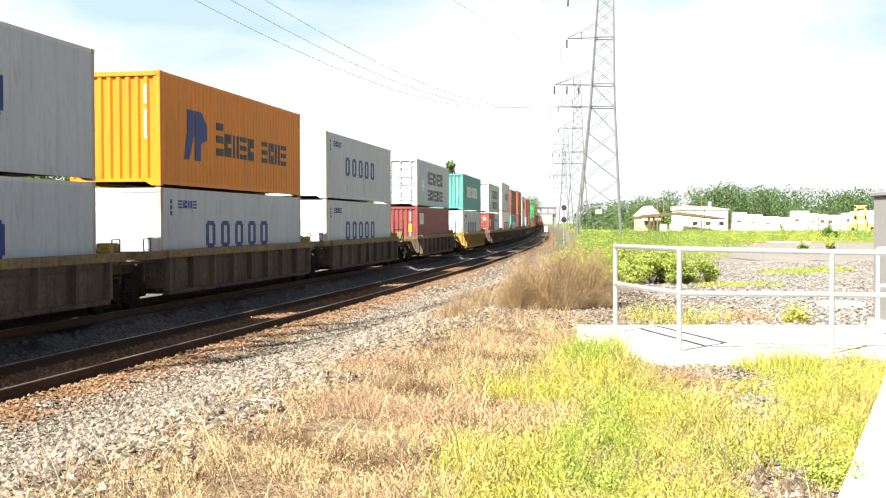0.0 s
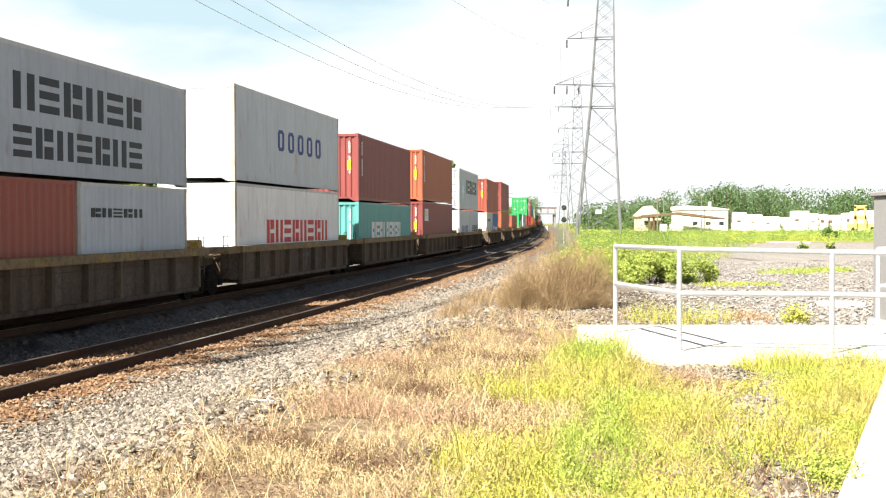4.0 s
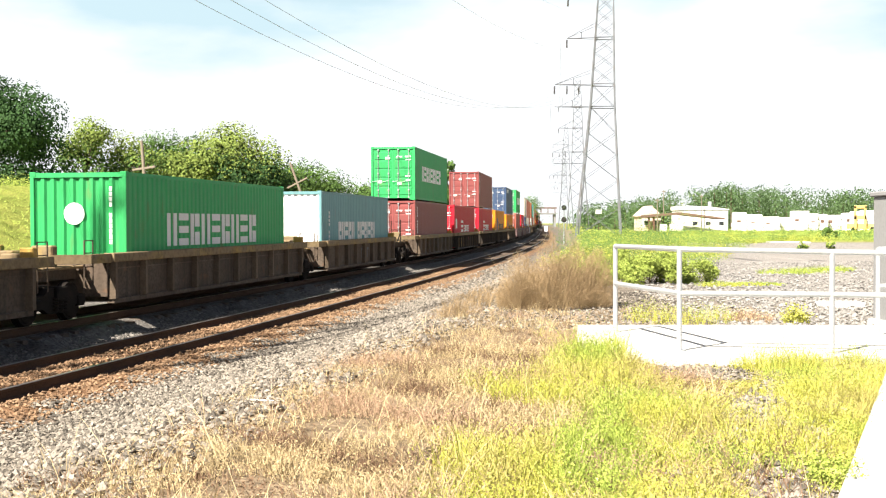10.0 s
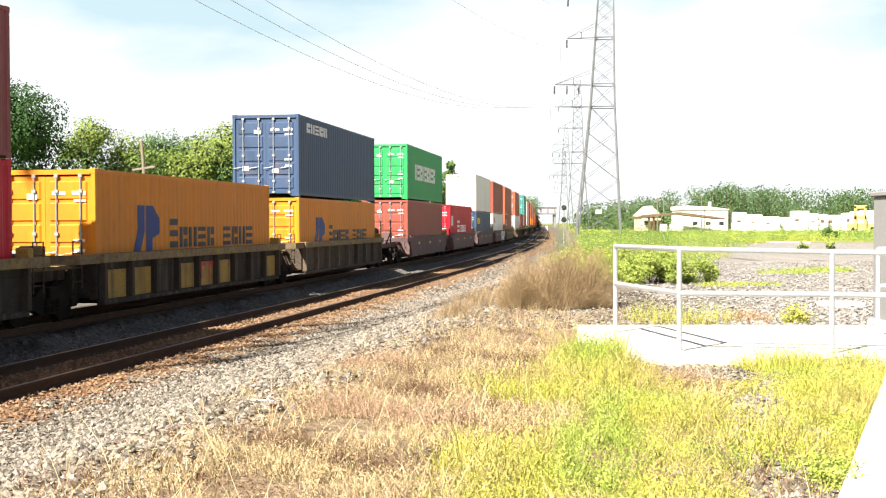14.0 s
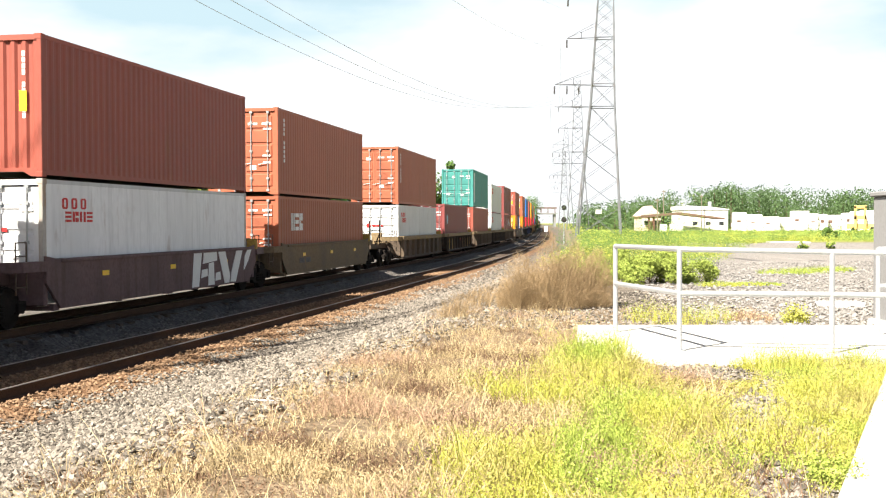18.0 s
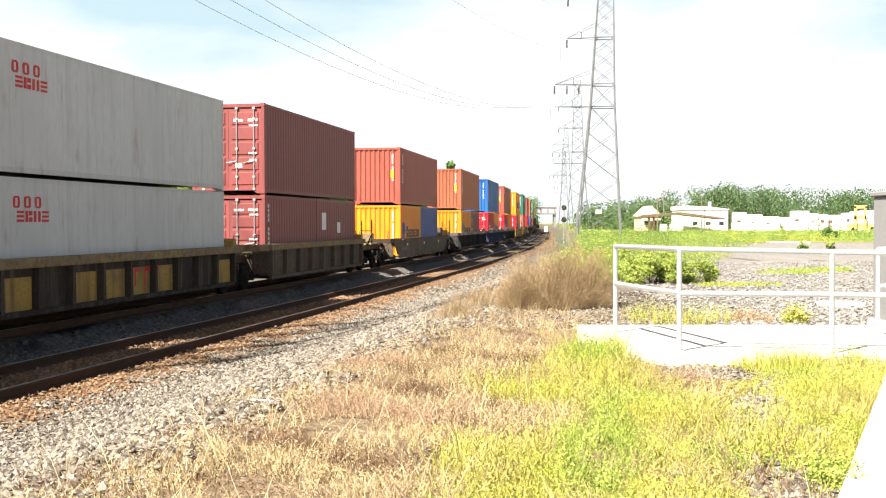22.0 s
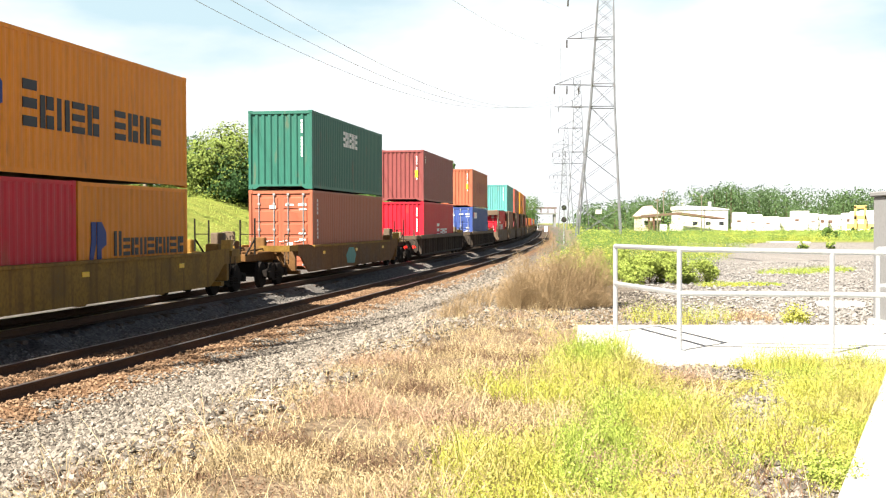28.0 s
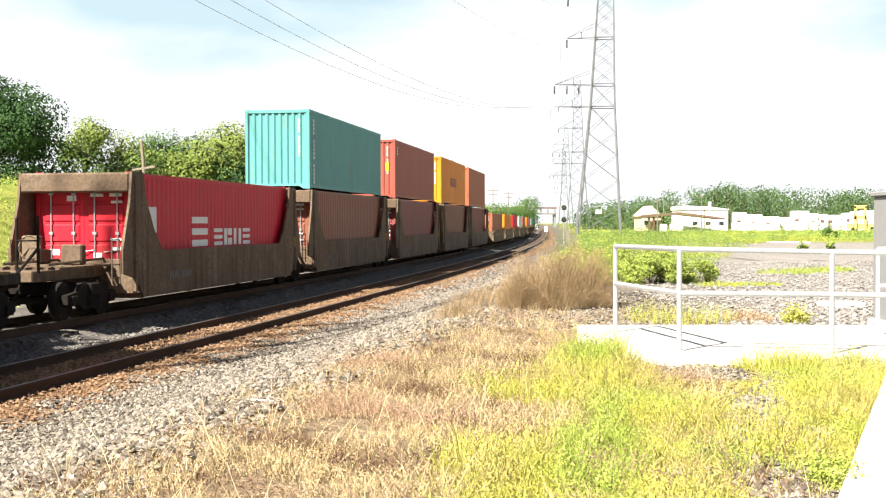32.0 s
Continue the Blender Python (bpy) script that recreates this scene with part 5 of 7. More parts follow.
def equipment_cabinet():
    ob = tagged(new("equipment_cabinet"), "tall dark grey metal trackside equipment cabinet", "cabinet")
    part("body", one_box(6.19, 7.45, 16.0, 16.9, 0.55, 2.68, 0.015), MAT["cabinet"], ob)
    part("lid", one_box(6.15, 7.49, 15.95, 16.95, 2.68, 2.75, 0.015), MAT["cabinet"], ob)
    for x in (6.24, 6.84):
        door = part("door", one_box(x, x + 0.56, 15.972, 16.0, 0.72, 2.60, 0.008), MAT["cabinet"], ob)
        part("handle", one_box(x + 0.46, x + 0.49, 15.93, 15.972, 1.55, 1.75, 0.006), MAT["galvanised"], door)


equipment_cabinet()


# ---- lattice power pylons and their wires ----
def pylon_half(z):
    return float(np.interp(z, [0, 19.0, 34.0, 42.0], [3.15, 1.72, 1.12, 0.75]))


def strut(bm, a, b, r):
    tube(bm, a, b, r, sides=4)


PYLON_ARMS = ((28.6, -5.4), (21.9, -7.0), (18.7, -7.0), (34.6, -5.4))
HANGERS = ((28.6, (-5.4,)), (21.9, (-7.0, -5.2, -3.5)), (34.6, (-5.4,)))


def pylon():
    ob = tagged(new("power_pylon"), "tall grey steel lattice power pylon standing in weeds", "pylon", "pylons along the line")
    levels = [0, 4.2, 8.2, 11.8, 15.0, 18.7, 21.9, 24.4, 26.6, 28.6, 30.6, 32.6, 34.6, 36.6, 38.6, 40.4, 42.0]
    for sx in (-1, 1):
        for sy in (-1, 1):
            bm = bmesh.new()
            ends = [0.0, 19.0, 34.0, 42.0]
            rings = []
            for z in ends:
                h, r = pylon_half(z), 0.14 - 0.0021 * z
                rings.append([bm.verts.new((sx * h + r * u, sy * h + r * w, z)) for u, w in ((-1, -1), (1, -1), (1, 1), (-1, 1))])
            for a, b in zip(rings, rings[1:]):
                for k in range(4):
                    bm.faces.new((a[k], a[(k + 1) % 4], b[(k + 1) % 4], b[k]))
            bm.faces.new(rings[-1])
            part("leg", bm, MAT["lattice"], ob)
    for a, b in zip(levels, levels[1:]):
        ha, hb = pylon_half(a), pylon_half(b)
        for f in range(4):
            c, s = ((1, 0), (0, 1), (-1, 0), (0, -1))[f]
            def at(u, h, z):
                return (c * h - s * u * h, s * h + c * u * h, z)
            bm = bmesh.new()
            strut(bm, at(-1, ha, a), at(1, hb, b), 0.034)
            strut(bm, at(1, ha, a), at(-1, hb, b), 0.034)
            part("cross_brace", bm, MAT["lattice"], ob)
        if b in (18.7, 21.9, 28.6, 34.6):
            bm = bmesh.new()
            for u, v in (((-1, -1), (1, -1)), ((1, -1), (1, 1)), ((1, 1), (-1, 1)), ((-1, 1), (-1, -1))):
                strut(bm, (u[0] * hb, u[1] * hb, b), (v[0] * hb, v[1] * hb, b), 0.06)
            part("ring_brace", bm, MAT["lattice"], ob)
    for z, x in PYLON_ARMS:
        h = pylon_half(z)
        bm = bmesh.new()
        for sy in (-1, 1):
            strut(bm, (h, sy * h, z), (x, 0, z), 0.05)
            if z != 18.7:
                strut(bm, (-h, sy * h, z + 2.0), (x, 0, z), 0.035)
        strut(bm, ((x - h) / 2, 0, z), ((x - h) / 2, 0, z + 0.9), 0.05)
        part("arm", bm, MAT["lattice"], ob)
    for z, xs in HANGERS:
        for x in xs:
            bm = bmesh.new()
            for k in range(7):
                tube(bm, (x, 0, z - 0.25 - k * 0.17), (x, 0, z - 0.37 - k * 0.17), 0.15, 0.10, sides=8)
            part("insulator", bm, MAT["insulator"], ob, "dark string of insulator discs")["kind"] = "stuff"
    return ob


PYLONS = [(-18.4, 8.0, -1.2, -14.0), (22.55, 170.0, 0.3, -10.0), (37.9, 330.0, 0.3, -6.0), (51.4, 490.0, 0.3, -5.0), (67.0, 650.0, 0.3, -5.0)]
first_pylon = pylon()
first_pylon.matrix_basis = pose(PYLONS[0][0], PYLONS[0][1], PYLONS[0][2], 0, 0, PYLONS[0][3])
for x, y, z, turn in PYLONS[1:]:
    copy_thing(first_pylon, pose(x, y, z, 0, 1.7 if y < 200 else 0.0, turn))
part("sign", one_box(-0.45, 0.45, -2.75, -2.72, 3.3, 3.9), MAT["concrete"], [o for o in bpy.data.objects if o.name.startswith("power_pylon.001")][0], "small white warning plate")


def wires():
    for (xa, ya, za, ta), (xb, yb, zb, tb) in zip(PYLONS, PYLONS[1:]):
        ma, mb = pose(xa, ya, za, 0, 0, ta), pose(xb, yb, zb, 0, 0, tb)
        for z, xs in HANGERS:
            for x in xs:
                a, b = ma @ Vector((x, 0, z - 1.5)), mb @ Vector((x, 0, z - 1.5))
                sag = 7.0 if z < 25 else 4.5
                bm = bmesh.new()
                rings = []
                for k in range(29):
                    p = a.lerp(b, k / 28) - Vector((0, 0, sag * 4 * (k / 28) * (1 - k / 28)))
                    rings.append([bm.verts.new(p + Vector((0.014 * math.cos(q * 1.257), 0, 0.014 * math.sin(q * 1.257)))) for q in range(5)])
                for u, w in zip(rings, rings[1:]):
                    for q in range(5):
                        bm.faces.new((u[q], u[(q + 1) % 5], w[(q + 1) % 5], w[q]))
                tagged(link_mesh("power_line", mesh_of("power_line", bm, MAT["wire"])), "thin grey aluminium conductor slung between lattice pylons", "cable", "conductors between pylons")


wires()


# ---- foliage ----
def scatter_quads(points, normals, size, rnd, squash=0.55, jitter=0.6):
    """Folded leaf clumps: two triangles each, turned at random about the way they face."""
    n = len(points)
    up = rnd.normal(size=(n, 3))
    normals = normals + rnd.normal(size=(n, 3)) * jitter
    normals /= np.linalg.norm(normals, axis=1)[:, None] + 1e-9
    t = np.cross(normals, up)
    t /= np.linalg.norm(t, axis=1)[:, None] + 1e-9
    b = np.cross(normals, t)
    s = (size * (0.6 + 0.8 * rnd.rand(n)))[:, None]
    a = points - t * s * 0.5
    c = points + t * s * 0.5
    d = points + b * s * squash + normals * s * 0.12
    e = points - b * s * squash + normals * s * 0.12
    verts = np.stack([a, d, c, e], 1).reshape(-1, 3)
    base = np.arange(n)[:, None] * 4
    faces = np.concatenate([base + np.array([[0, 1, 2]]), base + np.array([[0, 2, 3]])], 0)
    return verts, faces


def raw_mesh(name, verts, faces, mat):
    me = bpy.data.meshes.new(name)
    me.from_pydata(verts.tolist(), [], faces.tolist())
    me.materials.append(mat)
    return me


def crown_points(lobes, count, rnd):
    """Points in uneven lobes (centre, radii), thick near the outside, with gaps."""
    weight = np.array([r[0] * r[1] + r[1] * r[2] + r[0] * r[2] for _, r in lobes])
    pick = rnd.choice(len(lobes), count, p=weight / weight.sum())
    way = rnd.normal(size=(count, 3))
    way /= np.linalg.norm(way, axis=1)[:, None]
    ripple = 1 + 0.16 * np.sin(way[:, 0] * 7 + pick) * np.cos(way[:, 2] * 6 + pick * 2)
    rad = (rnd.rand(count) ** 0.33) * ripple
    c = np.array([l[0] for l in lobes])[pick]
    r = np.array([l[1] for l in lobes])[pick]
    pts = c + way * r * rad[:, None]
    keep = (np.sin(pts[:, 0] * 1.9 + pick) * np.sin(pts[:, 1] * 2.3) * np.sin(pts[:, 2] * 2.1) > -0.42)
    return pts[keep], way[keep]


def tree(x, y, z, high, wide, mat, seed, count, leaf, label, lobes=9, second=None, low=0.18):
    """A tapered trunk with limbs, and a crown of leaf clumps in two tones that paint its light top and shaded foot."""
    rnd = np.random.RandomState(seed)
    ob = tagged(new("tree"), label, "tree", "trees behind the tracks")
    ob.matrix_basis = pose(x, y, z)
    bm = bmesh.new()
    top = Vector((rnd.uniform(-0.3, 0.3), rnd.uniform(-0.3, 0.3), high * 0.55))
    tube(bm, (0, 0, -0.4), top * 0.5, 0.035 * high, 0.026 * high, 9)
    tube(bm, top * 0.5, top, 0.026 * high, 0.012 * high, 8)
    places = []
    for k in range(lobes):
        a = k * 2.4 + rnd.uniform(-0.4, 0.4)
        r = wide * 0.5 * math.sqrt((k + 0.4) / lobes) * 0.72
        zz = high * (low + 0.16 + (0.60 - low) * rnd.rand() + 0.14 * (1 - r / (wide * 0.5)))
        rr = wide * rnd.uniform(0.17, 0.27)
        c = Vector((r * math.cos(a), r * math.sin(a), zz))
        places.append((tuple(c), (rr, rr, rr * rnd.uniform(0.8, 1.15))))
        start = top * rnd.uniform(0.35, 0.95)
        tube(bm, start, c, 0.011 * high, 0.004 * high, 6)
    places.append(((0, 0, high - wide * 0.2), (wide * 0.2, wide * 0.2, wide * 0.2)))
    for k in range(6):
        a = k * math.tau / 6 + rnd.uniform(-0.4, 0.4)
        places.append(((0.27 * wide * math.cos(a), 0.27 * wide * math.sin(a), high * rnd.uniform(0.10, 0.22)), (wide * 0.18, wide * 0.18, high * 0.14)))
    part("trunk", bm, MAT["bark"], ob, "grey-brown trunk with limbs")
    pts, nor = crown_points(places, count, rnd)
    # Upper clumps lighter, lower ones darker: crown light and shade put into leaf colour.
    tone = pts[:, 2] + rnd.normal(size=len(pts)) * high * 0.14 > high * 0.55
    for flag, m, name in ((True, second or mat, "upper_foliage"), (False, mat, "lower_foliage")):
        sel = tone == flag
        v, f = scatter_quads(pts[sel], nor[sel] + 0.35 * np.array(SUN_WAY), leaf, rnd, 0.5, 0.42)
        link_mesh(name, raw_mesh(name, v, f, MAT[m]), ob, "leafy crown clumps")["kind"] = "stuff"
    return ob


def gz1(x, y):
    return float(ground_z(np.array([float(x)]), np.array([float(y)]))[0])


TREES = [  # x, y, height, width, tones, label
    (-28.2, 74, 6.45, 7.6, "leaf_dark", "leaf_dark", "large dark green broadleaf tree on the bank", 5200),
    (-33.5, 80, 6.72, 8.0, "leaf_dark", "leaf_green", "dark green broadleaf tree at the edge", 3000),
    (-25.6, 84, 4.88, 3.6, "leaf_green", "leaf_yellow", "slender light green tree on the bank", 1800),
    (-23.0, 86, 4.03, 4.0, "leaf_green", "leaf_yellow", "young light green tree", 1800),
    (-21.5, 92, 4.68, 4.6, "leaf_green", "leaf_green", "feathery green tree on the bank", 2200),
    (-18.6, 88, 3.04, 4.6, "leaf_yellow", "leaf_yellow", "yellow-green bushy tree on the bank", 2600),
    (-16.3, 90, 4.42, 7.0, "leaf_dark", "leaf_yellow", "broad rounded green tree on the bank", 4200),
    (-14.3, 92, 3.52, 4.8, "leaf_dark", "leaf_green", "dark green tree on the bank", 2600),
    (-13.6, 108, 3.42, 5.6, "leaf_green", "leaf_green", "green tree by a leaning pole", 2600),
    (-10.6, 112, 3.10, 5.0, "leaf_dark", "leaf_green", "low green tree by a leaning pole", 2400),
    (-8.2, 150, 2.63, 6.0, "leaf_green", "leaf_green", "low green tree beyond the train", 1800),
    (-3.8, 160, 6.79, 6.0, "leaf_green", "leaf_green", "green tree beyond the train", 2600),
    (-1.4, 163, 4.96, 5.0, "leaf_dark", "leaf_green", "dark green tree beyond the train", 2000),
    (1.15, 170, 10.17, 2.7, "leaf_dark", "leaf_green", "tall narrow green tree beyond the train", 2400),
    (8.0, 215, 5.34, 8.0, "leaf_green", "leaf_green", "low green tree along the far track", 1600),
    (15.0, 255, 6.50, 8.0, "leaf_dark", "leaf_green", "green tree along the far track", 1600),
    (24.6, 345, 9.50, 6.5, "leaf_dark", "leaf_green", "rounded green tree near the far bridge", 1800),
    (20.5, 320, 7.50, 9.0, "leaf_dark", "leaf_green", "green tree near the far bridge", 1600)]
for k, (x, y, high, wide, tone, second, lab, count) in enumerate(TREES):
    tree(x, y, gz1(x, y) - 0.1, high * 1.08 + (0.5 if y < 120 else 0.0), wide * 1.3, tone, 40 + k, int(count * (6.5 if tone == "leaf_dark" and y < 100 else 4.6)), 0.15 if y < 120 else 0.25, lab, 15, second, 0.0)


def far_woods():
    """The belt of woodland behind the yard on the right, and the low growth beyond the pylons."""
    rnd = np.random.RandomState(77)
    all_v, all_f, n0 = [], [], 0
    lobes = []
    for k in range(95):
        x = 40 + k * 1.32 + rnd.uniform(-1, 1)
        y = 300 + rnd.uniform(0, 50)
        u = x / y
        top = np.interp(784 + 2079 * u, [1040, 1114, 1141, 1170, 1180, 1213, 1245, 1283, 1312, 1341, 1380, 1419, 1453, 1487, 1531, 1600, 1700], [8.0, 8.4, 9.3, 9.0, 10.6, 13.2, 11.2, 13.0, 11.6, 13.0, 11.6, 11.8, 11.4, 10.0, 11.0, 10.5, 11])
        r = rnd.uniform(2.6, 4.4)
        h = (top + 0.2) * rnd.uniform(0.93, 1.03)
        lobes.append(((x, y, h + 0.6 - r), (r, r, r)))
        lobes.append(((x + rnd.uniform(-2, 2), y - 3, (h - r) * 0.5), (r * 1.15, r, h * 0.5)))
    pts, nor = crown_points(lobes, 84000, rnd)
    v, f = scatter_quads(pts, nor, 0.42, rnd, 0.5, 0.5)
    ob = tagged(new("woodland"), "belt of leafy green woodland behind the yard", "trees", kind="stuff")
    link_mesh("foliage", raw_mesh("foliage", v, f, MAT["far_wood"]), ob)["kind"] = "stuff"
    bm = bmesh.new()
    for c, r in lobes[::2]:
        tube(bm, (c[0], c[1], 0), (c[0], c[1], c[2]), 0.25, 0.12, 6)
    part("trunks", bm, MAT["bark"], ob)["kind"] = "stuff"
    # beyond: a low rim of woods all round the horizon
    lobes = []
    for k in range(150):
        a = radians(-40 + k * 0.95)
        d = 700 + rnd.uniform(-60, 120)
        x, y = d * math.sin(a), d * math.cos(a)
        if -0.03 < x / max(y, 1) < 0.115 and y > 0:
            continue
        lobes.append(((x, y, 4.0), (14, 10, rnd.uniform(4.5, 8.0))))
    pts, nor = crown_points(lobes, 16000, rnd)
    v, f = scatter_quads(pts, nor, 2.6, rnd)
    link_mesh("far_rim", raw_mesh("far_rim", v, f, MAT["far_wood"]), ob)["kind"] = "stuff"


far_woods()


# ---- old telegraph poles ----
def telegraph_pole(base, top, arm_z, arm_half, arm_tilt, label):
    ob = tagged(new("telegraph_pole"), label, "pole", "old poles by the line")
    bm = bmesh.new()
    tube(bm, base, top, 0.11, 0.075, 9)
    part("pole", bm, MAT["pole"], ob)
    a, b = Vector(base), Vector(top)
    for k, (f, half) in enumerate(((arm_z, arm_half), (arm_z - 0.09, arm_half * 0.8))[:1 if arm_half < 0.9 else 2]):
        p = a.lerp(b, f)
        d = Vector((math.cos(arm_tilt), -0.25, math.sin(arm_tilt))) * half
        bm = bmesh.new()
        tube(bm, p - d, p + d, 0.07, sides=5)
        arm = part("cross_arm", bm, MAT["pole"], ob)
        for q in (-0.85, -0.4, 0.4, 0.85):
            bm = bmesh.new()
            w = p + d * q
            tube(bm, w, w + Vector((0, 0, 0.17)), 0.04, 0.03, 6)
            part("pin_insulator", bm, MAT["insulator"], arm)


telegraph_pole((-15.0, 60, 1.5), (-15.35, 60, 6.6), 0.72, 0.62, 0.12, "weathered wooden pole with a tilted cross-arm")
telegraph_pole((-9.4, 84, 2.4), (-10.9, 84, 6.7), 0.66, 0.8, 0.45, "leaning weathered pole with a slanting cross-arm")
telegraph_pole((-5.1, 120, 1.8), (-5.75, 120, 8.8), 0.97, 0.5, 0.1, "bare leaning pole among trees")
telegraph_pole((-1.5, 140, 1.2), (-1.5, 140, 7.6), 0.93, 0.95, 0.05, "wooden pole with two cross-arms")
telegraph_pole((2.4, 165, 1.0), (2.4, 165, 8.8), 0.95, 0.9, 0.0, "wooden pole with two cross-arms")
telegraph_pole((9.6, 225, 0.5), (9.6, 225, 9.0), 0.95, 1.0, 0.0, "wooden pole with two cross-arms")
telegraph_pole((14.6, 262, 0.5), (14.6, 262, 9.3), 0.95, 1.0, 0.0, "wooden pole with two cross-arms")
telegraph_pole((36.5, 200, 0.5), (36.5, 200, 6.4), 0.95, 0.4, 0.0, "slim wooden pole beyond the pylon")
telegraph_pole((46.0, 245, 0.5), (46.0, 245, 9.2), 0.95, 0.4, 0.0, "slim wooden pole by the yard")
telegraph_pole((54.6, 248, 0.5), (54.6, 248, 8.2), 0.95, 0.4, 0.0, "slim wooden pole by the yard")


# ---- yard, sheds and white stacks ----
MAT["white_wall"] = material("white_cladding", (0.78, 0.77, 0.75), rough=0.6, grain=0.08, stain=0.25, dirt=(0.6, 0.58, 0.55), scale=0.6)
MAT["pink_wall"] = material("pale_brick", (0.62, 0.47, 0.42), rough=0.85, grain=0.15, stain=0.3, dirt=(0.5, 0.4, 0.35), scale=0.8)
MAT["roof_brown"] = material("canopy_brown", (0.16, 0.10, 0.08), rough=0.8, grain=0.2, stain=0.3, scale=0.8)
MAT["post_red"] = material("post_red_brown", (0.14, 0.07, 0.055), rough=0.7, grain=0.2, scale=2)
MAT["pane"] = material("dark_pane", (0.03, 0.035, 0.04), rough=0.15)
MAT["loader_yellow"] = material("loader_yellow", (0.70, 0.48, 0.18), rough=0.5, grain=0.15, stain=0.3, dirt=(0.4, 0.25, 0.05), scale=1)
YARD_Z = gz1(60, 245)


def house():
    ob = tagged(new("house"), "small pale brick house with a gabled roof", "house")
    x0, x1, y0, y1, z = 42.0, 46.0, 248.0, 258.0, YARD_Z
    part("wall", one_box(x0, x1, y0, y1, z - 0.3, z + 3.2), MAT["pink_wall"], ob)
    bm = bmesh.new()
    prism(bm, [(x0 - 0.4, z + 3.2), (x1 + 0.4, z + 3.2), ((x0 + x1) / 2, z + 5.4)], y0 - 0.3, y1 + 0.3)
    part("roof", bm, MAT["pink_wall"], ob)
    for x in (42.4, 44.4):
        w = part("window", one_box(x, x + 1.0, y0 - 0.05, y0 + 0.02, z + 1.2, z + 2.4), MAT["white_wall"], ob)
        part("pane", one_box(x + 0.1, x + 0.9, y0 - 0.06, y0 - 0.045, z + 1.3, z + 2.3), MAT["pane"], w)


def canopy():
    ob = tagged(new("canopy"), "flat brown loading canopy on posts before a shed", "canopy")
    z = YARD_Z
    bm = bmesh.new()
    prism(bm, [(41.6, z + 2.95), (48.6, z + 3.45), (52.0, z + 3.05), (57.6, z + 2.45), (57.6, z + 2.75), (52.0, z + 3.5), (48.6, z + 3.95), (41.6, z + 3.4)], 240.0, 247.0)
    part("roof", bm, MAT["roof_brown"], ob)
    for x in (42.0, 43.0):
        part("post", one_box(x, x + 0.35, 240.4, 240.8, z - 0.3, z + 2.9), MAT["post_red"], ob)
    for x in (44.6, 46.6):
        part("crate", one_box(x, x + 1.4, 241.0, 242.5, z - 0.1, z + 1.5, 0.05), MAT["white_wall"], ob)


def warehouse():
    ob = tagged(new("warehouse"), "long white flat-roofed warehouse beyond the weeds", "building")
    z = YARD_Z
    part("wall", one_box(51.0, 60.4, 249.0, 262.0, z - 0.3, z + 4.5), MAT["white_wall"], ob)
    bm = bmesh.new()
    prism(bm, [(50.8, z + 4.5), (60.6, z + 4.5), (60.6, z + 4.62), (56.0, z + 5.2), (50.8, z + 5.35)], 248.8, 262.2)
    part("roof", bm, MAT["white_wall"], ob)
    for x in (52.6, 55.4, 58.2):
        d = part("door", one_box(x, x + 1.6, 248.93, 249.02, z, z + 2.3), MAT["white_wall"], ob)
        part("pane", one_box(x + 0.3, x + 1.3, 248.91, 248.935, z + 1.2, z + 2.0), MAT["pane"], d)
    part("roof_vent", one_box(57.0, 57.6, 252, 253, z + 4.9, z + 6.3, 0.05), MAT["galvanised"], ob)


def white_stacks():
    rnd = random.Random(12)
    x = 60.2
    while x < 92:
        w, h = rnd.uniform(1.6, 3.4), rnd.uniform(3.3, 4.6) * (0.82 if 61 < x < 70 else 1.0)
        y = rnd.uniform(238, 244)
        ob = tagged(new("wrapped_stack"), "tall stack of goods wrapped in white sheeting", "stack", "white stacks in the yard")
        layers = rnd.choice((2, 3, 3))
        for k in range(layers):
            o = rnd.uniform(-0.15, 0.15)
            part("wrapped_load", one_box(x + o, x + w + o - 0.06, y, y + rnd.uniform(2.2, 3.2), YARD_Z - 0.25 + k * h / layers, YARD_Z - 0.25 + (k + 1) * h / layers - 0.05, 0.12), MAT["white_wall"], ob)
        if rnd.random() < 0.5:
            part("tear", one_box(x + 0.3, x + 0.3 + rnd.uniform(0.3, 1.0), y - 0.02, y + 0.02, YARD_Z + h * 0.45, YARD_Z + h * 0.45 + rnd.uniform(0.3, 0.7)), MAT["roof_brown"], ob, "dark tear in the sheeting")
        x += w + rnd.uniform(-0.05, 0.25)


def loader():
    ob = tagged(new("yellow_loader"), "yellow straddle loader parked beside white stacks", "vehicle")
    z, y = YARD_Z, 226.0
    for x in (79.2, 81.1):
        part("mast", one_box(x, x + 0.38, y, y + 0.5, z + 0.4, z + 4.9, 0.03), MAT["loader_yellow"], ob)
    part("top_beam", one_box(79.2, 81.48, y, y + 0.5, z + 4.4, z + 5.0, 0.03), MAT["loader_yellow"], ob)
    part("mid_beam", one_box(79.2, 81.48, y, y + 0.5, z + 2.3, z + 3.1, 0.03), MAT["loader_yellow"], ob)
    part("chassis", one_box(78.6, 83.6, y + 0.5, y + 2.8, z + 0.5, z + 1.5, 0.08), MAT["loader_yellow"], ob)
    for x in (79.2, 82.8):
        bm = bmesh.new()
        tube(bm, (x, y + 0.3, z + 0.35), (x, y + 0.7, z + 0.35), 0.5, sides=16)
        part("wheel", bm, MAT["truck"], ob)


house(), canopy(), warehouse(), white_stacks(), loader()


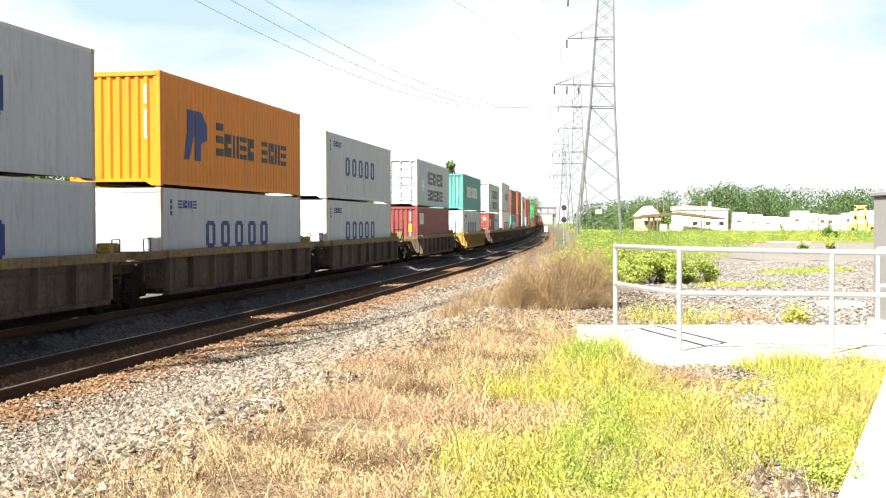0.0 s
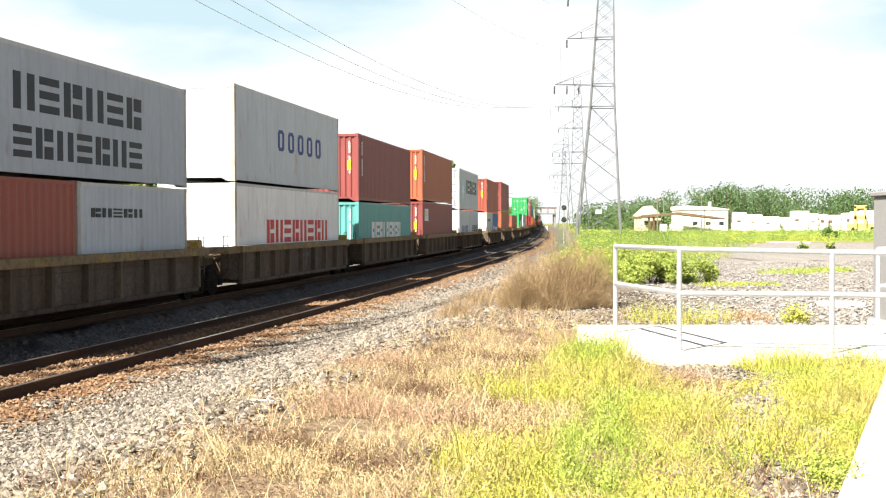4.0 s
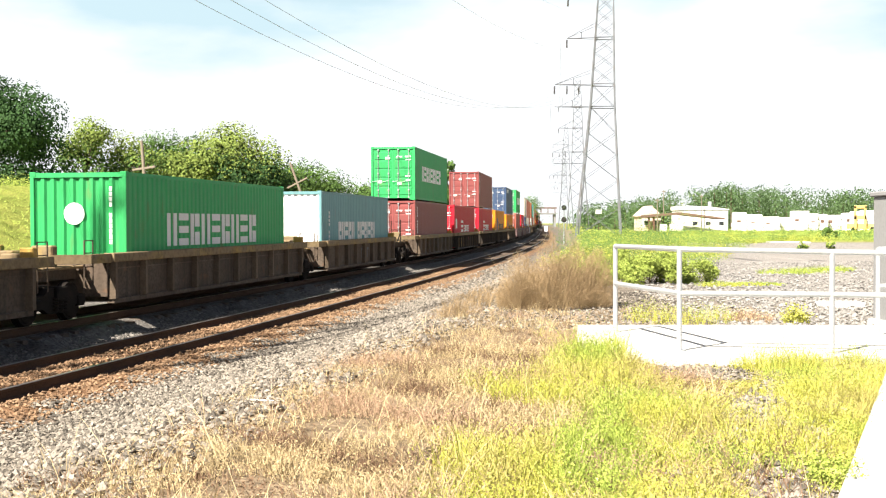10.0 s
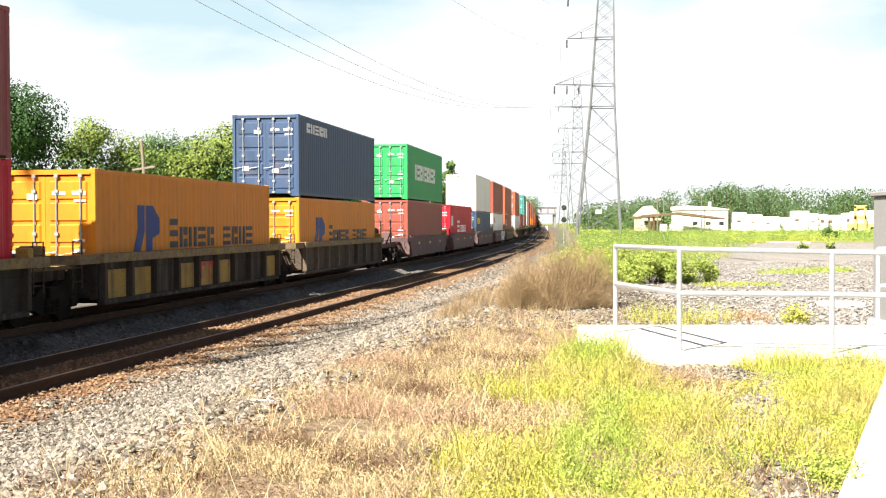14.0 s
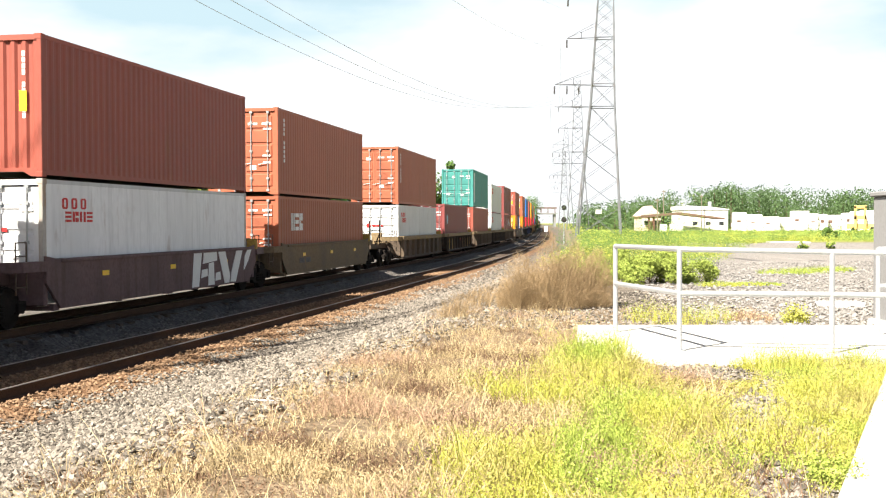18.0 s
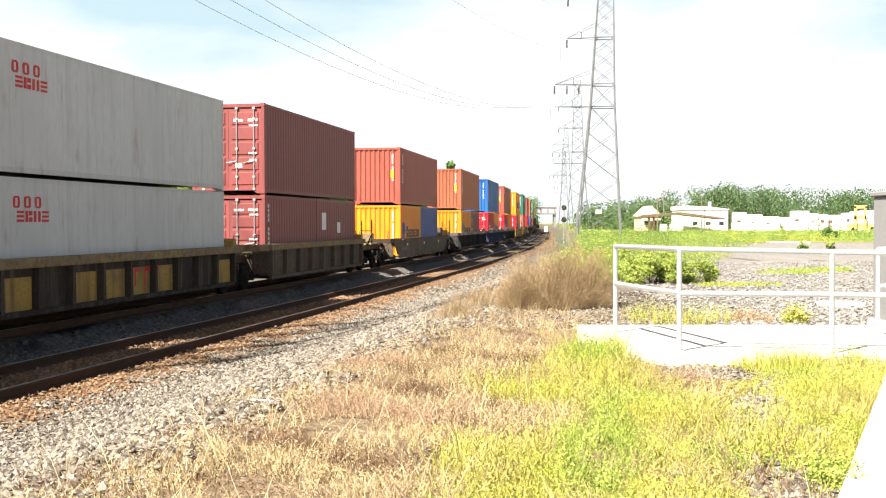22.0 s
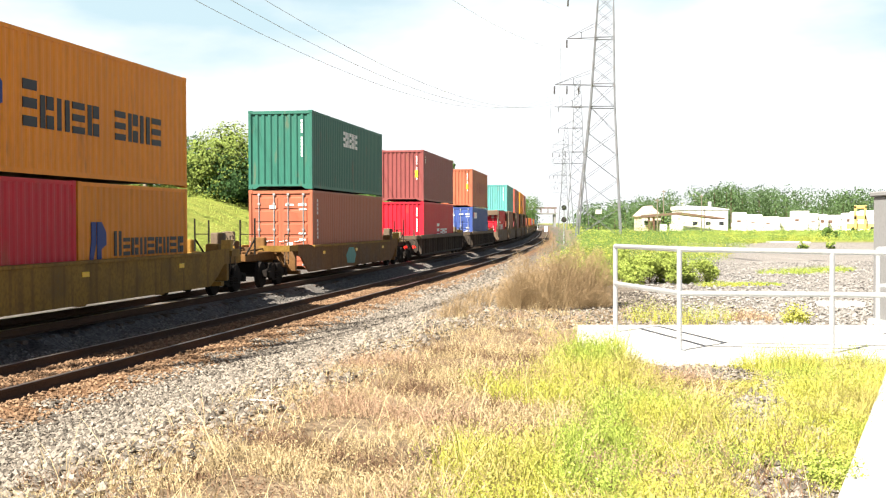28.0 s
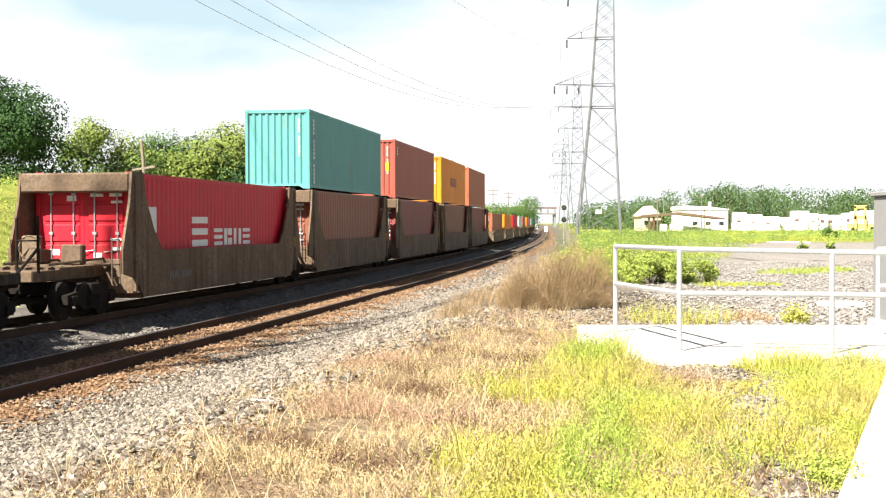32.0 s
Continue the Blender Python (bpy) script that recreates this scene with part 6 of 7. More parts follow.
# ---- the far bridge over the line, signals and boxes ----
def far_bridge():
    ob = tagged(new("road_bridge"), "distant grey road bridge over the tracks", "bridge")
    y = 640.0
    part("deck", one_box(18, 62, y, y + 9, 7.0, 7.9), MAT["cabinet"], ob)
    part("top_chord", one_box(18, 62, y - 0.2, y + 0.3, 10.1, 10.9), MAT["roof_brown"], ob)
    for k in range(12):
        part("post", one_box(19 + k * 3.8, 19.5 + k * 3.8, y - 0.15, y + 0.2, 7.9, 10.1), MAT["roof_brown"], ob)
    for x in (44.5, 60.5):
        part("pier", one_box(x, x + 1.2, y + 1, y + 8, -1, 7.0), MAT["cabinet"], ob)
    part("abutment", one_box(8, 30, y, y + 9, -1, 7.0), MAT["cabinet"], ob)



far_bridge()


def signal_mast(x, y, high, heads, label):
    z = gz1(x, y)
    ob = tagged(new("railway_signal"), label, "signal")
    bm = bmesh.new()
    tube(bm, (x, y, z - 0.2), (x, y, z + high), 0.07, sides=8)
    part("mast", bm, MAT["galvanised"], ob)
    for k in range(heads):
        h = z + high - 0.3 - k * 1.35
        bm = bmesh.new()
        tube(bm, (x, y - 0.12, h), (x, y - 0.06, h), 0.30, sides=14)
        tube(bm, (x, y - 0.28, h), (x, y - 0.12, h), 0.12, sides=10)
        part("head", bm, MAT["car_black"], ob, "round black signal head")
    part("base_cabinet", one_box(x + 0.15, x + 0.75, y - 0.3, y + 0.3, z - 0.1, z + 1.5, 0.03), MAT["pole"], ob, "weathered brown cabinet at the foot")


signal_mast(13.6, 132, 4.4, 2, "trackside signal mast with two black heads")
signal_mast(9.0, 300, 4.6, 1, "distant trackside signal mast")


def relay_case(x, y, w, h, label):
    z = gz1(x, y)
    ob = tagged(new("relay_case"), label, "cabinet", "relay cases by the track")
    part("body", one_box(x, x + w, y, y + w, z - 0.05, z + h, 0.03), MAT["white_wall"], ob)
    part("lid", one_box(x - 0.05, x + w + 0.05, y - 0.05, y + w + 0.05, z + h, z + h + 0.08, 0.02), MAT["galvanised"], ob)


relay_case(33.0, 420, 1.0, 2.0, "far white relay case")
relay_case(28.5, 330, 0.9, 1.6, "white relay case by the far track")


# ---- ballast stones, grass, weeds and bushes ----
def stones(name, x, y, z, size, mat, parent, rnd):
    n = len(x)
    base = np.array([(1, 0, 0), (-1, 0, 0), (0, 1, 0), (0, -1, 0), (0, 0, 1), (0, 0, -1)], float)
    tri = np.array([(0, 2, 4), (2, 1, 4), (1, 3, 4), (3, 0, 4), (2, 0, 5), (1, 2, 5), (3, 1, 5), (0, 3, 5)])
    v = base[None] * (0.65 + 0.7 * rnd.rand(n, 6, 1)) + rnd.normal(size=(n, 6, 3)) * 0.22
    a = rnd.rand(n) * math.tau
    c, s = np.cos(a)[:, None], np.sin(a)[:, None]
    v = np.stack([v[..., 0] * c - v[..., 1] * s, v[..., 0] * s + v[..., 1] * c, v[..., 2] * 0.72], -1)
    v = v * size[:, None, None] * 0.5 + np.stack([x, y, z + size * (0.05 + 0.40 * rnd.rand(n))], -1)[:, None, :]
    f = (np.arange(n) * 6)[:, None, None] + tri[None]
    ob = link_mesh(name, raw_mesh(name, v.reshape(-1, 3), f.reshape(-1, 3), MAT[mat]), parent)
    ob["kind"] = "stuff"
    return ob


def strew(count, s0, s1, d0, d1, rnd, power=1.0):
    """Places beside the empty track: along it from s0 to s1, d0 to d1 to the right of its middle; denser near the viewer."""
    s = s0 + (s1 - s0) * rnd.rand(count) ** power
    d = d0 + (d1 - d0) * rnd.rand(count)
    h = np.interp(s, LINE_S, LINE_H)
    off = d + NEAR_TRACK
    return np.interp(s, LINE_S, LINE_X) + off * np.cos(h), np.interp(s, LINE_S, LINE_Y) - off * np.sin(h), d


def build_ballast():
    rnd = np.random.RandomState(21)
    bed = tagged(new("ballast"), "loose grey and rust-stained ballast stones beside the rails", "gravel", kind="stuff")
    x, y, d = strew(92000, -24, 14, 1.3, 7.2, rnd, 1.3)
    keep = rnd.rand(len(x)) < (1 - 0.8 * ease(d, 5.6, 7.2)) * ease(d + 0.3 * patchy(x, y, 2.0, 3), 1.35, 2.1)
    keep &= (x > -0.40 * y - 0.6)
    x, y = x[keep], y[keep]
    stones("shoulder_stones", x, y, ground_z(x, y), 0.032 + 0.046 * rnd.rand(len(x)) ** 1.5, "stone", bed, rnd)
    x, y, d = strew(7000, 12, 60, 1.5, 6.0, rnd, 1.4)
    stones("further_stones", x, y, ground_z(x, y), 0.05 + 0.07 * rnd.rand(len(x)), "stone", bed, rnd)
    x, y, d = strew(21000, -22, 30, -0.72, 2.1, rnd, 1.25)
    keep = (np.abs(np.abs(d) - 0.755) > 0.11) & (x > -0.40 * y - 0.6)
    x, y = x[keep], y[keep]
    stones("rusty_stones", x, y, ground_z(x, y), 0.03 + 0.05 * rnd.rand(len(x)), "rust_stone", bed, rnd)
    x, y, d = strew(12000, -16, 40, -2.1, -0.85, rnd, 1.3)
    keep = x > -0.40 * y - 0.6
    x, y = x[keep], y[keep]
    stones("middle_stones", x, y, ground_z(x, y), 0.03 + 0.05 * rnd.rand(len(x)), "soot_stone", bed, rnd)
    # the coarse gravel of the yard behind the landing
    n = 21000
    y = 16.2 + 26 * rnd.rand(n) ** 1.3
    x = 2.6 + (0.30 * y + 3) * rnd.rand(n)
    keep = (x > 3.0 + 0.05 * y) & (x < 0.42 * y + 2)
    x, y = x[keep], y[keep]
    stones("yard_stones", x, y, ground_z(x, y), 0.034 + 0.06 * rnd.rand(len(x)) ** 2, "yard_stone", bed, rnd)
    n = 8000
    y = 16.1 + 9 * rnd.rand(n)
    x = -2.0 + 6.6 * rnd.rand(n)
    stones("path_stones", x, y, ground_z(x, y), 0.022 + 0.04 * rnd.rand(n), "stone", bed, rnd)
    n = 5200
    k = rnd.randint(3, size=n)
    x = np.array([1.88, 2.55, 2.35])[k] + rnd.normal(size=n) * np.array([0.19, 0.30, 0.16])[k]
    y = np.array([6.3, 11.45, 8.9])[k] + rnd.normal(size=n) * np.array([0.55, 0.36, 0.55])[k]
    stones("pebbles", x, y, ground_z(x, y), 0.016 + 0.036 * rnd.rand(n) ** 2, "stone", bed, rnd)
    n = 2500
    y = 6 + 6.2 * rnd.rand(n)
    x = 1.2 + 0.4265 * (y - 6) + 0.9 * rnd.rand(n) - 0.3
    stones("verge_stones", x, y, ground_z(x, y), 0.03 + 0.05 * rnd.rand(n), "stone", bed, rnd)


def blades(name, x, y, high, width, mat, parent, rnd, lean=0.35):
    """Bent blades of grass: a quad and a tip each."""
    n = len(x)
    z = ground_z(x, y)
    a = rnd.rand(n) * math.tau
    t = np.stack([np.cos(a), np.sin(a), np.zeros(n)], -1)
    b = rnd.rand(n) * math.tau
    l = lean * (0.3 + rnd.rand(n))
    bend = np.stack([np.cos(b) * l, np.sin(b) * l, np.zeros(n)], -1)
    p = np.stack([x, y, z - 0.02], -1)
    up = np.array([0, 0, 1.0])
    h, w = high[:, None], width[:, None] if isinstance(width, np.ndarray) else width
    m = p + up * h * 0.55 + bend * h * 0.35
    q = p + up * h + bend * h
    v = np.stack([p - t * w / 2, p + t * w / 2, m + t * w * 0.45, m - t * w * 0.45, q], 1)
    k = (np.arange(n) * 5)[:, None]
    faces = np.concatenate([k + np.array([[0, 1, 2]]), k + np.array([[0, 2, 3]]), k + np.array([[3, 2, 4]])], 0)
    ob = link_mesh(name, raw_mesh(name, v.reshape(-1, 3), faces, MAT[mat]), parent)
    ob["kind"] = "stuff"
    return ob


def tufts(name, cx, cy, per, spread, high, leaf, mat, parent, rnd, squash=0.3, sunward=0.0):
    """Leafy weeds: small leaves spread round many short stems."""
    n = len(cx) * per
    k = np.repeat(np.arange(len(cx)), per)
    r = rnd.rand(n) ** 0.6
    a = rnd.rand(n) * math.tau
    hz = high[k] * rnd.rand(n)
    x = cx[k] + spread * r * np.cos(a) * (0.4 + hz / high[k])
    y = cy[k] + spread * r * np.sin(a) * (0.4 + hz / high[k])
    pts = np.stack([x, y, ground_z(x, y) + hz], -1)
    nor = np.stack([np.cos(a) * 0.5, np.sin(a) * 0.5, np.ones(n)], -1) + sunward * np.array(SUN_WAY)
    v, f = scatter_quads(pts, nor, leaf[k] if isinstance(leaf, np.ndarray) else leaf, rnd, squash)
    ob = link_mesh(name, raw_mesh(name, v, f, MAT[mat]), parent)
    ob["kind"] = "stuff"
    return ob


def walk_edge(y):
    return 2.0 + 0.4265 * (y - 5.94)


def patchy(x, y, s, seed):
    return np.sin(x * s + seed) * np.sin(y * s * 1.3 + seed * 2) + 0.6 * np.sin(x * s * 2.3 + y * s * 1.7 + seed * 3)


def spot(x, y, cx, cy, rx, ry, turn=0.0):
    """One inside an oval patch, none outside, with a ragged rim."""
    c, s = math.cos(turn), math.sin(turn)
    u, w = (x - cx) * c + (y - cy) * s, (y - cy) * c - (x - cx) * s
    return 1 - ease(np.hypot(u / rx, w / ry) + 0.22 * patchy(x, y, 5.0, cx + cy), 0.65, 1.15)


def bunches(cx, cy, per, spread, rnd):
    """Several blades from each root."""
    k = np.repeat(np.arange(len(cx)), per)
    r, a = spread * rnd.rand(len(k)), rnd.rand(len(k)) * math.tau
    return k, cx[k] + r * np.cos(a), cy[k] + r * np.sin(a)


def build_meadow():
    rnd = np.random.RandomState(31)
    dry = tagged(new("dry_grass"), "thin bleached straw-coloured grass beside the gravel", "grass", kind="stuff")
    n = 60000
    y = 4.8 + 15 * rnd.rand(n) ** 1.15
    x = -4.0 + 6.5 * rnd.rand(n)
    d = beside(x, y)
    green_line = 0.12 + 0.165 * (y - 6.5) + 0.30 * patchy(x, y, 1.1, 1)
    p = (0.06 + 0.94 * ease(d + 0.5 * patchy(x, y, 1.4, 2), 6.0, 7.8)) * ease(d, 5.0, 6.2) * (1 - 0.55 * ease(x, green_line, green_line + 0.5)) * (1 - 0.75 * ease(y, 11.5, 16))
    p = p * (0.30 + 0.70 * ease(patchy(x, y, 2.0, 4), -0.5, 0.5)) * (1 - 0.85 * spot(x, y, -0.7, 8.4, 0.35, 0.6)) * (1 - 0.6 * spot(x, y, -1.5, 9.6, 0.5, 0.7)) * (1 - 0.9 * spot(x, y, 1.86, 6.2, 0.36, 1.0)) * (1 - 0.9 * spot(x, y, 2.35, 8.9, 0.3, 1.1, -0.3)) * (1 - 0.9 * spot(x, y, 2.55, 11.4, 0.55, 0.8))
    p = np.maximum(p, 0.8 * spot(x, y, 2.0, 10.6, 0.4, 0.7))
    keep = (rnd.rand(n) < p) & (x < walk_edge(y)) & ~((y > 11.9) & (x > 2.0))
    x, y = x[keep], y[keep]
    k, x, y = bunches(x, y, 4, 0.05, rnd)
    root = rnd.rand(k.max() + 1)
    pink = patchy(x, y, 1.3, 9) + 1.0 * (root[k] - 0.5) > 1.0
    hh = (0.04 + 0.17 * root[k] ** 2.2) * (0.5 + 0.7 * rnd.rand(len(x)))
    old = ~pink & (patchy(x, y, 3.1, 21) + 1.2 * (root[k] - 0.5) > 0.62)
    pale = ~pink & ~old
    blades("straw", x[pale], y[pale], hh[pale], 0.0052, "straw", dry, rnd, 0.8)
    blades("brown_straw", x[old], y[old], hh[old] * 0.8, 0.0055, "straw_brown", dry, rnd, 0.9)
    blades("ruddy_straw", x[pink], y[pink], hh[pink], 0.0052, "straw_pink", dry, rnd, 0.9)
    for sel, name, count, mat in ((pale, "seed_heads", 15000, "straw"), (old, "brown_heads", 6000, "straw_brown"), (pink, "ruddy_heads", 5000, "straw_pink")):
        j = rnd.choice(np.nonzero(sel)[0], count)
        tufts(name, x[j], y[j], 4, 0.05, 0.02 + hh[j], 0.019, mat, dry, rnd, 0.17)
    k = rnd.choice(len(x), 500)
    blades("long_stalks", x[k], y[k], 0.20 + 0.30 * rnd.rand(len(k)), 0.004, "straw", dry, rnd, 1.3)

    weeds = tagged(new("green_weeds"), "dense yellow-green weeds along the concrete walk", "weeds", kind="stuff")
    n = 52000
    y = 4.8 + 11 * rnd.rand(n) ** 1.1
    x = -0.6 + 5.2 * rnd.rand(n)
    green_line = 0.12 + 0.165 * (y - 6.5) + 0.35 * patchy(x, y, 1.1, 1)
    bare = np.maximum(spot(x, y, 1.86, 6.2, 0.36, 1.0), spot(x, y, 2.55, 11.4, 0.55, 0.8))
    bare = np.maximum(bare, 0.85 * spot(x, y, 2.35, 8.9, 0.30, 1.1, -0.3))
    bare = np.maximum(bare, 0.6 * ease(patchy(x, y, 2.4, 12), 0.55, 1.0))
    bare = np.maximum(bare, 0.75 * spot(x, y, 2.0, 10.6, 0.35, 0.6))
    p = ease(x, green_line - 0.25, green_line + 0.55) * (1 - 0.95 * bare) * (1 - 0.8 * ease(y, 13.6, 15.4))
    slab = ((y > 11.95) & (x > 1.95)) | ((y > 13.3) & (x > 1.45))
    keep = (rnd.rand(n) < p) & (x < walk_edge(y) - 0.05 + 0.07 * rnd.rand(n)) & ~slab
    cx, cy = x[keep], y[keep]
    k, x, y = bunches(cx, cy, 3, 0.05, rnd)
    root = rnd.rand(len(cx))
    tall = (0.07 + 0.22 * root[k] ** 1.5) * (0.55 + 0.6 * rnd.rand(len(x))) * (0.7 + 0.6 * ease(patchy(x, y, 2.1, 7), -0.3, 1.0)) * (1 - 0.5 * ease(y, 10.8, 11.8) * ease(x, 2.0, 2.2) * ease(3.2 - x, 0.0, 0.3)) * (1 + 0.7 * spot(x, y, 1.6, 11.8, 0.6, 0.8)) * (1 - 0.75 * spot(x, y, 2.45, 10.6, 0.55, 1.5)) * (1 - 0.6 * spot(x, y, 1.75, 5.4, 0.45, 0.8))
    strip = np.maximum(spot(x, y, 1.0, 7.4, 0.28, 1.6, -0.14), spot(x, y, 1.6, 12.4, 0.32, 0.8))
    lush = 1.3 * strip + 0.6 * ease(patchy(x, y, 1.9, 5), 0.2, 1.0) + 0.7 * (root[k] - 0.5) > 0.72
    olive = ~lush & (patchy(x, y, 2.7, 15) + 1.1 * (root[k] - 0.5) > 0.45)
    yellow = ~lush & ~olive
    blades("weed_blades", x[yellow], y[yellow], tall[yellow], 0.0048, "weed", weeds, rnd, 0.6)
    blades("olive_blades", x[olive], y[olive], tall[olive], 0.0048, "weed_olive", weeds, rnd, 0.7)
    blades("green_blades", x[lush], y[lush], tall[lush], 0.0055, "weed_green", weeds, rnd, 0.6)
    for sel, name, count, mat in ((yellow, "weed_leaves", 30000, "weed"), (olive, "olive_leaves", 11000, "weed_olive"), (lush, "green_leaves", 12000, "weed_green")):
        k = rnd.choice(np.nonzero(sel)[0], count)
        tufts(name, x[k], y[k], 3, 0.05, tall[k], 0.0155, mat, weeds, rnd, 0.28)
    # thinner growth on both sides of the walk behind the viewer
    n = 16000
    x, y = rnd.uniform(-5, 8, n), rnd.uniform(-7, 12, n)
    keep = ((y < 4.8) & (x < walk_edge(y) - 0.05)) | (x > walk_edge(y) + 1.75)
    keep &= beside(x, y) > 6.2
    x, y = x[keep], y[keep]
    blades("verge_blades", x, y, 0.06 + 0.14 * rnd.rand(len(x)), 0.007, "weed_olive", weeds, rnd, 0.8)
    stalks = tagged(new("dead_stalks"), "sparse dark red-brown dead stalks between pebbles", "weeds", kind="stuff")
    n = 420
    x, y = 1.78 + 0.17 * rnd.normal(size=n), 6.45 + 0.45 * rnd.normal(size=n)
    blades("stalks", x, y, 0.05 + 0.12 * rnd.rand(n), 0.006, "straw_brown", stalks, rnd, 1.0)
    leafy = tagged(new("leafy_weed"), "low green leafy weed at the edge of the walk", "weeds")
    a, r = rnd.rand(160) * math.tau, rnd.rand(160) ** 0.5
    tufts("leaf_mass", 2.2 + 0.14 * r * np.cos(a), 6.6 + 0.3 * r * np.sin(a), 14, 0.06, 0.06 + 0.10 * rnd.rand(160), 0.022, "weed_green", leafy, rnd)
    bloom = tagged(new("yellow_weed"), "single bright yellow flowering weed among straw", "weeds")
    a, r = rnd.rand(40) * math.tau, rnd.rand(40) ** 0.5
    tufts("flower_heads", 0.42 + 0.07 * r * np.cos(a), 10.45 + 0.1 * r * np.sin(a), 10, 0.03, 0.06 + 0.12 * rnd.rand(40), 0.016, "weed", bloom, rnd)


def shrub(name, spots, mats, label, category, seed, stems, leaves, leaf, spread, thin=0.008):
    """A bush of thin stems and small leaves over given feet (x, y, radius, height)."""
    rnd = np.random.RandomState(seed)
    ob = tagged(new(name), label, category)
    xs, ys, hs = [], [], []
    for x, y, r, h in spots:
        a, q = rnd.rand(stems) * math.tau, rnd.rand(stems) ** 0.5
        xs.append(x + r * q * np.cos(a)), ys.append(y + r * q * np.sin(a)), hs.append(h * (0.55 + 0.5 * rnd.rand(stems)) * (1 - 0.35 * q * q))
    xs, ys, hs = np.concatenate(xs), np.concatenate(ys), np.concatenate(hs)
    blades("stem_tangle", xs, ys, hs, thin, mats[0], ob, rnd, spread)
    if leaves:
        k = rnd.choice(len(xs), leaves)
        tufts("leaf_mass", xs[k], ys[k], 6, 0.13, hs[k], leaf, mats[1], ob, rnd)
    return ob


def twig_bush(name, spots, mat, label, seed, twigs, long, thin):
    """A feathery bush: main stems, and very many fine twigs through uneven mounds (x, y, radius, height)."""
    rnd = np.random.RandomState(seed)
    ob = tagged(new(name), label, "bush")
    k = rnd.randint(len(spots), size=twigs)
    sp = np.array(spots)[k]
    a, q = rnd.rand(twigs) * math.tau, 1.12 * rnd.rand(twigs) ** 0.68
    x, y = sp[:, 0] + sp[:, 2] * q * np.cos(a), sp[:, 1] + sp[:, 2] * q * np.sin(a)
    rim = sp[:, 3] * np.maximum(0.12, 1.05 - 0.55 * q ** 2) * (0.78 + 0.34 * patchy(x, y, 3.6, seed))
    z = ground_z(x, y) + rim * rnd.rand(twigs) ** 0.75
    p = np.stack([x, y, z], -1)
    way = np.stack([0.75 * np.cos(a) * q, 0.75 * np.sin(a) * q, np.full(twigs, 0.8)], -1) + rnd.normal(size=(twigs, 3)) * 0.42
    way /= np.linalg.norm(way, axis=1)[:, None]
    side = np.cross(way, rnd.normal(size=(twigs, 3)))
    side /= np.linalg.norm(side, axis=1)[:, None]
    l = (long * (0.4 + rnd.rand(twigs)))[:, None]
    v = np.stack([p - side * thin, p + side * thin, p + way * l], 1).reshape(-1, 3)
    f = np.arange(twigs * 3).reshape(-1, 3)
    link_mesh("twig_haze", raw_mesh("twig_haze", v, f, MAT[mat]), ob)["kind"] = "stuff"
    n = 90 * len(spots)
    sp = np.array(spots)[rnd.randint(len(spots), size=n)]
    blades("stem_tangle", sp[:, 0] + sp[:, 2] * rnd.uniform(-0.6, 0.6, n), sp[:, 1] + sp[:, 2] * rnd.uniform(-0.6, 0.6, n), sp[:, 3] * (0.6 + 0.6 * rnd.rand(n)), 0.006, mat, ob, rnd, 0.5)
    return ob


def leaf_bush(spots, mats, label, seed, leaves, leaf):
    """A leafy bush: short limbs, and small leaves through uneven mounds (x, y, radius, height)."""
    rnd = np.random.RandomState(seed)
    ob = tagged(new("green_bush"), label, "bush")
    mounds = []
    bm = bmesh.new()
    for x, y, r, h in spots:
        g = gz1(x, y)
        for k in range(7):
            a, q = rnd.rand() * math.tau, r * rnd.rand() ** 0.5
            s = rnd.uniform(0.28, 0.48) * max(r, h * 0.6)
            c = (x + q * math.cos(a), y + q * math.sin(a), g + max(0.05, (h - s) * rnd.uniform(0.0, 0.9)))
            mounds.append((c, (s, s, s * 0.8)))
            tube(bm, (x, y, g - 0.05), c, 0.012, 0.005, 5)
    part("limbs", bm, MAT["bark"], ob)
    pts, nor = crown_points(mounds, leaves, rnd)
    # First tone above, second below; a darker second tone paints the bush's shaded underside.
    tone = pts[:, 2] + rnd.normal(size=len(pts)) * 0.2 > np.median(pts[:, 2])
    for sel, m, nm in ((tone, mats[0], "upper_leaves"), (~tone, mats[1], "lower_leaves")):
        v, f = scatter_quads(pts[sel], nor[sel], leaf, rnd)
        link_mesh(nm, raw_mesh(nm, v, f, MAT[m]), ob)["kind"] = "stuff"
    return ob


build_ballast()
build_meadow()
twig_bush("brown_bush", [(1.42, 20.0, 0.42, 0.72), (1.85, 20.1, 0.58, 0.98), (2.3, 20.4, 0.55, 1.05), (2.0, 20.8, 0.62, 1.08), (1.5, 20.6, 0.5, 0.85), (2.62, 20.7, 0.36, 0.85)],
          "bush_brown", "feathery dried brown bush beside the gravel", 51, 84000, 0.10, 0.0017)
twig_bush("brown_bush", [(0.55, 21.0, 0.5, 0.45), (0.2, 19.0, 0.35, 0.35), (0.9, 22.5, 0.5, 0.45)], "bush_brown", "sparse dried stalks on the gravel", 52, 1800, 0.14, 0.003)
leaf_bush([(4.2, 28.0, 0.7, 0.75), (5.0, 28.4, 0.7, 0.95), (5.7, 28.4, 0.6, 0.9), (4.9, 29.5, 0.8, 1.05), (5.9, 29.5, 0.6, 1.0), (4.0, 30.5, 0.8, 1.1), (4.6, 27.9, 0.5, 0.6), (5.4, 28.1, 0.5, 0.65), (6.2, 28.8, 0.5, 0.7), (3.6, 28.6, 0.6, 0.8)],
          ("bush_green", "bush_green"), "bright green leafy bush behind the handrail", 53, 60000, 0.034)
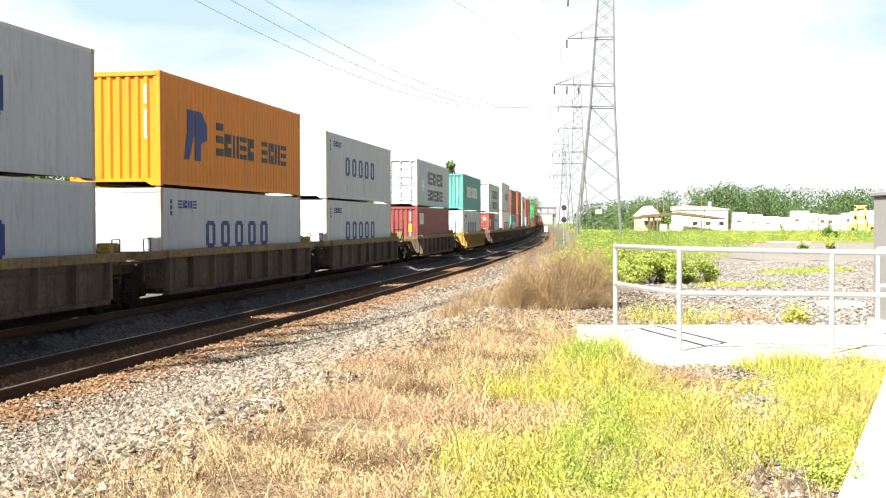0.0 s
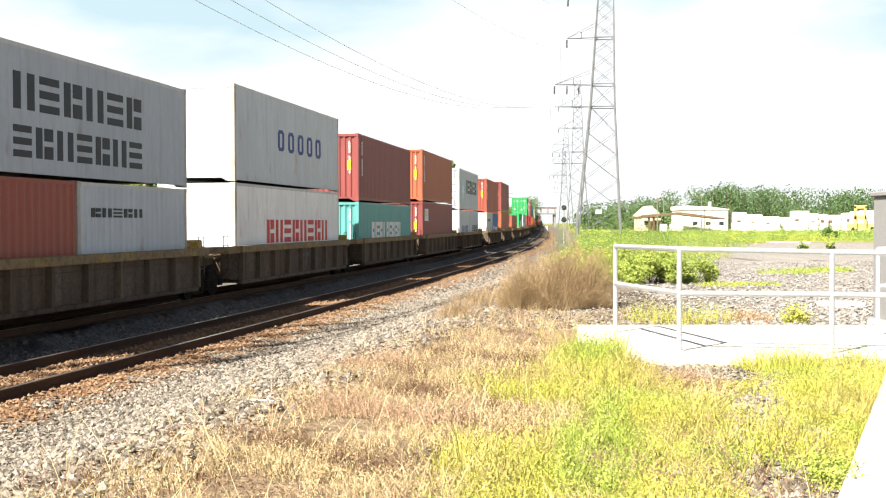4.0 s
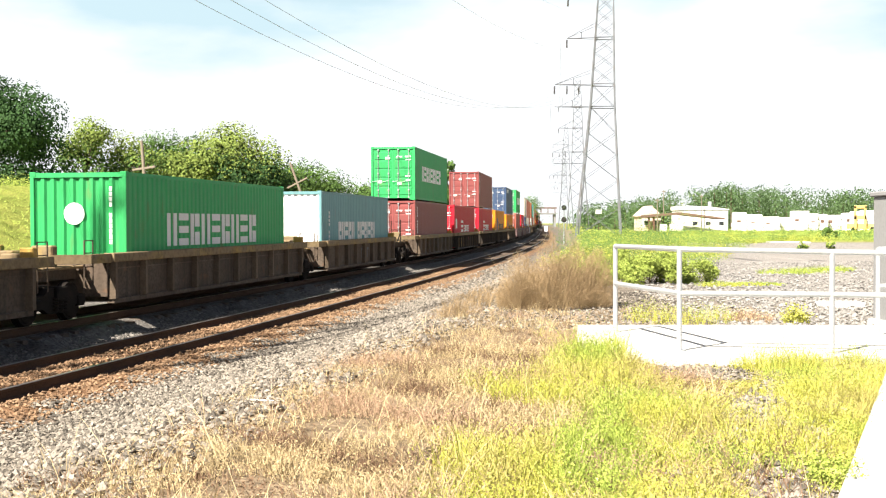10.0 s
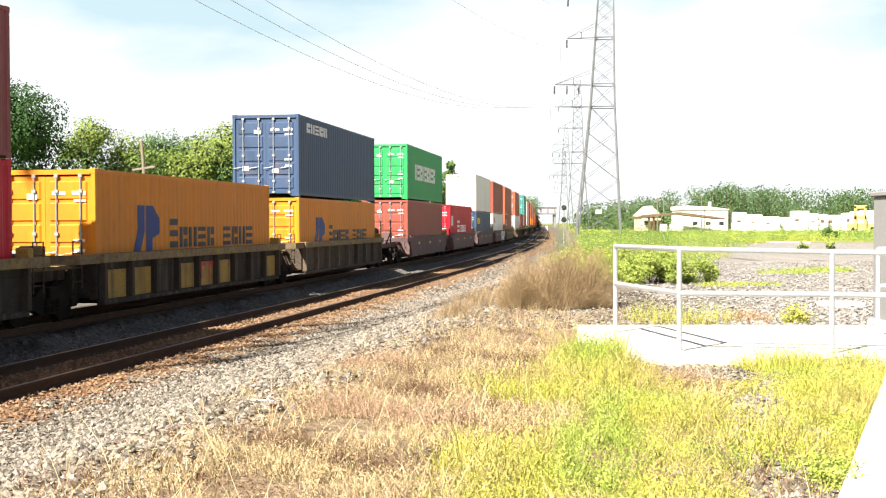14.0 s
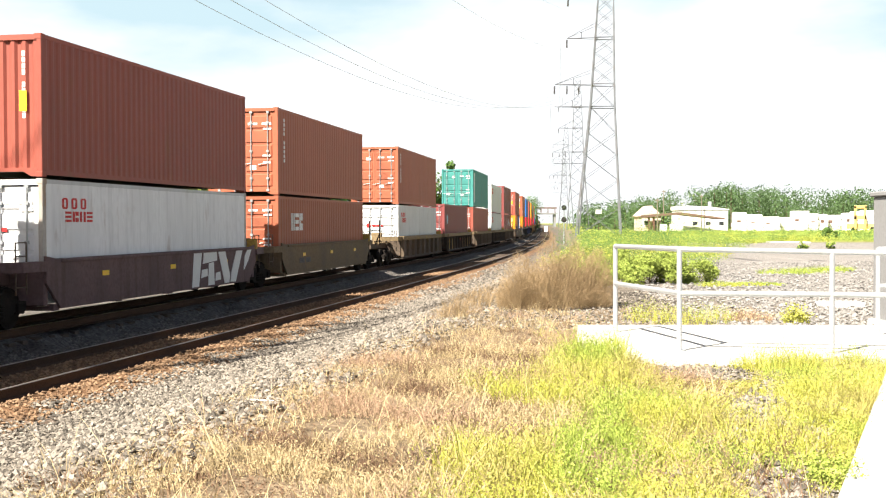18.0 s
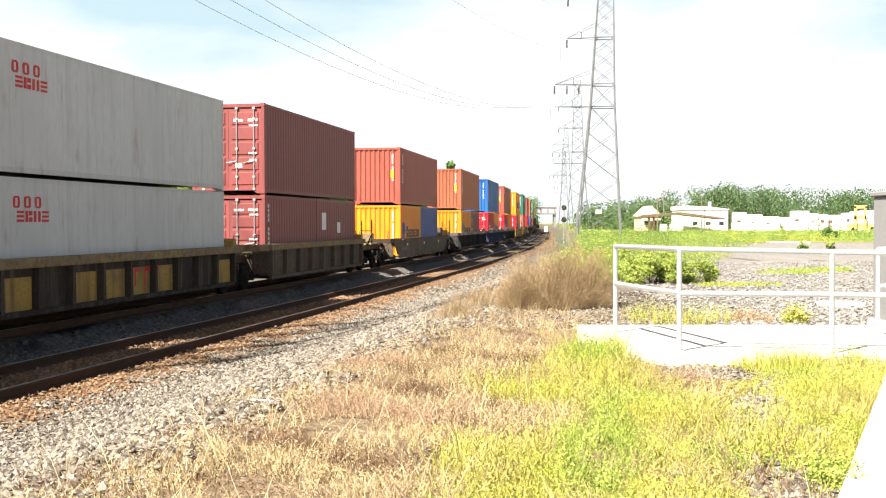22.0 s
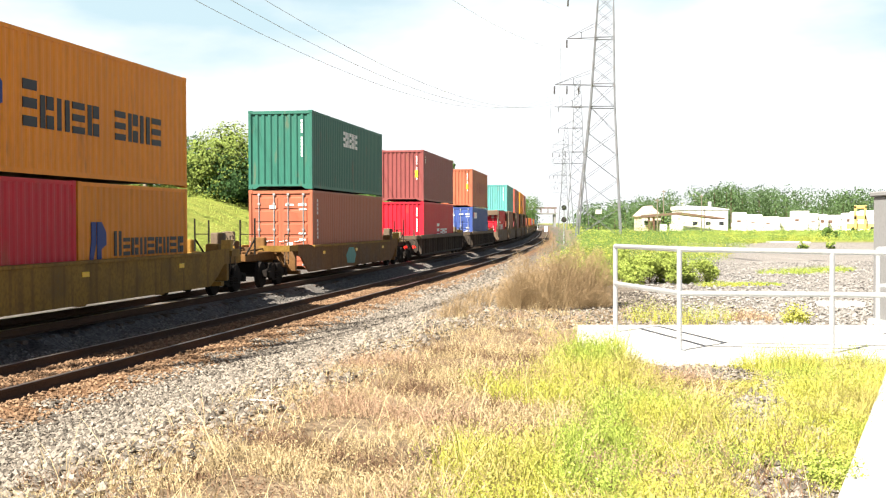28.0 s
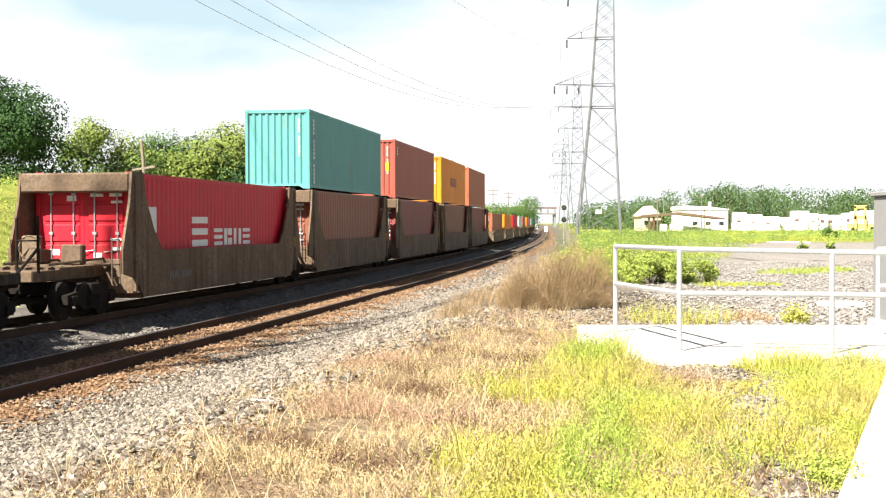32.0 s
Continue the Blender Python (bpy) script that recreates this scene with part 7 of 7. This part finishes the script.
shrub("green_bush", [(3.4, 16.9, 0.4, 0.45), (4.0, 17.2, 0.35, 0.4), (3.0, 17.4, 0.35, 0.45)], ("weed", "weed_green"), "yellow-green weeds at the back of the slab", "weeds", 54, 110, 420, 0.016, 0.7, 0.005)
shrub("green_bush", [(6.4, 27.2, 0.5, 0.14), (7.1, 27.4, 0.5, 0.12), (7.7, 27.6, 0.3, 0.08)], ("weed", "weed_green"), "low yellow-green weeds on the gravel", "weeds", 55, 800, 700, 0.022, 0.7, 0.006)
shrub("green_bush", [(9.8, 33.5, 0.8, 0.22), (10.8, 34.2, 0.9, 0.22), (11.6, 34.8, 0.6, 0.2)], ("weed_green", "bush_green"), "low green weeds on the gravel", "weeds", 60, 700, 600, 0.025, 0.7, 0.006)
shrub("green_bush", [(5.1, 17.0, 0.18, 0.35)], ("weed", "weed"), "small yellowing weed by the slab", "weeds", 56, 90, 90, 0.04, 0.5)
shrub("green_bush", [(4.5, 17.4, 0.4, 0.25)], ("straw_pink", "straw"), "dried brown weeds by the slab", "weeds", 59, 300, 200, 0.02, 0.6)
leaf_bush([(40.4, 122.0, 0.9, 1.5), (41.2, 123.0, 0.7, 1.0)], ("leaf_green", "leaf_dark"), "dark green bush at the far edge", 57, 1600, 0.16)
leaf_bush([(20.5, 67.0, 0.35, 0.55), (22.1, 67.0, 0.3, 0.5)], ("bush_green", "leaf_green"), "low bush at the edge of the gravel", 58, 700, 0.09)


def weed_field():
    """The belt of tall weeds between the yard and the pylons, and the grassy bank beyond the train."""
    rnd = np.random.RandomState(61)
    field = tagged(new("tall_weeds"), "belt of tall yellow-green weeds in front of the yard", "weeds", kind="stuff")
    n = 26000
    y = 34 + 190 * rnd.rand(n) ** 1.7
    x = 3 + y * (0.02 + 0.40 * rnd.rand(n))
    yard = (y < 97) & (x > (0.231 + 0.0009 * (y - 40)) * y + 0.3 * patchy(x, y, 0.5, 2))
    keep = ~yard & (beside(x, y) > 5.5)
    x, y = x[keep], y[keep]
    clump = patchy(x, y, 0.22, 3)
    hh = (0.18 + 0.30 * rnd.rand(len(x))) * (1 + 0.6 * (1 - ease(y, 45, 80))) * (1 + 2.2 * ease(clump + 0.5 * patchy(x, y, 0.6, 8), 0.3, 1.4))
    g = clump > 0.1
    leaf = 0.025 + 0.0009 * y
    deep = g & (patchy(x, y, 0.31, 29) > -0.45)
    g = g & ~deep
    tufts("deep_green_clumps", x[deep], y[deep], 12, 0.36, hh[deep], leaf[deep] * 0.75, "belt_green", field, rnd, 0.3, 1.2)
    tufts("leafy_clumps", x[g], y[g], 12, 0.36, hh[g], leaf[g] * 0.75, "bush_green", field, rnd, 0.3, 1.2)
    g = g | deep
    sunny = ~g & (patchy(x, y, 0.35, 17) > 0.15)
    tufts("yellow_clumps", x[sunny], y[sunny], 9, 0.40, hh[sunny] * 0.7, leaf[sunny], "weed", field, rnd)
    g = g | sunny
    tufts("pale_clumps", x[~g], y[~g], 9, 0.40, hh[~g] * 0.75, leaf[~g] * 0.75, "bank_grass", field, rnd)
    bank = tagged(new("bank_grass"), "tall bright grass on the bank beyond the train", "grass", kind="stuff")
    n = 26000
    y = 34 + 110 * rnd.rand(n) ** 1.2
    x = np.interp(y, LINE_Y, LINE_X) - 8 - 30 * rnd.rand(n)
    keep = x > -0.42 * y - 2
    x, y = x[keep], y[keep]
    dim = patchy(x, y, 0.6, 6) > 0.55
    tufts("bank_clumps", x[~dim], y[~dim], 5, 0.4, 0.3 + 0.4 * rnd.rand((~dim).sum()), 0.09, "bank_grass", bank, rnd, 0.3, 2.5)
    tufts("green_clumps", x[dim], y[dim], 5, 0.4, 0.3 + 0.5 * rnd.rand(dim.sum()), 0.09, "bush_green", bank, rnd, 0.3, 2.5)


weed_field()


# ---- small things lying about ----
def lying_board(x, y, long, wide, turn, mat, label, name="board"):
    z = gz1(x, y)
    ob = tagged(new(name), label, "board")
    ob.matrix_basis = pose(x, y, z + 0.02, 0, 2, turn)
    part("plank", one_box(-long / 2, long / 2, -wide / 2, wide / 2, 0, 0.012, 0.003), MAT[mat], ob)


lying_board(-1.53, 10.08, 0.28, 0.014, -10, "white_wall", "short weathered white stick lying on dry grass")
for x, y, w, dep, lab in ((6.9, 20.4, 0.75, 0.5, "broken flat piece of white concrete on gravel"), (6.5, 16.6, 0.8, 0.6, "flat white concrete slab by the cabinet"),
                          (27.2, 92.5, 2.9, 2.2, "pale concrete pad at the far edge of gravel")):
    z = gz1(x, y)
    ob = tagged(new("concrete_piece"), lab, "concrete")
    part("slab", one_box(x - w / 2, x + w / 2, y - dep / 2, y + dep / 2, z - 0.05, z + 0.09, 0.03), MAT["concrete"], ob)


# ---- what moves ----
SPEED, GAIN = 21.3077, -0.00189


def motions():
    for ob, mid, half, z in MOVERS:
        rows = []
        for k in range(33):
            s = mid - SPEED * k - GAIN * k * k / 2
            ax, ay = on_line(s - half, -TRAIN_SIDE)
            bx, by = on_line(s + half, -TRAIN_SIDE)
            turn = math.degrees(math.atan2(by - ay, bx - ax))
            rows.append((float(k), pose((ax + bx) / 2, (ay + by) / 2, z, 0, 0, turn)))
        walk(ob, rows)
    for w, x in WHEELS:
        walk(w, [(k / 5, pose(x, 0, WHEEL_R) @ Matrix.Rotation(radians(-88 * k), 4, "Y")) for k in range(161)])


motions()
